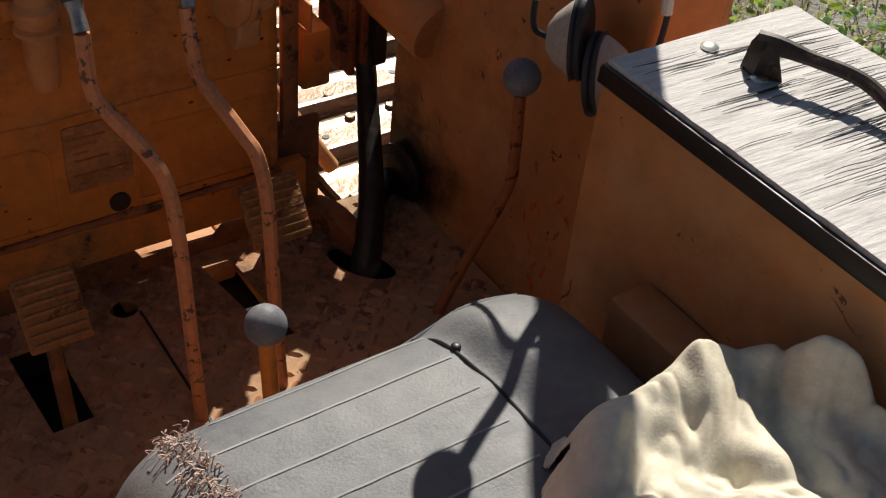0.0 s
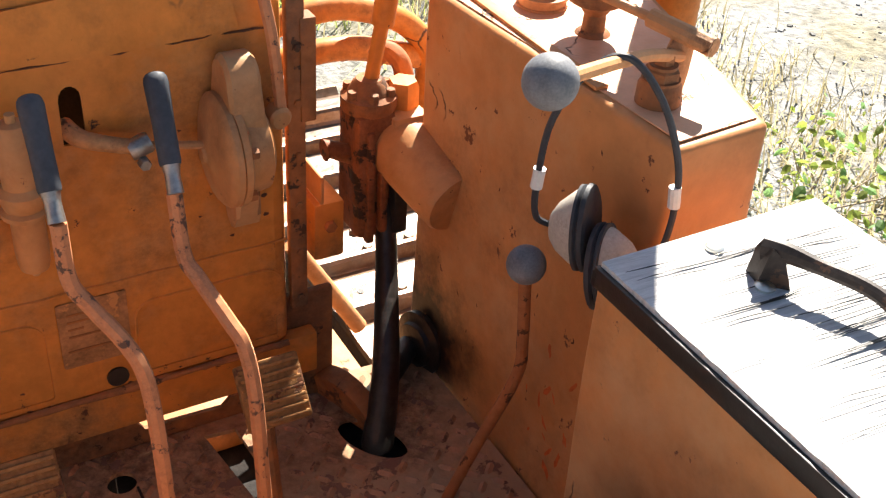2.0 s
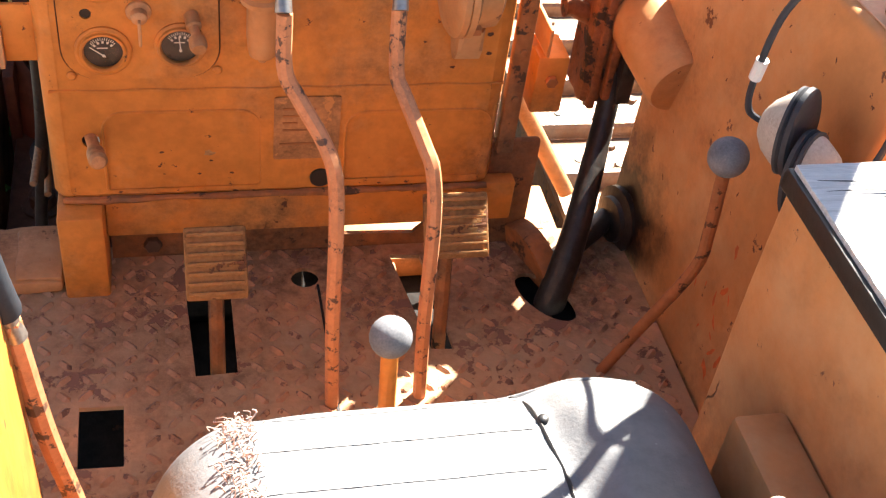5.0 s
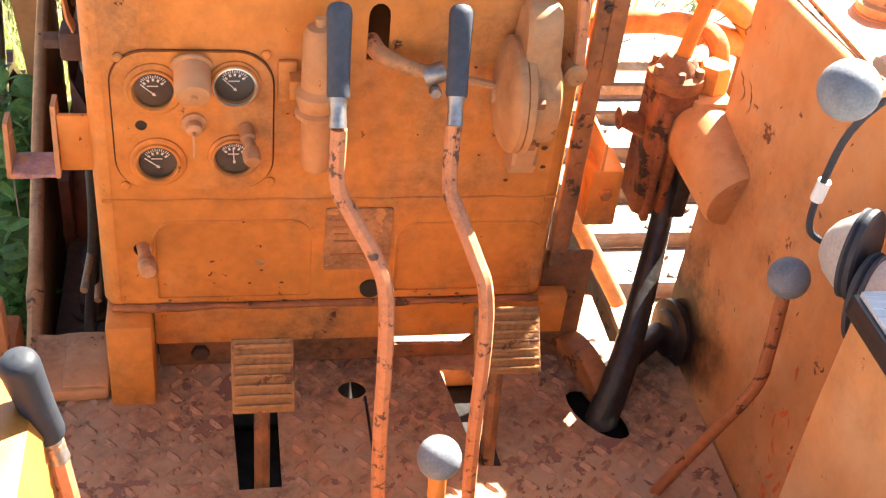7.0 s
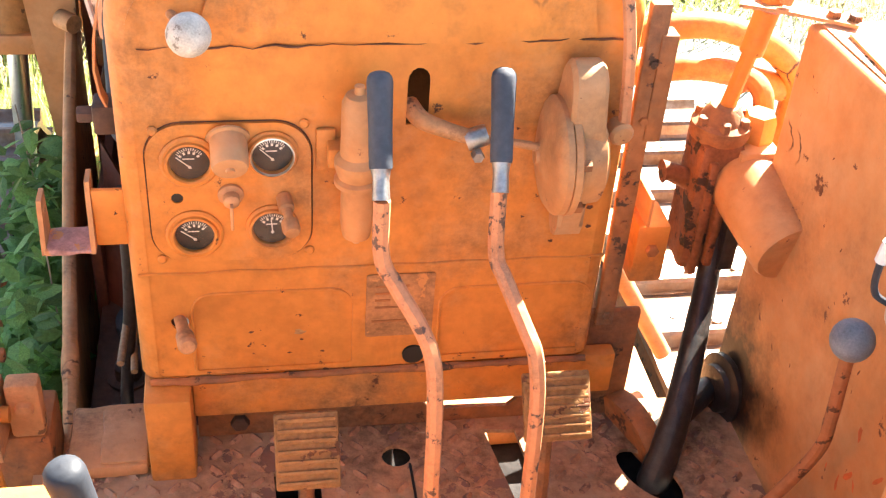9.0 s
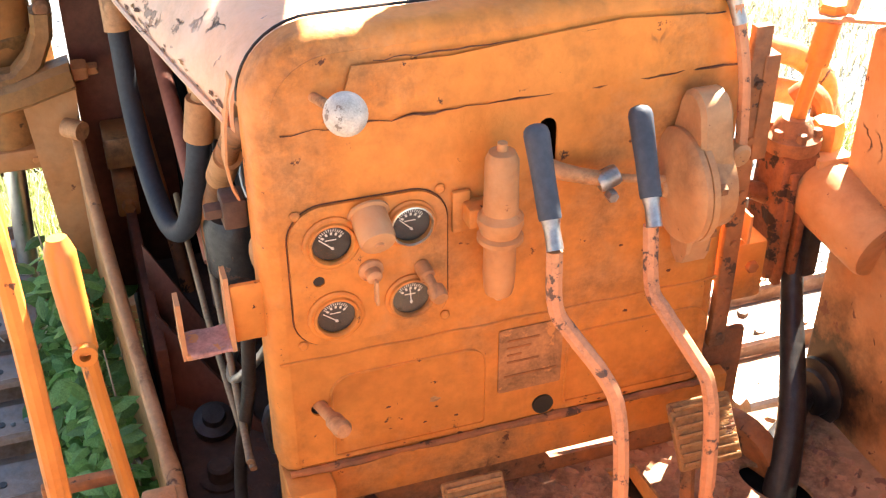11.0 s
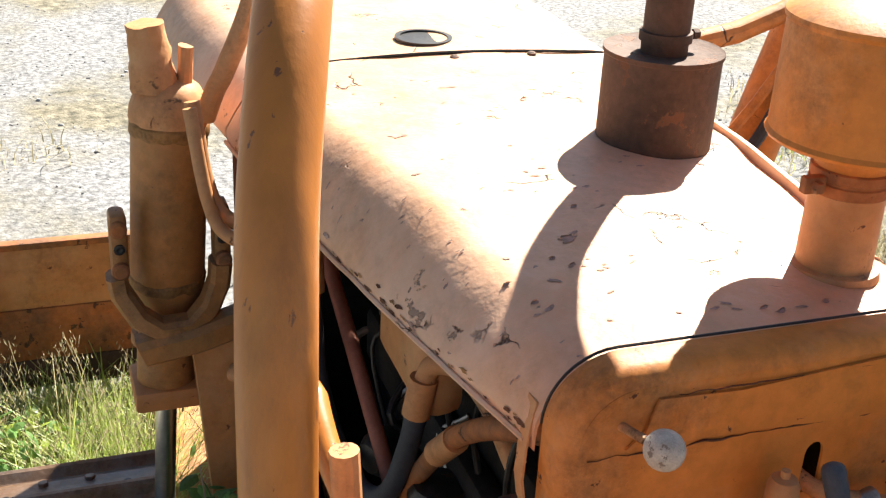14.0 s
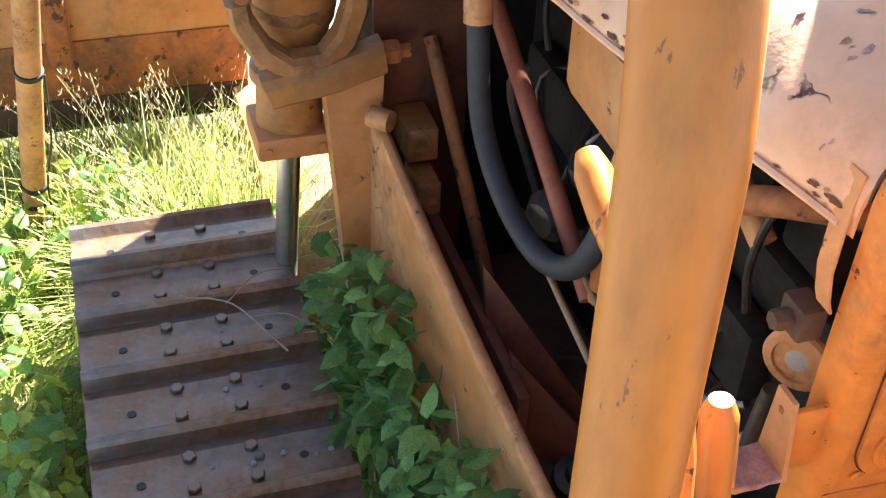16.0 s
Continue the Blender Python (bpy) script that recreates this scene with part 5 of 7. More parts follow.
def seat_z(u, v):
    x, y = X0 + (X1 - X0) * u, Y0 + (Y1 - Y0) * v
    ex, ey = abs(2 * u - 1) ** 9, max(0, (v - 0.5) * 2) ** 12
    z = 1.258 - 0.11 * ex - 0.10 * ey
    side = max(0.0, min(1.0, (x - 0.168 - 0.13 * min(0.16, 0.962 - y)) / 0.05))
    z += 0.022 * side * side * (3 - 2 * side)
    z += (1 - side) * 0.0007 * math.sin(2 * math.pi * (y - 0.02) / 0.052)
    z += 0.0035 * noise.noise(Vector((x * 5, y * 5, 0))) + 0.0010 * noise.noise(Vector((x * 30, y * 30, 0)))
    return Vector((x, y - 0.012 * max(0, (abs(2 * u - 1) - 0.72)) * 8 * (v > 0.8) * (v - 0.8) * 5, z))


grid = [[bm.verts.new(seat_z(i / NX, j / NY)) for i in range(NX + 1)] for j in range(NY + 1)]
for j in range(NY):
    for i in range(NX):
        bm.faces.new((grid[j][i], grid[j][i + 1], grid[j + 1][i + 1], grid[j + 1][i]))
rim = [grid[0][i] for i in range(NX + 1)] + [grid[j][NX] for j in range(1, NY + 1)] + [grid[NY][i] for i in range(NX - 1, -1, -1)] + [grid[j][0] for j in range(NY - 1, 0, -1)]
low = [bm.verts.new((v.co.x * 0.98 + 0.0016, v.co.y * 0.99 + 0.006, 1.10)) for v in rim]
for k in range(len(rim)):
    bm.faces.new((rim[k], rim[(k + 1) % len(rim)], low[(k + 1) % len(low)], low[k]))
bm.faces.new(low)
cushion = under(seat, "cushion", bm, VINYL, smooth=60)


def on_seat(x, y, up=0.002):
    u, v = (x - X0) / (X1 - X0), (y - Y0) / (Y1 - Y0)
    p = seat_z(u, v)
    return p + Vector((0, 0, up))


for k in range(9):
    y = 0.915 - k * 0.052
    bm = bmesh.new()
    xs_ = [-0.15 + 0.02 * i for i in range(int((0.165 + 0.13 * min(0.16, 0.962 - y) + 0.15) / 0.02) + 1)]
    pairs_ = [(bm.verts.new(on_seat(x, y - 0.0013 - 0.0006 * noise.noise(Vector((x * 40, y, 0))), 0.0009)), bm.verts.new(on_seat(x, y + 0.0012, 0.0009))) for x in xs_]
    for (a_, c_), (d_, e_) in zip(pairs_, pairs_[1:]):
        bm.faces.new((a_, d_, e_, c_))
    under(seat, "stitch_line", bm, material("pale_stitching", (0.34, 0.34, 0.345), 0.8) if k == 0 else bpy.data.materials["pale_stitching"], parent=cushion)
bm = tube([on_seat(0.166 + 0.13 * min(0.16, 0.962 - y), y, 0.0) for y in (0.935, 0.90, 0.87, 0.83, 0.8, 0.75, 0.7, 0.6, 0.5, 0.4)], 0.0024, 8, 4)
under(seat, "side_piping", bm, BLACK, parent=cushion)
bm = tube([on_seat(0.02 + 0.035 * i, 0.940 - 0.0007 * (i - 3) ** 2, -0.002) for i in range(-5, 9)], 0.0035, 8, 4)
under(seat, "front_piping", bm, VINYL, parent=cushion)
bm = bmesh.new()
for k in range(170):
    p = on_seat(random.uniform(-0.138, -0.105), random.uniform(0.76, 0.945), 0.0)
    q = p + Vector((random.uniform(-0.012, 0.012), random.uniform(-0.012, 0.012), random.uniform(0.002, 0.010)))
    add_tube(bm, [p, (p + q) / 2 + Vector((random.uniform(-0.008, 0.008), 0, 0.006)), q], random.uniform(0.0003, 0.0009), 4, 3)
under(seat, "torn_stuffing", bm, FOAM, "frayed pale stuffing in a tear", parent=cushion)
bm = ball((0.182, 0.872, 1.258), 0.006, 0.5, 10)
under(seat, "small_hole", bm, BLACK, parent=cushion)
bm = box((0.30, 0.30, FLOOR), (0.345, 0.90, 1.10), 0.006)
add_box(bm, (-0.18, 0.30, FLOOR), (-0.13, 0.90, 1.10), 0.006)
under(seat, "seat_frame", bm, ORANGE_DIRTY)

bm = bmesh.new()
NC = 170


def fold(u, v):
    """A heap of soft cloth: rounded folds that meet in sharp valleys, and a roll against the box."""
    x, y = 0.10 + 0.335 * u, 0.38 + 0.325 * v
    r = math.hypot((u - 0.5) * 2, (v - 0.5) * 2)
    p = Vector((u, v, 0.3))
    warp_ = Vector((noise.noise(p * 2.6), noise.noise(p * 2.6 + Vector((7, 3, 1))), 0)) * 0.16
    q = Vector((u * 1.25 - v * 0.55, u * 0.35 + v * 0.95, 0.8)) + warp_
    soft_ = lambda n_: math.sqrt(n_ * n_ + 0.004)
    tall = 0.060 * soft_(noise.noise(q * 2.4)) + 0.030 * soft_(noise.noise(q * 4.6 + Vector((3, 8, 2)))) + 0.012 * soft_(noise.noise(q * 9.0 + Vector((1, 4, 6))))
    roll_ = math.exp(-((u - 0.92 - 0.03 * math.sin(5 * v)) / 0.075) ** 2) * min(1.0, max(0.0, (v - 0.25) / 0.35))
    brow = math.exp(-((v - 0.90 - 0.10 * (u - 0.6)) / 0.10) ** 2) * math.exp(-((u - 0.55) / 0.38) ** 2)
    edge_ = max(0.0, min(1.0, (1.06 - r) / 0.22))
    z = 1.264 + edge_ * (2 - edge_) * (0.026 + 0.030 * u + tall + 0.060 * roll_ + 0.024 * brow)
    return Vector((x + 0.02 * noise.noise(p * 4), y + 0.02 * noise.noise(p * 4 + Vector((2, 2, 2))), z))


grid = [[bm.verts.new(fold(i / NC, j / NC)) for i in range(NC + 1)] for j in range(NC + 1)]
for j in range(NC):
    for i in range(NC):
        if math.hypot((i / NC - 0.5) * 2, (j / NC - 0.5) * 2) < 1.05 + 0.15 * noise.noise(Vector((i * 0.1, j * 0.1, 0))):
            bm.faces.new((grid[j][i], grid[j][i + 1], grid[j + 1][i + 1], grid[j + 1][i]))
bmesh.ops.delete(bm, geom=[v for v in bm.verts if not v.link_faces], context="VERTS")
ext = bmesh.ops.extrude_face_region(bm, geom=bm.faces[:])
bmesh.ops.translate(bm, vec=(0, 0, -0.003), verts=[v for v in ext["geom"] if isinstance(v, bmesh.types.BMVert)])
loose("work_cloth", "crumpled cream cotton cloth lying on the seat", "cloth", bm, CLOTH, 80)

# ---- crawler tracks ----
PITCH, WIDE = 0.1665, 0.425
shoe_bm = bmesh.new()
prof = [(0.088, -0.006), (0.082, 0.002), (0.060, 0.006), (0.030, 0.003), (-0.030, 0.003), (-0.044, 0.007), (-0.052, 0.020), (-0.058, 0.034), (-0.064, 0.038), (-0.074, 0.036), (-0.079, 0.028), (-0.082, 0.004), (-0.086, -0.006), (-0.086, -0.014), (0.088, -0.014)]
rings(shoe_bm, [[(x, y, z) for y, z in prof] for x in (-WIDE / 2, -WIDE / 4, 0, WIDE / 4, WIDE / 2)])
rough_up(shoe_bm, 0.0015, 20)
bolt_bm = bmesh.new()
hexbolt(bolt_bm, Matrix(), 0.0125, 0.009)
hole_bm = lathe([(0.008, 0), (0.008, 0.0012), (0, 0.0012)], None, 12)


def stock(name, bm, mat):
    me = bpy.data.meshes.new(name)
    bmesh.ops.recalc_face_normals(bm, faces=bm.faces[:])
    bm.to_mesh(me)
    bm.free()
    me.materials.append(mat)
    return me


shoe_me, bolt_me, hole_me = stock("shoe", shoe_bm, TRACKSTEEL), stock("bolt", bolt_bm, TRACKSTEEL), stock("hole", hole_bm, BLACK)


def crawler(x, y_front, label):
    t = thing("crawler_track", label, "crawler track", "crawler tracks", at=(x, 1.0, 0.0))
    R, ZC = 0.315, 0.36
    back = -0.9
    top_len = y_front - back
    total = 2 * top_len + 2 * math.pi * R
    count = round(total / PITCH)
    for k in range(count):
        s = (k + 0.5) * PITCH
        if s < top_len:
            y, z, a = y_front - s, ZC + R, 0
        elif s < top_len + math.pi * R:
            a = (s - top_len) / R
            y, z = back - R * math.sin(a), ZC + R * math.cos(a)
        elif s < 2 * top_len + math.pi * R:
            y, z, a = back + (s - top_len - math.pi * R), ZC - R, math.pi
        else:
            a = math.pi + (s - 2 * top_len - math.pi * R) / R
            y, z = y_front - R * math.sin(a), ZC + R * math.cos(a)
        m = Matrix.Translation((0, y - 1.0, z)) @ Matrix.Rotation(a, 4, "X")
        sh = new("shoe", shoe_me)
        sh.parent, sh.matrix_basis = t, m
        if z < 0.3:
            continue
        for bx, by in ((-0.052, 0.050), (0.052, 0.050), (-0.052, -0.018), (0.052, -0.018)):
            o = new("bolt", bolt_me)
            o.parent, o.matrix_basis = sh, Matrix.Translation((bx, by, 0.0035)) @ pose(0, 0, 0, 0, 0, random.uniform(0, 60))
        for bx, by in ((-0.135, 0.010), (0.135, 0.010)):
            o = new("bolt_hole", hole_me)
            o.parent, o.matrix_basis = sh, Matrix.Translation((bx, by, 0.0035))
    for y in (back, y_front):
        b = bmesh.new()
        add_lathe(b, [(0.28, -0.10), (0.29, -0.09), (0.29, 0.09), (0.28, 0.10), (0.05, 0.10), (0.05, -0.10)], Matrix.Translation((0, y - 1.0, ZC)) @ pose(0, 0, 0, 0, 90), 32)
        part("wheel", b, ENGINE, t)
    b = box((-0.11, back - 1.0, 0.20), (0.11, y_front - 1.0, 0.50), 0.01)
    part("track_frame", b, ORANGE_DIRTY, t)
    return t


left_track = crawler(-0.892, 2.762, "rusty brown crawler track with bolted steel shoes, half overgrown")
right_track = crawler(0.80, 2.75, "sunlit crawler track with bolted steel shoes")

# ---- side frame, engine ----
arm = thing("side_frame_plate", "orange steel frame plate beside the track", "frame", at=(-0.5, 2.2, 0.7))
EDGE = [(-0.530, 2.64, 1.072), (-0.518, 2.40, 1.018), (-0.506, 2.20, 0.975), (-0.492, 2.00, 0.934), (-0.477, 1.80, 0.894), (-0.462, 1.60, 0.855), (-0.458, 1.545, 0.845)]
bm = bmesh.new()
rings(bm, [[(x - 0.01, y, 0.50), (x + 0.01, y, 0.50), (x + 0.01, y, z), (x - 0.01, y, z)] for x, y, z in EDGE])
under(arm, "web", bm, ORANGE_TANK)
edge_rod = under(arm, "edge_rod", tube([(x, y, z) for x, y, z in EDGE], 0.0125, 12, 4), ORANGE_FADED, "scuffed round rod welded along the plate's top")
under(arm, "weld_collar", tube([(-0.4745, 1.77, 0.888), (-0.4695, 1.70, 0.8745)], [0.0135, 0.0160, 0.0135], 12, 3), ORANGE_FADED, parent=edge_rod)
up = thing("cylinder_support", "tapered orange upright carrying the lift cylinder", "bracket", at=(-0.57, 2.6, 0.6))
bm = bmesh.new()
rings(bm, [[(-0.622, 2.60, 1.165), (-0.512, 2.60, 1.185), (-0.512, 2.65, 1.185), (-0.622, 2.65, 1.165)], [(-0.578, 2.60, 0.60), (-0.535, 2.60, 0.60), (-0.535, 2.65, 0.60), (-0.578, 2.65, 0.60)]])
under(up, "upright", bm, ORANGE_TANK)
bm = tube([(-0.545, 2.575, 1.085), (-0.515, 2.545, 1.085)], 0.020, 14, 1)
under(up, "pin", bm, ORANGE_FADED)
cyl = thing("lift_cylinder", "orange hydraulic lift cylinder held in a yoke", "hydraulic cylinder", at=(-0.67, 2.62, 0.9))
CX, CY = -0.652, 2.72
ax = lambda z: (CX + 0.06 * (z - 1.22), CY, z)
bm = lathe([(0.060, 0), (0.062, 0.005), (0.062, 0.12), (0.074, 0.125), (0.074, 0.15), (0.066, 0.155), (0.068, 0.235), (0.076, 0.252), (0.075, 0.63), (0.060, 0.632), (0, 0.632)], along(ax(0.975), ax(1.7)), 36)
under(cyl, "barrel", bm, CYLPAINT)
for low_, high_ in ((0.586, 0.613), (0.258, 0.282)):
    bm = lathe([(0.0752, low_), (0.0775, low_ + 0.006), (0.0785, high_ - 0.004), (0.0755, high_)], along(ax(0.975), ax(1.7)), 48)
    rough_up(bm, 0.004, 45)
    under(cyl, "grease_band", bm, GREASE, "dark greasy dirt caked round the barrel")
bm = lathe([(0.0765, 0.612), (0.0782, 0.622), (0.0765, 0.640), (0.071, 0.660), (0.060, 0.680), (0.045, 0.692), (0, 0.70)], along(ax(0.975), ax(1.7)), 36)
rough_up(bm, 0.003, 30)
under(cyl, "domed_end", bm, ORANGE_FADED, "sun-bleached domed end with peeling paint")
bm = box((CX - 0.085, CY - 0.07, 0.962), (CX + 0.055, CY + 0.07, 1.01), 0.008)
for x, y in ((-0.055, -0.071), (0.045, -0.071)):
    hexbolt(bm, Matrix.Translation((CX + x - 0.01, CY + y, 0.985)) @ pose(0, 0, 0, 90), 0.008, 0.003)
under(cyl, "gland", bm, ORANGE_TANK)
under(cyl, "piston_rod", tube([ax(0.98), ax(0.25)], 0.023, 20, 1), CHROME, "bright chromed piston rod")
bm = tube([(CX - 0.004, CY - 0.005, 1.655), (CX - 0.008, CY - 0.005, 1.71), (CX - 0.014, CY - 0.005, 1.78)], [0.047, 0.041, 0.036], 16, 4)
add_tube(bm, [(CX + 0.052, CY - 0.01, 1.66), (CX + 0.060, CY - 0.01, 1.735)], 0.015, 10, 2)
rough_up(bm, 0.006, 40)
under(cyl, "end_lug", bm, ORANGE_FADED)
yoke = thing("cylinder_yoke", "cast orange yoke clamped round the cylinder", "yoke", at=(CX, CY, 1.3))
YY = 2.64
def bar(pts, w, h):
    """A bar of rounded rectangular section along a bent line in the yoke's plane."""
    b = bmesh.new()
    loops_ = []
    for i, p in enumerate(pts):
        p = Vector(p)
        d = (Vector(pts[min(i + 1, len(pts) - 1)]) - Vector(pts[max(i - 1, 0)])).normalized()
        side_ = d.cross(Vector((0, 1, 0))).normalized()
        loops_.append([p + side_ * u + Vector((0, v, 0)) for u, v in ((w, h * 0.6), (w * 0.6, h), (-w * 0.6, h), (-w, h * 0.6), (-w, -h * 0.6), (-w * 0.6, -h), (w * 0.6, -h), (w, -h * 0.6))])
    rings(b, loops_)
    return b


bm = bar([(-0.757, YY, 1.300), (-0.752, YY, 1.262), (-0.722, YY - 0.02, 1.212), (-0.68, YY - 0.035, 1.186), (-0.62, YY - 0.035, 1.190), (-0.580, YY - 0.02, 1.222), (-0.557, YY, 1.265), (-0.552, YY, 1.310)], 0.021, 0.030)
rough_up(bm, 0.002, 30)
fork = under(yoke, "fork", bm, CYLPAINT)
bm = bar([(-0.722, YY - 0.035, 1.142), (-0.70, YY - 0.042, 1.150), (-0.61, YY - 0.045, 1.166), (-0.55, YY - 0.04, 1.182), (-0.515, YY - 0.03, 1.186)], 0.029, 0.034)
rough_up(bm, 0.003, 26)
under(yoke, "cross_bar", bm, CYLPAINT)
for x0, z0 in ((-0.765, 1.285), (-0.565, 1.290)):
    bm = box((x0, YY - 0.012, z0), (x0 + 0.034, YY + 0.05, z0 + 0.145), 0.012)
    rough_up(bm, 0.002, 30)
    ear_ = under(yoke, "clamp_ear", bm, CYLPAINT)
    for z in (z0 + 0.118, z0 + 0.030):
        bm = lathe([(0.017, 0), (0.017, 0.012), (0.012, 0.016), (0, 0.017)], Matrix.Translation((x0 + 0.017, YY - 0.012, z)) @ pose(0, 0, 0, 90), 14)
        under(yoke, "bolt", bm, ORANGE_DIRTY, parent=ear_)
    bm = lathe([(0.011, 0), (0.011, 0.004), (0.006, 0.005), (0, 0.003)], Matrix.Translation((x0 + 0.017, YY - 0.012, z0 + 0.074)) @ pose(0, 0, 0, 90), 14)
    under(yoke, "bolt", bm, BLACK, parent=ear_)
bm = bmesh.new()
hexbolt(bm, Matrix.Translation((-0.515, YY - 0.03, 1.187)) @ pose(0, 0, 0, 0, 90), 0.024, 0.03)
hexbolt(bm, Matrix.Translation((-0.486, YY - 0.03, 1.187)) @ pose(0, 0, 0, 0, 90), 0.014, 0.022)
under(yoke, "pivot_nut", bm, ORANGE_DIRTY)

engine = thing("engine", "diesel engine coloured near-black for the shade under the hood", "engine", at=(0, 2.1, 0.8))


def cast(lo, hi, bevel=0.015, amount=0.006):
    b = box(lo, hi, bevel)
    rough_up(b, amount, 20)
    return b


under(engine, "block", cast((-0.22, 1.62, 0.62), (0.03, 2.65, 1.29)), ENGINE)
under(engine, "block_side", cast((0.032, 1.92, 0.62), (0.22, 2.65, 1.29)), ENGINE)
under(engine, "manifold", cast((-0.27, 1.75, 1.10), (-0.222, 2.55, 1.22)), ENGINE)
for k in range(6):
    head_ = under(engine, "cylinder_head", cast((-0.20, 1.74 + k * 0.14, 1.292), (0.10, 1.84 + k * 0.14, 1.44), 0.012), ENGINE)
    bm = tube([(-0.20, 1.79 + k * 0.14, 1.40), (-0.25, 1.79 + k * 0.14, 1.39), (-0.262, 1.80 + k * 0.14, 1.30), (-0.25, 1.80 + k * 0.14, 1.22)], 0.006, 8, 4)
    under(engine, "fuel_line", bm, GREASY)
# sheet added to stop light entering the bay from the right
under(engine, "shroud", box((0.225, 1.66, 1.16), (0.245, 2.655, 1.56), 0.004), SHADE_BLACK)
# fills the space below the floor so that its slots read dark
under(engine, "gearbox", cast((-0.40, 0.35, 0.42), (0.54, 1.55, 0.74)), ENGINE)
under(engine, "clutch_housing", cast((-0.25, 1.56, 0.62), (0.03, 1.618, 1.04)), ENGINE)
under(engine, "rear_deck", box((0.135, 1.556, 0.66), (0.215, 1.70, 0.708), 0.006), ORANGE_FADED, "sunlit pale steel deck behind the panel")
under(engine, "rear_deck", box((0.09, 1.703, 0.66), (0.307, 1.90, 0.709), 0.006), ORANGE_FADED, "sunlit pale steel deck behind the panel")
under(engine, "rear_deck", box((0.31, 1.556, 0.66), (0.546, 1.90, 0.708), 0.006), ORANGE_FADED, "sunlit pale steel deck behind the panel")
# unseen strip added behind the beam to keep the sun off the floor
under(engine, "baffle", box((-0.05, 1.574, 0.962), (0.295, 1.579, 1.060), 0.002), ORANGE_DIRTY)
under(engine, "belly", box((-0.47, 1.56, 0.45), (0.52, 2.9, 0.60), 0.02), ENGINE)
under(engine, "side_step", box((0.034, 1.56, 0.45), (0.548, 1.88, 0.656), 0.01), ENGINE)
# black sheet closes the bay's front end as deep shade
under(engine, "bulkhead", box((-0.33, 2.66, 0.5), (0.30, 2.70, 1.53), 0.01), SHADE_BLACK)
under(engine, "guard_plate", box((-0.515, 2.665, 0.6), (-0.334, 2.685, 1.56), 0.004), REDPRIMER, "rust-brown guard plate beside the radiator")
bm = lathe([(0.05, 0), (0.055, 0.01), (0.055, 0.16), (0.045, 0.18), (0.02, 0.185), (0, 0.185)], Matrix.Translation((-0.30, 1.98, 1.0)), 24)
under(engine, "oil_filter", bm, GREASY)
bm = lathe([(0.04, 0), (0.045, 0.01), (0.045, 0.10), (0.03, 0.12), (0.012, 0.125), (0, 0.125)], along((-0.235, 2.30, 1.05), (-0.33, 2.26, 1.05)), 20)
under(engine, "starter", bm, GREASY)
for k in range(16):
    y, z = random.uniform(1.65, 2.5), random.uniform(0.8, 1.35)
    bm = tube([(-0.225, y, z), (-0.27 - random.uniform(0, 0.05), y + random.uniform(-0.1, 0.1), z - 0.06), (-0.25, y + random.uniform(-0.2, 0.2), z - random.uniform(0.1, 0.3))], random.uniform(0.004, 0.009), 8, 5)
    under(engine, "small_pipe", bm, (GREASY, RUSTY, STEEL)[k % 3])


def pipe(name, label, pts, r, mat, ends=None, steps=6):
    b = tube(pts, r, 14, steps)
    t = thing(name, label, name.replace("_", " "), "pipes and hoses of the engine", at=pts[0])
    under(t, "run", b, mat)
    for a, e in ends or ():
        under(t, "fitting", tube([a, e], r * 1.28, 14, 1), ORANGE_FADED, "painted metal hose fitting")
    return t


pipe("hydraulic_hose", "thick black hydraulic hose hanging in a loop", [(-0.422, 2.40, 1.43), (-0.422, 2.385, 1.345), (-0.420, 2.35, 1.20), (-0.412, 2.25, 1.115), (-0.398, 2.115, 1.093), (-0.375, 2.03, 1.14), (-0.352, 2.00, 1.25), (-0.337, 1.998, 1.345)], 0.0185, HOSE, [((-0.422, 2.40, 1.43), (-0.422, 2.385, 1.35)), ((-0.342, 1.999, 1.31), (-0.331, 1.997, 1.378))])
pipe("return_pipe", "orange return pipe bending under the hood", [(-0.22, 1.64, 1.475), (-0.30, 1.70, 1.468), (-0.314, 1.80, 1.405), (-0.316, 1.917, 1.305), (-0.328, 1.98, 1.22), (-0.338, 2.02, 1.155), (-0.33, 2.04, 1.06)], 0.0175, ORANGE_DIRTY, [((-0.314, 1.885, 1.333), (-0.322, 1.945, 1.268))])
pipe("steel_pipe", "bent orange steel elbow at the hose's end", [(-0.330, 1.997, 1.375), (-0.318, 1.99, 1.405), (-0.285, 1.96, 1.408), (-0.262, 1.89, 1.385), (-0.25, 1.80, 1.33)], 0.0175, ORANGE_FADED)
pipe("steel_pipe", "bent orange steel pipe from the cylinder", [(-0.60, 2.60, 1.66), (-0.585, 2.57, 1.52), (-0.56, 2.54, 1.455), (-0.51, 2.50, 1.44), (-0.45, 2.46, 1.465), (-0.428, 2.42, 1.46), (-0.422, 2.40, 1.42)], 0.015, ORANGE_TANK)
pipe("steel_pipe", "bent orange steel pipe beside its twin", [(-0.61, 2.56, 1.66), (-0.59, 2.53, 1.50), (-0.565, 2.50, 1.435), (-0.51, 2.46, 1.42), (-0.455, 2.43, 1.44)], 0.013, ORANGE_TANK)
pipe("push_rod", "long orange rod slanting past the engine", [(-0.413, 2.658, 1.182), (-0.38, 2.46, 0.91), (-0.353, 2.275, 0.645)], 0.014, ORANGE_DIRTY, None, 2)
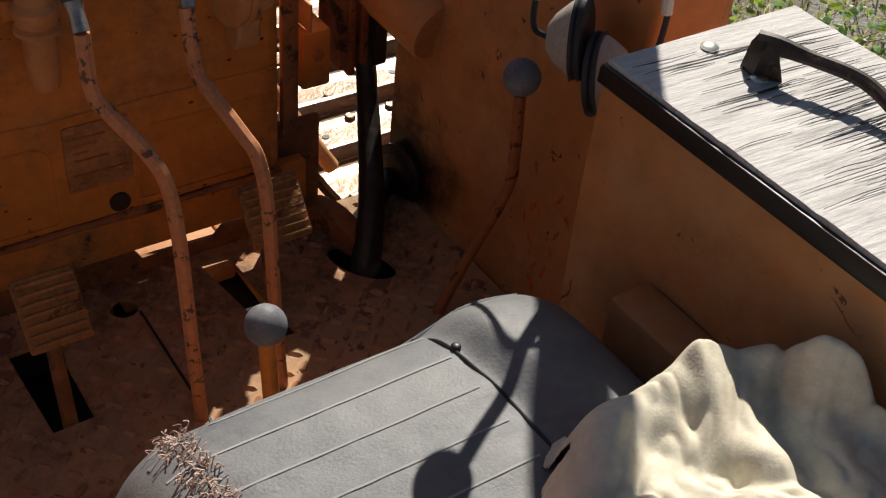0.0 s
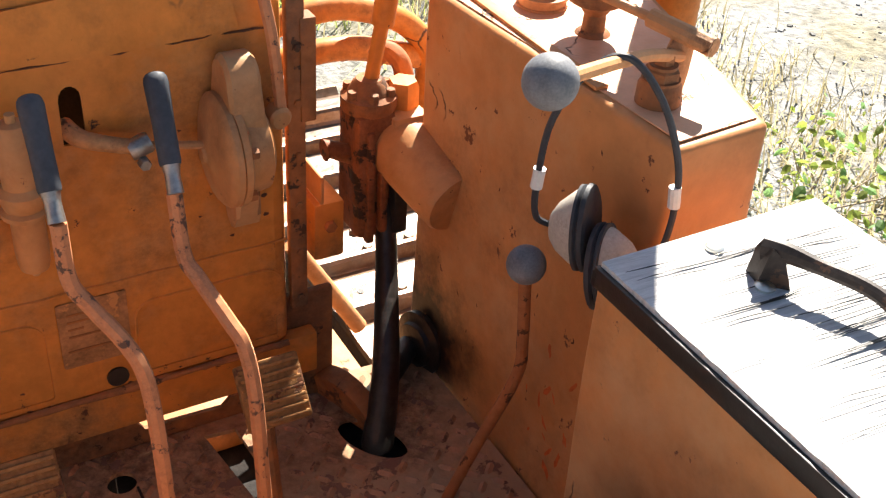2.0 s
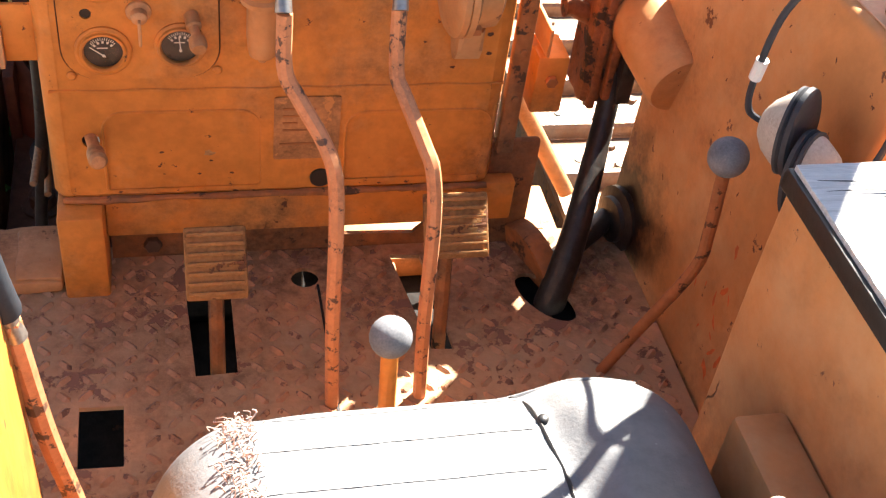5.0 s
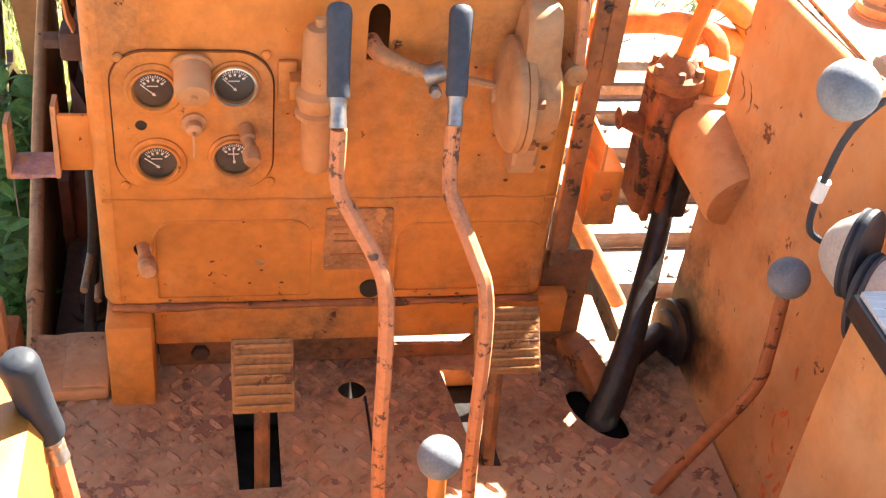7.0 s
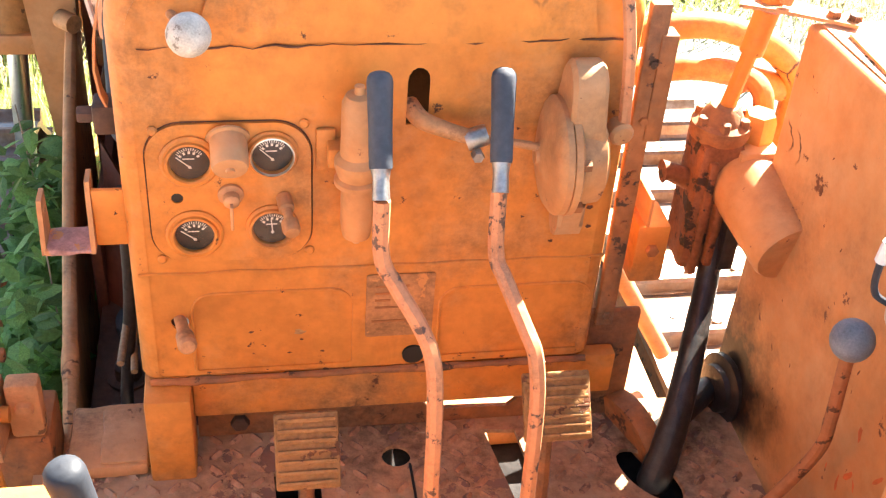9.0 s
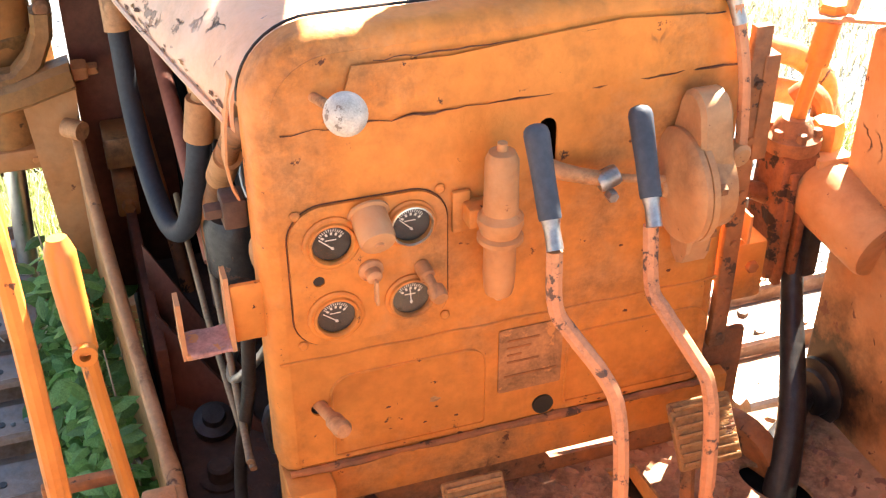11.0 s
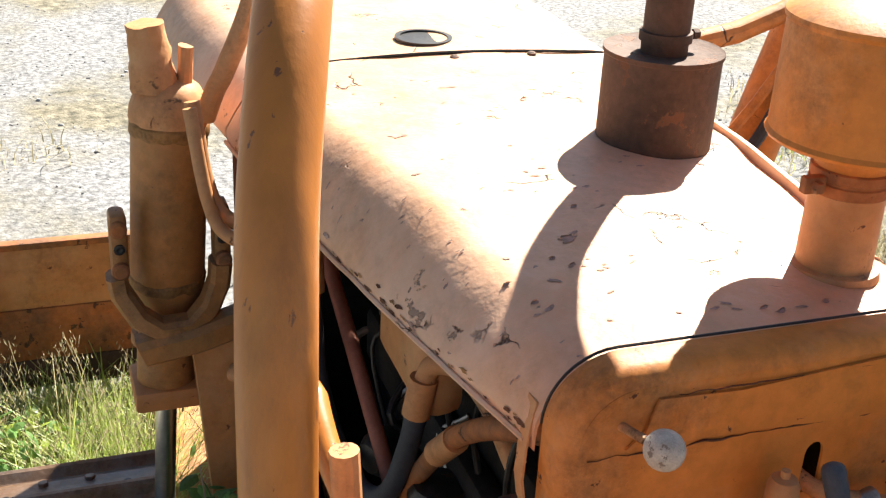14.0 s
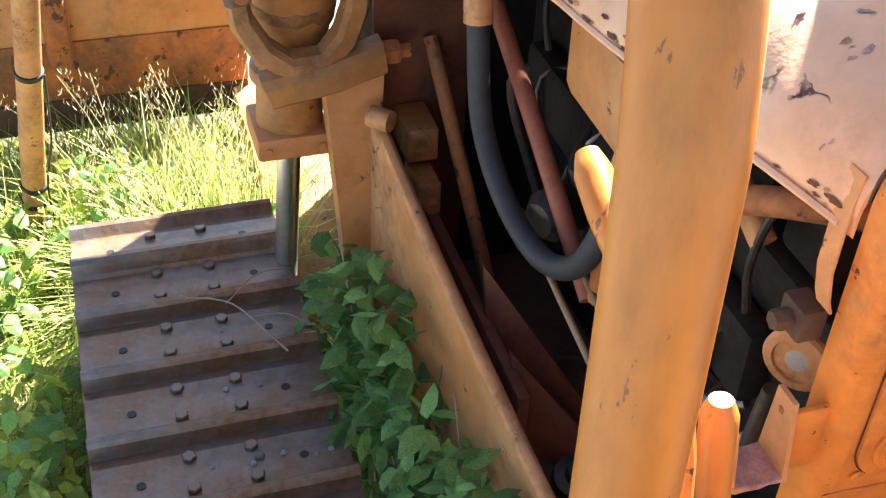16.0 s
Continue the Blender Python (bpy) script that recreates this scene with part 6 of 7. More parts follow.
pipe("push_rod", "reddish rod slanting behind the hose", [(-0.36, 2.55, 1.36), (-0.35, 2.30, 1.21), (-0.34, 2.05, 1.05)], 0.015, material("red_rod", (0.30, 0.10, 0.06), 0.6, var=0.2, scale=10), None, 2)
pipe("thin_rod", "thin pale control rod", [(-0.37, 2.276, 1.061), (-0.37, 1.952, 1.007), (-0.36, 1.62, 0.96)], 0.0055, DULLROD, None, 2)
pipe("thin_rod", "thin pale control rod", [(-0.345, 2.10, 1.09), (-0.36, 1.75, 1.05), (-0.37, 1.56, 1.03)], 0.0055, DULLROD, None, 2)
pipe("oil_line", "thin grey oil line curling by the engine", [(-0.30, 1.62, 1.22), (-0.32, 1.68, 1.12), (-0.36, 1.72, 1.05), (-0.35, 1.85, 0.98), (-0.3, 2.0, 0.95)], 0.007, STEEL)
inner = thing("inner_frame", "rust-brown frame plates and bolts inside the engine bay", "frame", at=(-0.38, 1.9, 0.75))
under(inner, "tray", box((-0.452, 1.56, 0.760), (-0.23, 2.50, 0.785), 0.004), RUSTY)
for y0, h_ in ((2.02, 0.16), (2.16, 0.22)):
    bm = bmesh.new()
    rings(bm, [[(-0.448, y0 + d_, 0.787), (-0.30, y0 - 0.14 + d_, 0.787), (-0.30, y0 - 0.14 + d_, 0.80), (-0.448, y0 + 0.05 + d_, 0.787 + h_)] for d_ in (0, 0.012)])
    under(inner, "gusset", bm, REDPRIMER)
for x, y, r_ in ((-0.394, 1.80, 0.022), (-0.40, 1.70, 0.014), (-0.30, 1.72, 0.016)):
    bm = lathe([(r_ * 1.6, 0), (r_ * 1.6, 0.006), (r_, 0.007), (r_, 0.03), (r_ * 0.8, 0.034), (0, 0.034)], Matrix.Translation((x, y, 0.785)), 16)
    under(inner, "bolt", bm, RUSTY)
bm = lathe([(0.034, 0), (0.036, 0.01), (0.036, 0.03), (0.02, 0.034), (0.019, 0.05), (0, 0.05)], Matrix.Translation((-0.385, 1.93, 0.785)) @ pose(0, 0, 0, 20), 20)
under(inner, "boss", bm, GREASY)
pipe("cable", "dusty dark cable hanging beside the panel", [(-0.345, 1.60, 1.30), (-0.352, 1.62, 1.12), (-0.372, 1.66, 0.95), (-0.378, 1.64, 0.86), (-0.345, 1.60, 0.81)], 0.010, GREASY)
block = thing("hinge_block", "rusty bolted block on the frame", "bracket", at=(-0.46, 2.6, 1.05))
bm = box((-0.48, 2.56, 0.98), (-0.42, 2.66, 1.05), 0.006)
add_box(bm, (-0.475, 2.50, 0.90), (-0.43, 2.60, 0.97), 0.006)
hexbolt(bm, Matrix.Translation((-0.452, 2.50, 0.93)) @ pose(0, 0, 0, 90), 0.014, 0.02)
under(block, "body", bm, CYLPAINT)
under(block, "web", box((-0.46, 2.0, 0.5), (-0.44, 2.58, 0.92), 0.004), REDPRIMER)

# ---- canopy post ----
post = thing("canopy_post", "round orange canopy post bending over at the top", "post", at=(-0.711, 1.277, 0.6))
bm = tube([(-0.717, 1.23, 0.55), (-0.714, 1.254, 1.2), (-0.7105, 1.275, 1.78), (-0.707, 1.290, 1.90), (-0.695, 1.335, 2.0), (-0.66, 1.44, 2.12), (-0.6, 1.65, 2.2)], 0.0335, 24, 6)
under(post, "tube", bm, ORANGE_POST)
rail = thing("guard_rail", "slim orange tube above the cylinder", "rail", at=(-0.55, 2.65, 1.6))
under(rail, "tube", tube([(-0.565, 2.68, 1.60), (-0.548, 2.66, 1.66), (-0.530, 2.65, 1.70), (-0.482, 2.65, 1.813), (-0.44, 2.65, 1.95)], 0.020, 12, 4), ORANGE_FADED)

# ---- blade and push gear ahead ----
BY = 4.0
blade = thing("dozer_blade", "orange dozer blade seen from behind", "dozer blade", at=(-0.6, BY, 0.0))
bm = bmesh.new()
rings(bm, [[(x, BY + 0.03, 0.26), (x, BY, 0.50), (x, BY, 0.73), (x, BY + 0.012, 0.762), (x, BY + 0.035, 0.762), (x, BY + 0.13, 0.5), (x, BY + 0.12, 0.26)] for x in (-2.2, -1.6, -1.1, -0.57)])
under(blade, "mouldboard", bm, ORANGE_TANK)
under(blade, "top_rail", box((-2.2, BY - 0.010, 0.752), (-0.565, BY + 0.03, 0.776), 0.006), ORANGE_DIRTY)
# darker paint here stands in for the lip's shade on the lower blade
under(blade, "lower_plate", box((-2.2, BY - 0.008, 0.362), (-0.568, BY + 0.04, 0.545), 0.004), ORANGE_DIRTY)
under(blade, "wear_strip", box((-2.2, BY - 0.006, 0.255), (-0.57, BY + 0.05, 0.36), 0.004), RUSTY)
under(blade, "gusset", box((-1.13, BY - 0.08, 0.50), (-1.06, BY + 0.02, 0.745), 0.02), ORANGE_DIRTY)
strut = thing("tilt_strut", "sunlit pale steel strut with wrapped wire", "strut", at=(-1.2, 3.5, 0.1))
SP = lambda z: Vector((-1.150 + 0.13 * (z - 0.80), 3.44 - 0.28 * (z - 0.6), z))
under(strut, "tube", tube([SP(1.25), SP(0.9), SP(0.5), SP(0.15)], 0.030, 16, 3), ORANGE_FADED)
for z in (0.80, 0.42, 0.36):
    under(strut, "band", lathe([(0.0305, -0.008), (0.034, -0.006), (0.034, 0.006), (0.0305, 0.008)], along(SP(z), SP(z + 0.1)), 16), BLACK)
under(strut, "wire", tube([SP(0.8) + Vector((0.034, -0.02, 0)), SP(0.6) + Vector((0.045, -0.03, 0)), SP(0.42) + Vector((0.034, -0.02, 0)), SP(0.2) + Vector((0.06, -0.04, 0))], 0.003, 5, 4), BLACK)
pusharm = thing("push_beam", "orange push beam lying in the grass", "beam", at=(-0.75, 2.9, 0.3))
under(pusharm, "beam", box((-0.62, 3.0, 0.20), (-0.42, 4.06, 0.34), 0.012), ORANGE_FADED)

# ---- right-hand side ahead ----
for pts, lab in (([(0.33, 1.95, 1.31), (0.514, 1.9, 1.38), (0.62, 1.9, 1.365), (0.70, 1.9, 1.32), (0.735, 1.9, 1.25), (0.74, 1.92, 1.05)], "curved orange hydraulic pipe"), ([(0.33, 1.95, 1.25), (0.53, 1.9, 1.306), (0.66, 1.9, 1.28), (0.76, 1.92, 1.22), (0.80, 1.95, 1.05)], "curved orange hydraulic pipe")):
    pipe("steel_pipe", lab + " beside the hood", pts, 0.022, ORANGE)
pipe("pale_rod", "pale steel rod below the curved pipes", [(0.44, 1.84, 0.97), (0.56, 1.8, 0.77)], 0.016, ORANGE_FADED, None, 1)
pb = thing("pipe_bracket", "small orange bracket behind the panel", "bracket", at=(0.385, 1.585, 1.14))
under(pb, "body", box((0.36, 1.55, 1.14), (0.41, 1.62, 1.24), 0.006), ORANGE)
under(pb, "flap", box((0.368, 1.545, 1.243), (0.374, 1.63, 1.29), 0.002), ORANGE_TANK)
bm = bmesh.new()
hexbolt(bm, Matrix.Translation((0.385, 1.55, 1.20)) @ pose(0, 0, 0, 90), 0.010, 0.008)
under(pb, "bolt", bm, ORANGE_DIRTY)
rp = thing("canopy_post", "bright orange canopy post beyond the tank", "post", at=(0.925, 1.5, 0.5))
under(rp, "tube", tube([(0.935, 1.5, 0.5), (0.93, 1.5, 1.3), (0.925, 1.48, 1.8), (0.935, 1.46, 2.1), (0.93, 1.38, 2.35), (0.88, 1.2, 2.5)], 0.040, 20, 4), ORANGE)
rc = thing("lift_cylinder", "orange lift cylinder on the far side of the hood", "hydraulic cylinder", at=(0.75, 2.7, 1.0))
under(rc, "barrel", tube([(0.58, 2.6, 1.30), (0.66, 2.62, 1.52), (0.76, 2.64, 1.80)], 0.062, 24, 1), ORANGE)
bm = tube([(0.41, 2.6, 1.72), (0.55, 2.6, 1.745), (0.70, 2.6, 1.80)], 0.024, 12, 1)
add_tube(bm, [(0.52, 2.56, 1.50), (0.60, 2.56, 1.60), (0.68, 2.56, 1.72)], 0.012, 8, 1)
under(rc, "linkage", bm, ORANGE)
under(rc, "hose", tube([(0.55, 2.55, 1.48), (0.60, 2.55, 1.50), (0.66, 2.55, 1.62), (0.70, 2.55, 1.75)], 0.014, 10, 4), HOSE)

# ---- plants ----
def blades(count, spots, h0, h1, mat, name, label, lean=0.4, wide=0.006):
    verts, faces = [], []
    for _ in range(count):
        cx, cy, sx, sy = random.choice(spots)
        x, y = random.gauss(cx, sx), random.gauss(cy, sy)
        if x > -0.62 and x < 0.45 and y < 3.4 or (-1.14 < x < -0.64 and y < 3.04):
            continue
        h = random.uniform(h0, h1)
        a, l_ = random.uniform(0, 6.28), random.uniform(0.05, lean) * h
        w = random.uniform(0.0022, wide)
        dx, dy = math.cos(a), math.sin(a)
        k = len(verts)
        for f in (0, 0.35, 0.7, 1):
            ox, oy, oz = x + dx * l_ * f * f, y + dy * l_ * f * f, h * f * (1 - min(0.5, 0.12 + 0.3 * l_ / h) * f)
            ww = w * (1 - 0.85 * f)
            verts += [(ox - dy * ww, oy + dx * ww, oz), (ox + dy * ww, oy - dx * ww, oz)]
        faces += [(k + i, k + 1 + i, k + 3 + i, k + 2 + i) for i in (0, 2, 4)]
    me = bpy.data.meshes.new(name)
    me.from_pydata(verts, [], faces)
    me.materials.append(mat)
    return tagged(new(name, me), label, "grass", kind="stuff")


LEFT = [(-0.95, 3.5, 0.35, 0.2), (-0.95, 3.55, 0.35, 0.2), (-1.0, 3.25, 0.35, 0.15), (-1.35, 3.1, 0.2, 0.5), (-0.75, 3.35, 0.15, 0.2), (-1.42, 2.3, 0.12, 0.6)]
blades(12000, LEFT, 0.10, 0.46, GRASSGREEN, "green_grass", "tall green grass round the blade", 1.7, 0.006)
blades(4500, [(-0.95, 3.66, 0.30, 0.14), (-0.9, 3.45, 0.25, 0.15)], 0.2, 0.55, GRASSGREEN, "lush_grass", "lush sunlit grass between track and blade", 1.5, 0.007)
blades(2600, [(-0.78, 3.32, 0.12, 0.12), (-0.70, 3.2, 0.06, 0.08)], 0.28, 0.68, GRASSGREEN, "rank_grass", "rank green grass behind the piston rod", 1.2, 0.006)
blades(4200, LEFT, 0.15, 0.50, DRYGRASS, "dry_grass", "dry grass stalks among the green", 1.7)
blades(2500, [(-1.18, 2.6, 0.03, 0.5), (-1.2, 2.0, 0.04, 0.4), (-0.9, 3.12, 0.3, 0.04)], 0.05, 0.35, DRYGRASS, "dead_straw", "dead straw fallen along the track", 1.6)
verts, faces = [], []
for _ in range(70):             # stalks with loose seed heads
    cx, cy = random.gauss(-0.82, 0.18), random.gauss(3.42, 0.2)
    if cy < 3.08:
        continue
    h, a, l_ = random.uniform(0.30, 0.72), random.uniform(0, 6.28), random.uniform(0.05, 0.22)
    at_ = lambda f: Vector((cx + math.cos(a) * l_ * f ** 3, cy + math.sin(a) * l_ * f ** 3, h * f * (1 - 0.25 * l_ * f ** 3)))
    for i in range(6):
        p, q, w = at_(i / 6), at_((i + 1) / 6), 0.0010
        k = len(verts)
        verts += [(p.x - w, p.y, p.z), (p.x + w, p.y, p.z), (q.x + w, q.y, q.z), (q.x - w, q.y, q.z)]
        faces.append((k, k + 1, k + 2, k + 3))
    for _k in range(60):
        f = random.uniform(0.62, 1.0)
        p = at_(f) + Vector((random.gauss(0, 1), random.gauss(0, 1), random.gauss(0, 0.5))) * 0.026 * (1.12 - f) / 0.3
        s_, b_ = random.uniform(0.005, 0.011), random.uniform(0, 6.28)
        dx, dy = math.cos(b_) * s_, math.sin(b_) * s_
        k = len(verts)
        verts += [(p.x, p.y, p.z), (p.x + dx * 0.5, p.y + dy * 0.5, p.z + s_), (p.x + dx, p.y + dy, p.z + s_ * 2), (p.x + dx * 0.7, p.y - dy * 0.3, p.z + s_ * 0.8)]
        faces.append((k, k + 1, k + 2, k + 3))
me = bpy.data.meshes.new("seed_stalk")
me.from_pydata(verts, [], faces)
me.materials.append(DRYGRASS)
tagged(new("seed_stalk", me), "dry seeding grass heads above the green", "grass", kind="stuff")
random.seed(12)
CLUMPS = [(random.uniform(-6, 1), random.uniform(4.4, 8.5)) for _ in range(22)] + [(random.uniform(2.2, 5.5), random.uniform(2.4, 7)) for _ in range(34)]
FAR = [(x, y, random.uniform(0.06, 0.3), random.uniform(0.06, 0.3)) for x, y in CLUMPS]
blades(6000, FAR, 0.03, 0.20, DRYGRASS, "grass_tuft", "dry grass tufts on the gravel", 1.2)
blades(3500, FAR[::3], 0.03, 0.20, GRASSGREEN, "green_tuft", "green tufts on the gravel", 1.0)
blades(4500, [(1.9, 5.5, 0.35, 0.4), (6.2, 5.2, 0.3, 0.4)], 0.1, 0.4, GRASSGREEN, "green_verge", "bright green grass beyond the hood", 1.4, 0.007)
blades(900, [(2.9, 2.9, 0.35, 0.25), (2.5, 2.2, 0.3, 0.3), (2.9, 3.4, 0.3, 0.3)], 0.05, 0.30, DRYGRASS, "dry_tangle", "dry grass tangled among the bramble", 1.7)
blades(1300, [(2.3, 5.3, 0.5, 0.5), (2.7, 4.6, 0.3, 0.3)], 0.06, 0.32, DRYGRASS, "dry_verge", "dry yellow grass beyond the hood", 1.0)
verts, faces = [], []
ground_tree = BVHTree.FromPolygons([tuple(v.co) for v in ground.data.vertices], [tuple(p.vertices) for p in ground.data.polygons])
for k in range(8000):            # loose stones of the gravel
    if k % 2:
        x, y = random.uniform(1.5, 6), random.uniform(1.5, 9)
    else:
        x, y = random.uniform(-5, 2), random.uniform(4.3, 11)
    s_ = random.uniform(0.003, 0.009) * (2.6 if random.random() < 0.12 else 1)
    a = random.uniform(0, 6.28)
    k0 = len(verts)
    g_ = ground_tree.ray_cast(Vector((x, y, 5)), Vector((0, 0, -1)))[0].z
    for i in range(5):
        b_ = a + i * 1.257
        verts.append((x + s_ * math.cos(b_) * random.uniform(0.8, 1.2), y + s_ * math.sin(b_) * random.uniform(0.8, 1.2), g_ - 0.006))
    for i in range(5):
        b_ = a + i * 1.257
        verts.append((x + 0.7 * s_ * math.cos(b_), y + 0.7 * s_ * math.sin(b_), g_ + s_ * random.uniform(0.15, 0.5)))
    faces += [(k0 + i, k0 + (i + 1) % 5, k0 + 5 + (i + 1) % 5, k0 + 5 + i) for i in range(5)]
    faces.append(tuple(k0 + 5 + i for i in range(5)))
me = bpy.data.meshes.new("gravel")
me.from_pydata(verts, [], faces)
me.materials.append(material("gravel_stone", (0.24, 0.24, 0.24), 0.9, var=0.25, scale=9, rand=0.5, island=True))
tagged(new("gravel", me), "loose grey gravel stones on the earth", "gravel", kind="stuff")

leaf_bm = bmesh.new()
spine = [leaf_bm.verts.new((0, y, z)) for y, z in ((0, 0), (0.3, 0.05), (0.65, 0.04), (1, -0.08))]
lt = [leaf_bm.verts.new((-x, y, z)) for x, y, z in ((0.26, 0.25, -0.01), (0.24, 0.6, -0.02))]
rt = [leaf_bm.verts.new((x, y, z)) for x, y, z in ((0.26, 0.25, -0.01), (0.24, 0.6, -0.02))]
for side in (lt, rt):
    leaf_bm.faces.new((spine[0], side[0], spine[1]))
    leaf_bm.faces.new((spine[1], side[0], side[1], spine[2]))
    leaf_bm.faces.new((spine[2], side[1], spine[3]))
leaf_me = bpy.data.meshes.new("leaf")
leaf_bm.to_mesh(leaf_me)
leaf_bm.free()
leaf_me.materials.append(LEAF)


def vine(name, label, at, spread, count, size, stems):
    t = thing(name, label, "plant", "climbing plants", at=at)
    for _ in range(stems):
        p = Vector((random.uniform(-1, 1) * spread[0] * 0.5, random.uniform(-1, 1) * spread[1] * 0.5, -at[2]))
        q = Vector((random.uniform(-1, 1) * spread[0], random.uniform(-1, 1) * spread[1], random.uniform(-0.3, 1) * spread[2]))
        part("stem", tube([p, (p + q) / 2 + Vector((0.04, 0.02, 0)), q], [0.004, 0.003, 0.0015], 5, 4), STRAW, t)
    for k in range(count):
        c = Vector((random.gauss(0, 0.5) * spread[0], random.gauss(0, 0.5) * spread[1], 0))
        c.x, c.y = max(-spread[0], min(spread[0], c.x)), max(-spread[1], min(spread[1], c.y))
        c.z = spread[2] * (1 - (c.x / spread[0]) ** 2 * 0.4 - (c.y / spread[1]) ** 2 * 0.3) * random.uniform(0.2, 1.0)
        o = new("leaf", leaf_me)
        o.parent = t
        s_ = size * random.uniform(0.6, 1.25)
        o.matrix_basis = Matrix.Translation(c) @ pose(0, 0, 0, random.uniform(-60, 35), random.uniform(-45, 45), random.uniform(0, 360)) @ Matrix.Diagonal((s_, s_, s_, 1))
    return t


def leaf_mass(t, spread, count, size, mat):
    """The many small leaves behind those that can be told apart."""
    vs_, fs_ = [], []
    for _ in range(count):
        c = Vector((random.gauss(0, 0.55) * spread[0], random.gauss(0, 0.55) * spread[1], 0))
        c.z = spread[2] * max(0.05, 1 - (c.x / spread[0]) ** 2 * 0.4 - (c.y / spread[1]) ** 2 * 0.3) * random.uniform(0.05, 0.95)
        s_ = size * random.uniform(0.5, 1.2)
        m = Matrix.Translation(c) @ pose(0, 0, 0, random.uniform(-75, 60), random.uniform(-60, 60), random.uniform(0, 360)) @ Matrix.Diagonal((s_, s_, s_, 1))
        k0 = len(vs_)
        vs_ += [tuple(m @ v.co) for v in leaf_me.vertices]
        fs_ += [tuple(k0 + i for i in p.vertices) for p in leaf_me.polygons]
    me_ = bpy.data.meshes.new("foliage")
    me_.from_pydata(vs_, [], fs_)
    me_.materials.append(mat)
    o = new("foliage", me_)
    o.parent = t
    o["kind"] = "stuff"


cr_ = vine("creeper", "green creeper growing between track and frame", (-0.605, 2.34, 0.44), (0.090, 0.32, 0.52), 250, 0.066, 10)
leaf_mass(cr_, (0.085, 0.33, 0.48), 320, 0.055, LEAF)
cr_ = vine("creeper", "green creeper beside the frame plate", (-0.585, 1.90, 0.42), (0.085, 0.34, 0.50), 240, 0.060, 12)
leaf_mass(cr_, (0.085, 0.36, 0.48), 380, 0.052, LEAF)
bush = vine("bramble", "leafy sunlit bramble growing beyond the tank", (2.75, 2.35, 0.0), (0.55, 0.62, 0.40), 130, 0.058, 26)
leaf_mass(bush, (0.55, 0.62, 0.40), 560, 0.045, BUSHLEAF)
vine("weed", "broad-leaved sunlit weeds at the front of the track", (-0.66, 3.22, 0.05), (0.22, 0.16, 0.40), 150, 0.062, 8)
w_ = vine("weed", "broad-leaved sunlit weeds in the grass by the blade", (-1.02, 3.45, 0.05), (0.30, 0.20, 0.46), 170, 0.06, 10)
leaf_mass(w_, (0.32, 0.25, 0.44), 520, 0.05, BUSHLEAF)
w_ = vine("weed", "broad-leaved weeds beside the steel strut", (-1.30, 3.25, 0.05), (0.20, 0.35, 0.42), 170, 0.065, 8)
leaf_mass(w_, (0.22, 0.4, 0.40), 350, 0.05, BUSHLEAF)
w_ = vine("weed", "yellowing weeds along the track's outer edge", (-1.235, 2.50, 0.05), (0.10, 0.45, 0.50), 90, 0.07, 14)
leaf_mass(w_, (0.10, 0.45, 0.50), 420, 0.06, BUSHLEAF)

tw = thing("dead_twig", "dry forked twig lying on the track", "twig", at=(-0.85, 2.42, 0.70))
under(tw, "branch", tube([(-0.90, 2.60, 0.715), (-0.85, 2.575, 0.722), (-0.805, 2.54, 0.718), (-0.74, 2.41, 0.712)], 0.0018, 5, 4), STRAW)
under(tw, "twig", tube([(-0.79, 2.515, 0.716), (-0.73, 2.50, 0.725), (-0.69, 2.47, 0.716)], 0.0012, 5, 4), STRAW)
under(tw, "twig", tube([(-0.83, 2.56, 0.718), (-0.76, 2.62, 0.73), (-0.69, 2.64, 0.715)], 0.0013, 5, 4), STRAW)

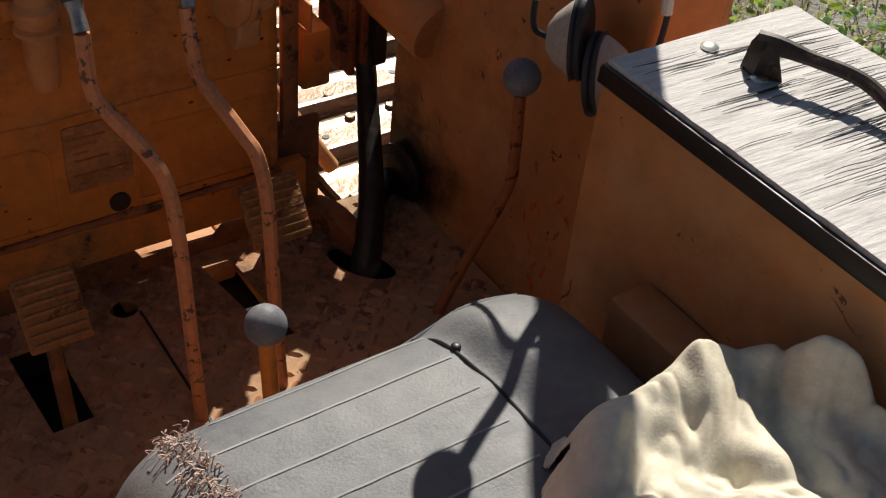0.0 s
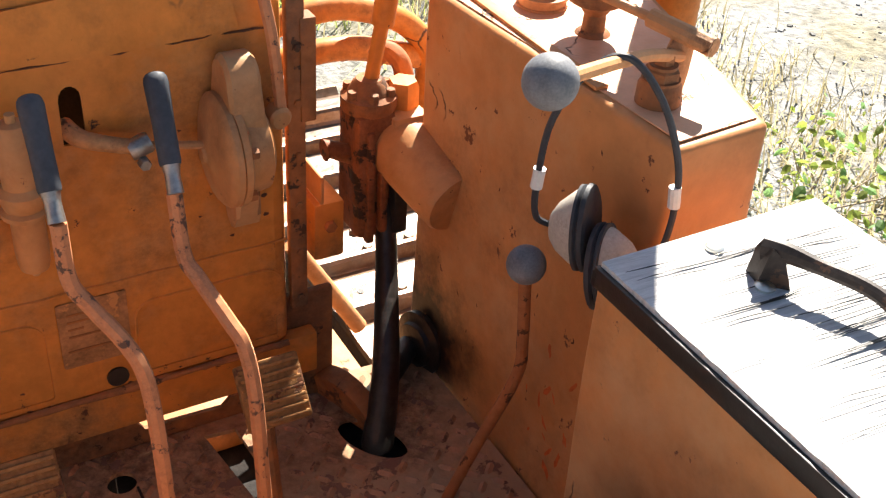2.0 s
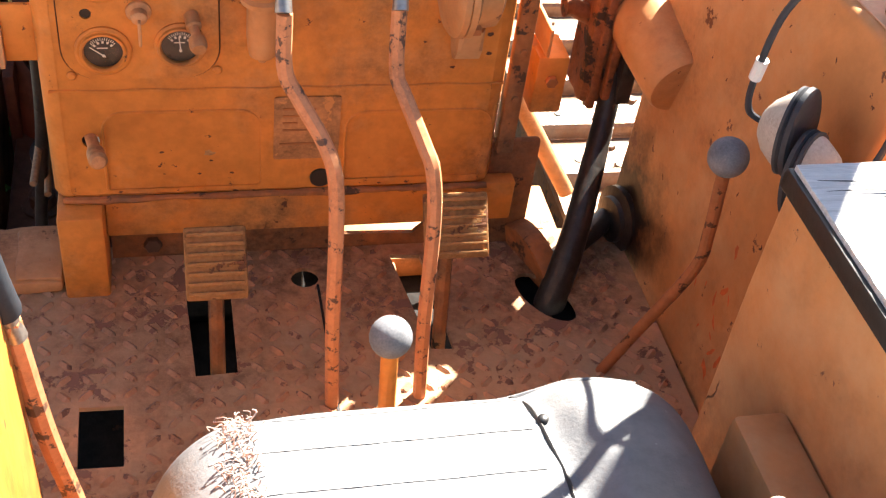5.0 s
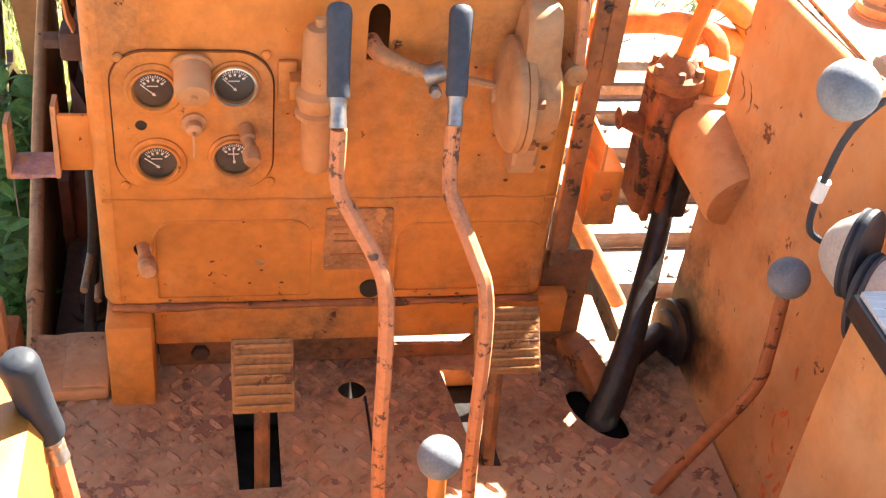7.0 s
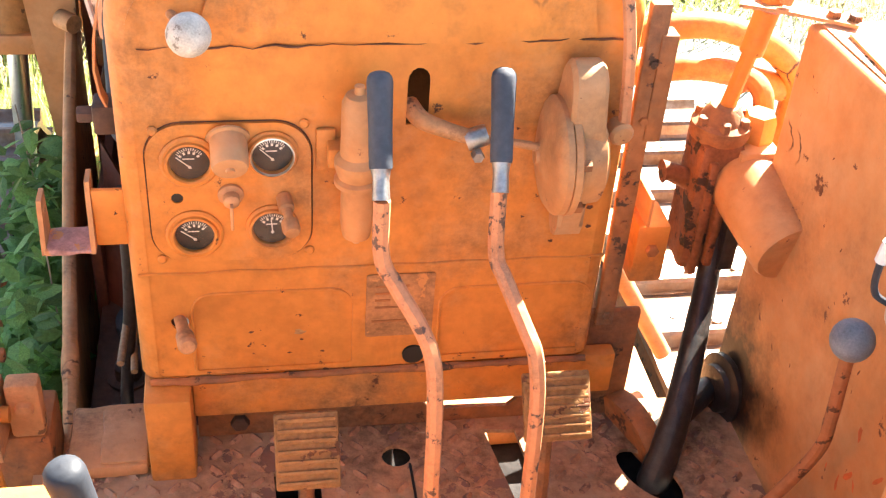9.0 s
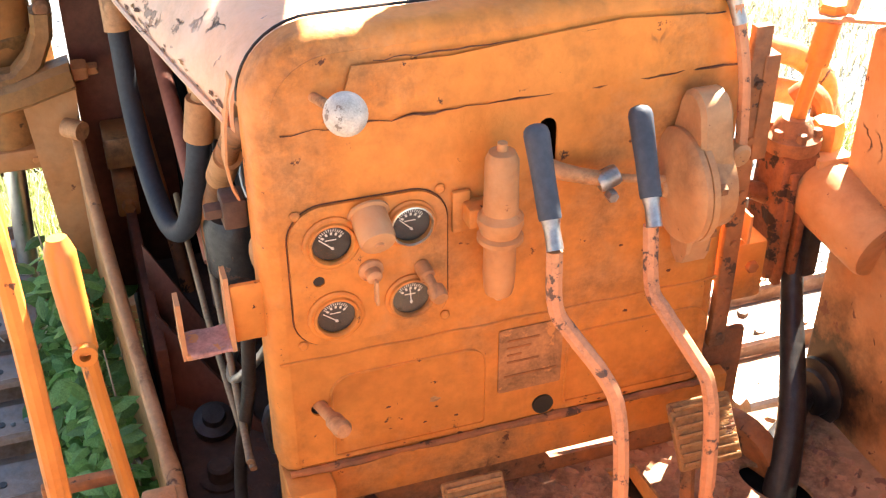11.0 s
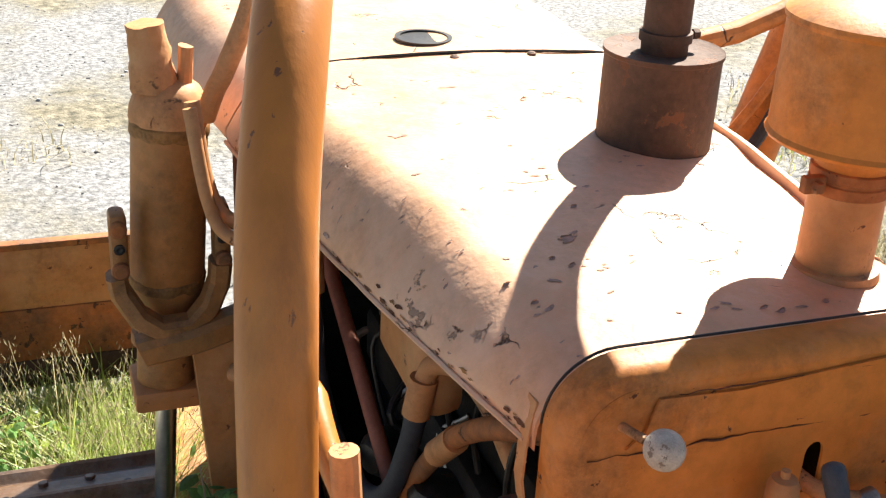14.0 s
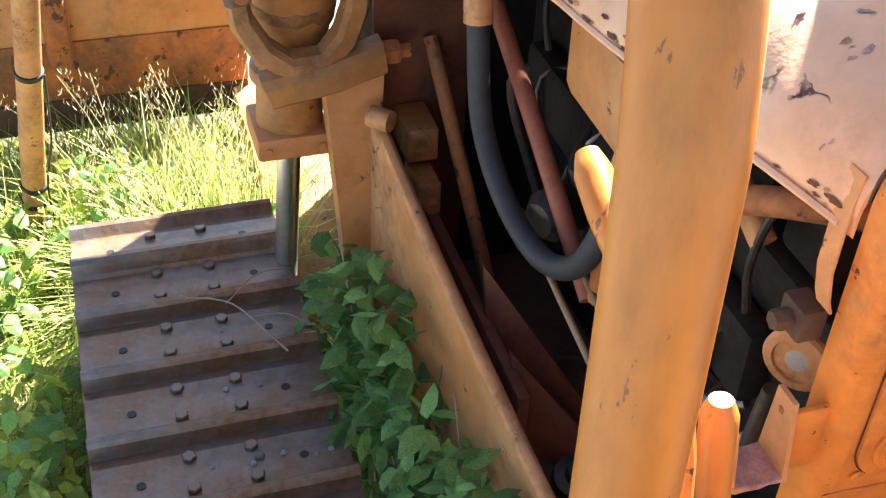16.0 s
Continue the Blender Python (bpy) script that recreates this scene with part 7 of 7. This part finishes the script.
rest = thing("fuel_tank", "sunlit orange fuel tank beside the seat", "tank", at=(-0.38, 0.7, FLOOR))
bm = box((-0.55, 0.30, FLOOR), (-0.318, 0.965, 1.445), 0.03)
rough_up(bm, 0.003, 12)
under(rest, "shell", bm, ORANGE_POST)
mount = thing("lever_mount", "bolted orange bracket in which the hand levers pivot", "bracket", at=(-0.56, 1.5, 0.95))
under(mount, "base", box((-0.66, 1.50, 0.50), (-0.47, 1.60, 0.955), 0.006), ORANGE_DIRTY)
for x in (-0.632, -0.585, -0.530):
    bm = bmesh.new()
    rings(bm, [[(x_, 1.455, 0.955), (x_, 1.452, 1.02), (x_, 1.475, 1.048), (x_, 1.535, 1.045), (x_, 1.555, 0.955)] for x_ in (x - 0.004, x + 0.004)])
    under(mount, "cheek", bm, ORANGE_FADED)
under(mount, "pivot_shaft", tube([(-0.645, 1.492, 1.010), (-0.515, 1.492, 1.010)], 0.012, 14, 1), ORANGE)
under(mount, "top_bar", box((-0.645, 1.575, 1.030), (-0.528, 1.590, 1.048), 0.003), ORANGE_DIRTY)
pad_ = under(mount, "side_pad", box((-0.520, 1.500, 0.955), (-0.474, 1.530, 1.052), 0.006), ORANGE_FADED)
bm = bmesh.new()
add_lathe(bm, [(0.013, 0), (0.013, 0.004), (0.011, 0.010), (0, 0.0115)], Matrix.Translation((-0.496, 1.500, 1.012)) @ pose(0, 0, 0, 90), 14)
under(mount, "bolt", bm, ORANGE_FADED, parent=pad_)

# small stones that lie on the track shoes
PEBBLE = material("pale_pebble", (0.36, 0.33, 0.29), 0.85, var=0.3, scale=40, rand=0.4)
random.seed(31)
for x, y, r_ in ((-0.83, 2.205, 0.009), (-0.842, 2.19, 0.006), (-0.91, 2.20, 0.005), (-0.79, 2.20, 0.006), (-0.71, 2.19, 0.006), (-0.735, 2.185, 0.005), (-0.885, 2.04, 0.010), (-0.77, 2.065, 0.007), (-0.86, 2.375, 0.006), (-0.80, 2.37, 0.005), (-0.845, 2.53, 0.004)):
    b = ball((0, 0, r_ * 0.5), r_, 0.7, 9)
    rough_up(b, r_ * 0.3, 1.2 / r_, x * 50)
    b.transform(Matrix.Translation((x, y, 0.676)))
    loose("pebble", "small pale stone lying on the track shoe", "stone", b, PEBBLE, 40, "stones on the track")
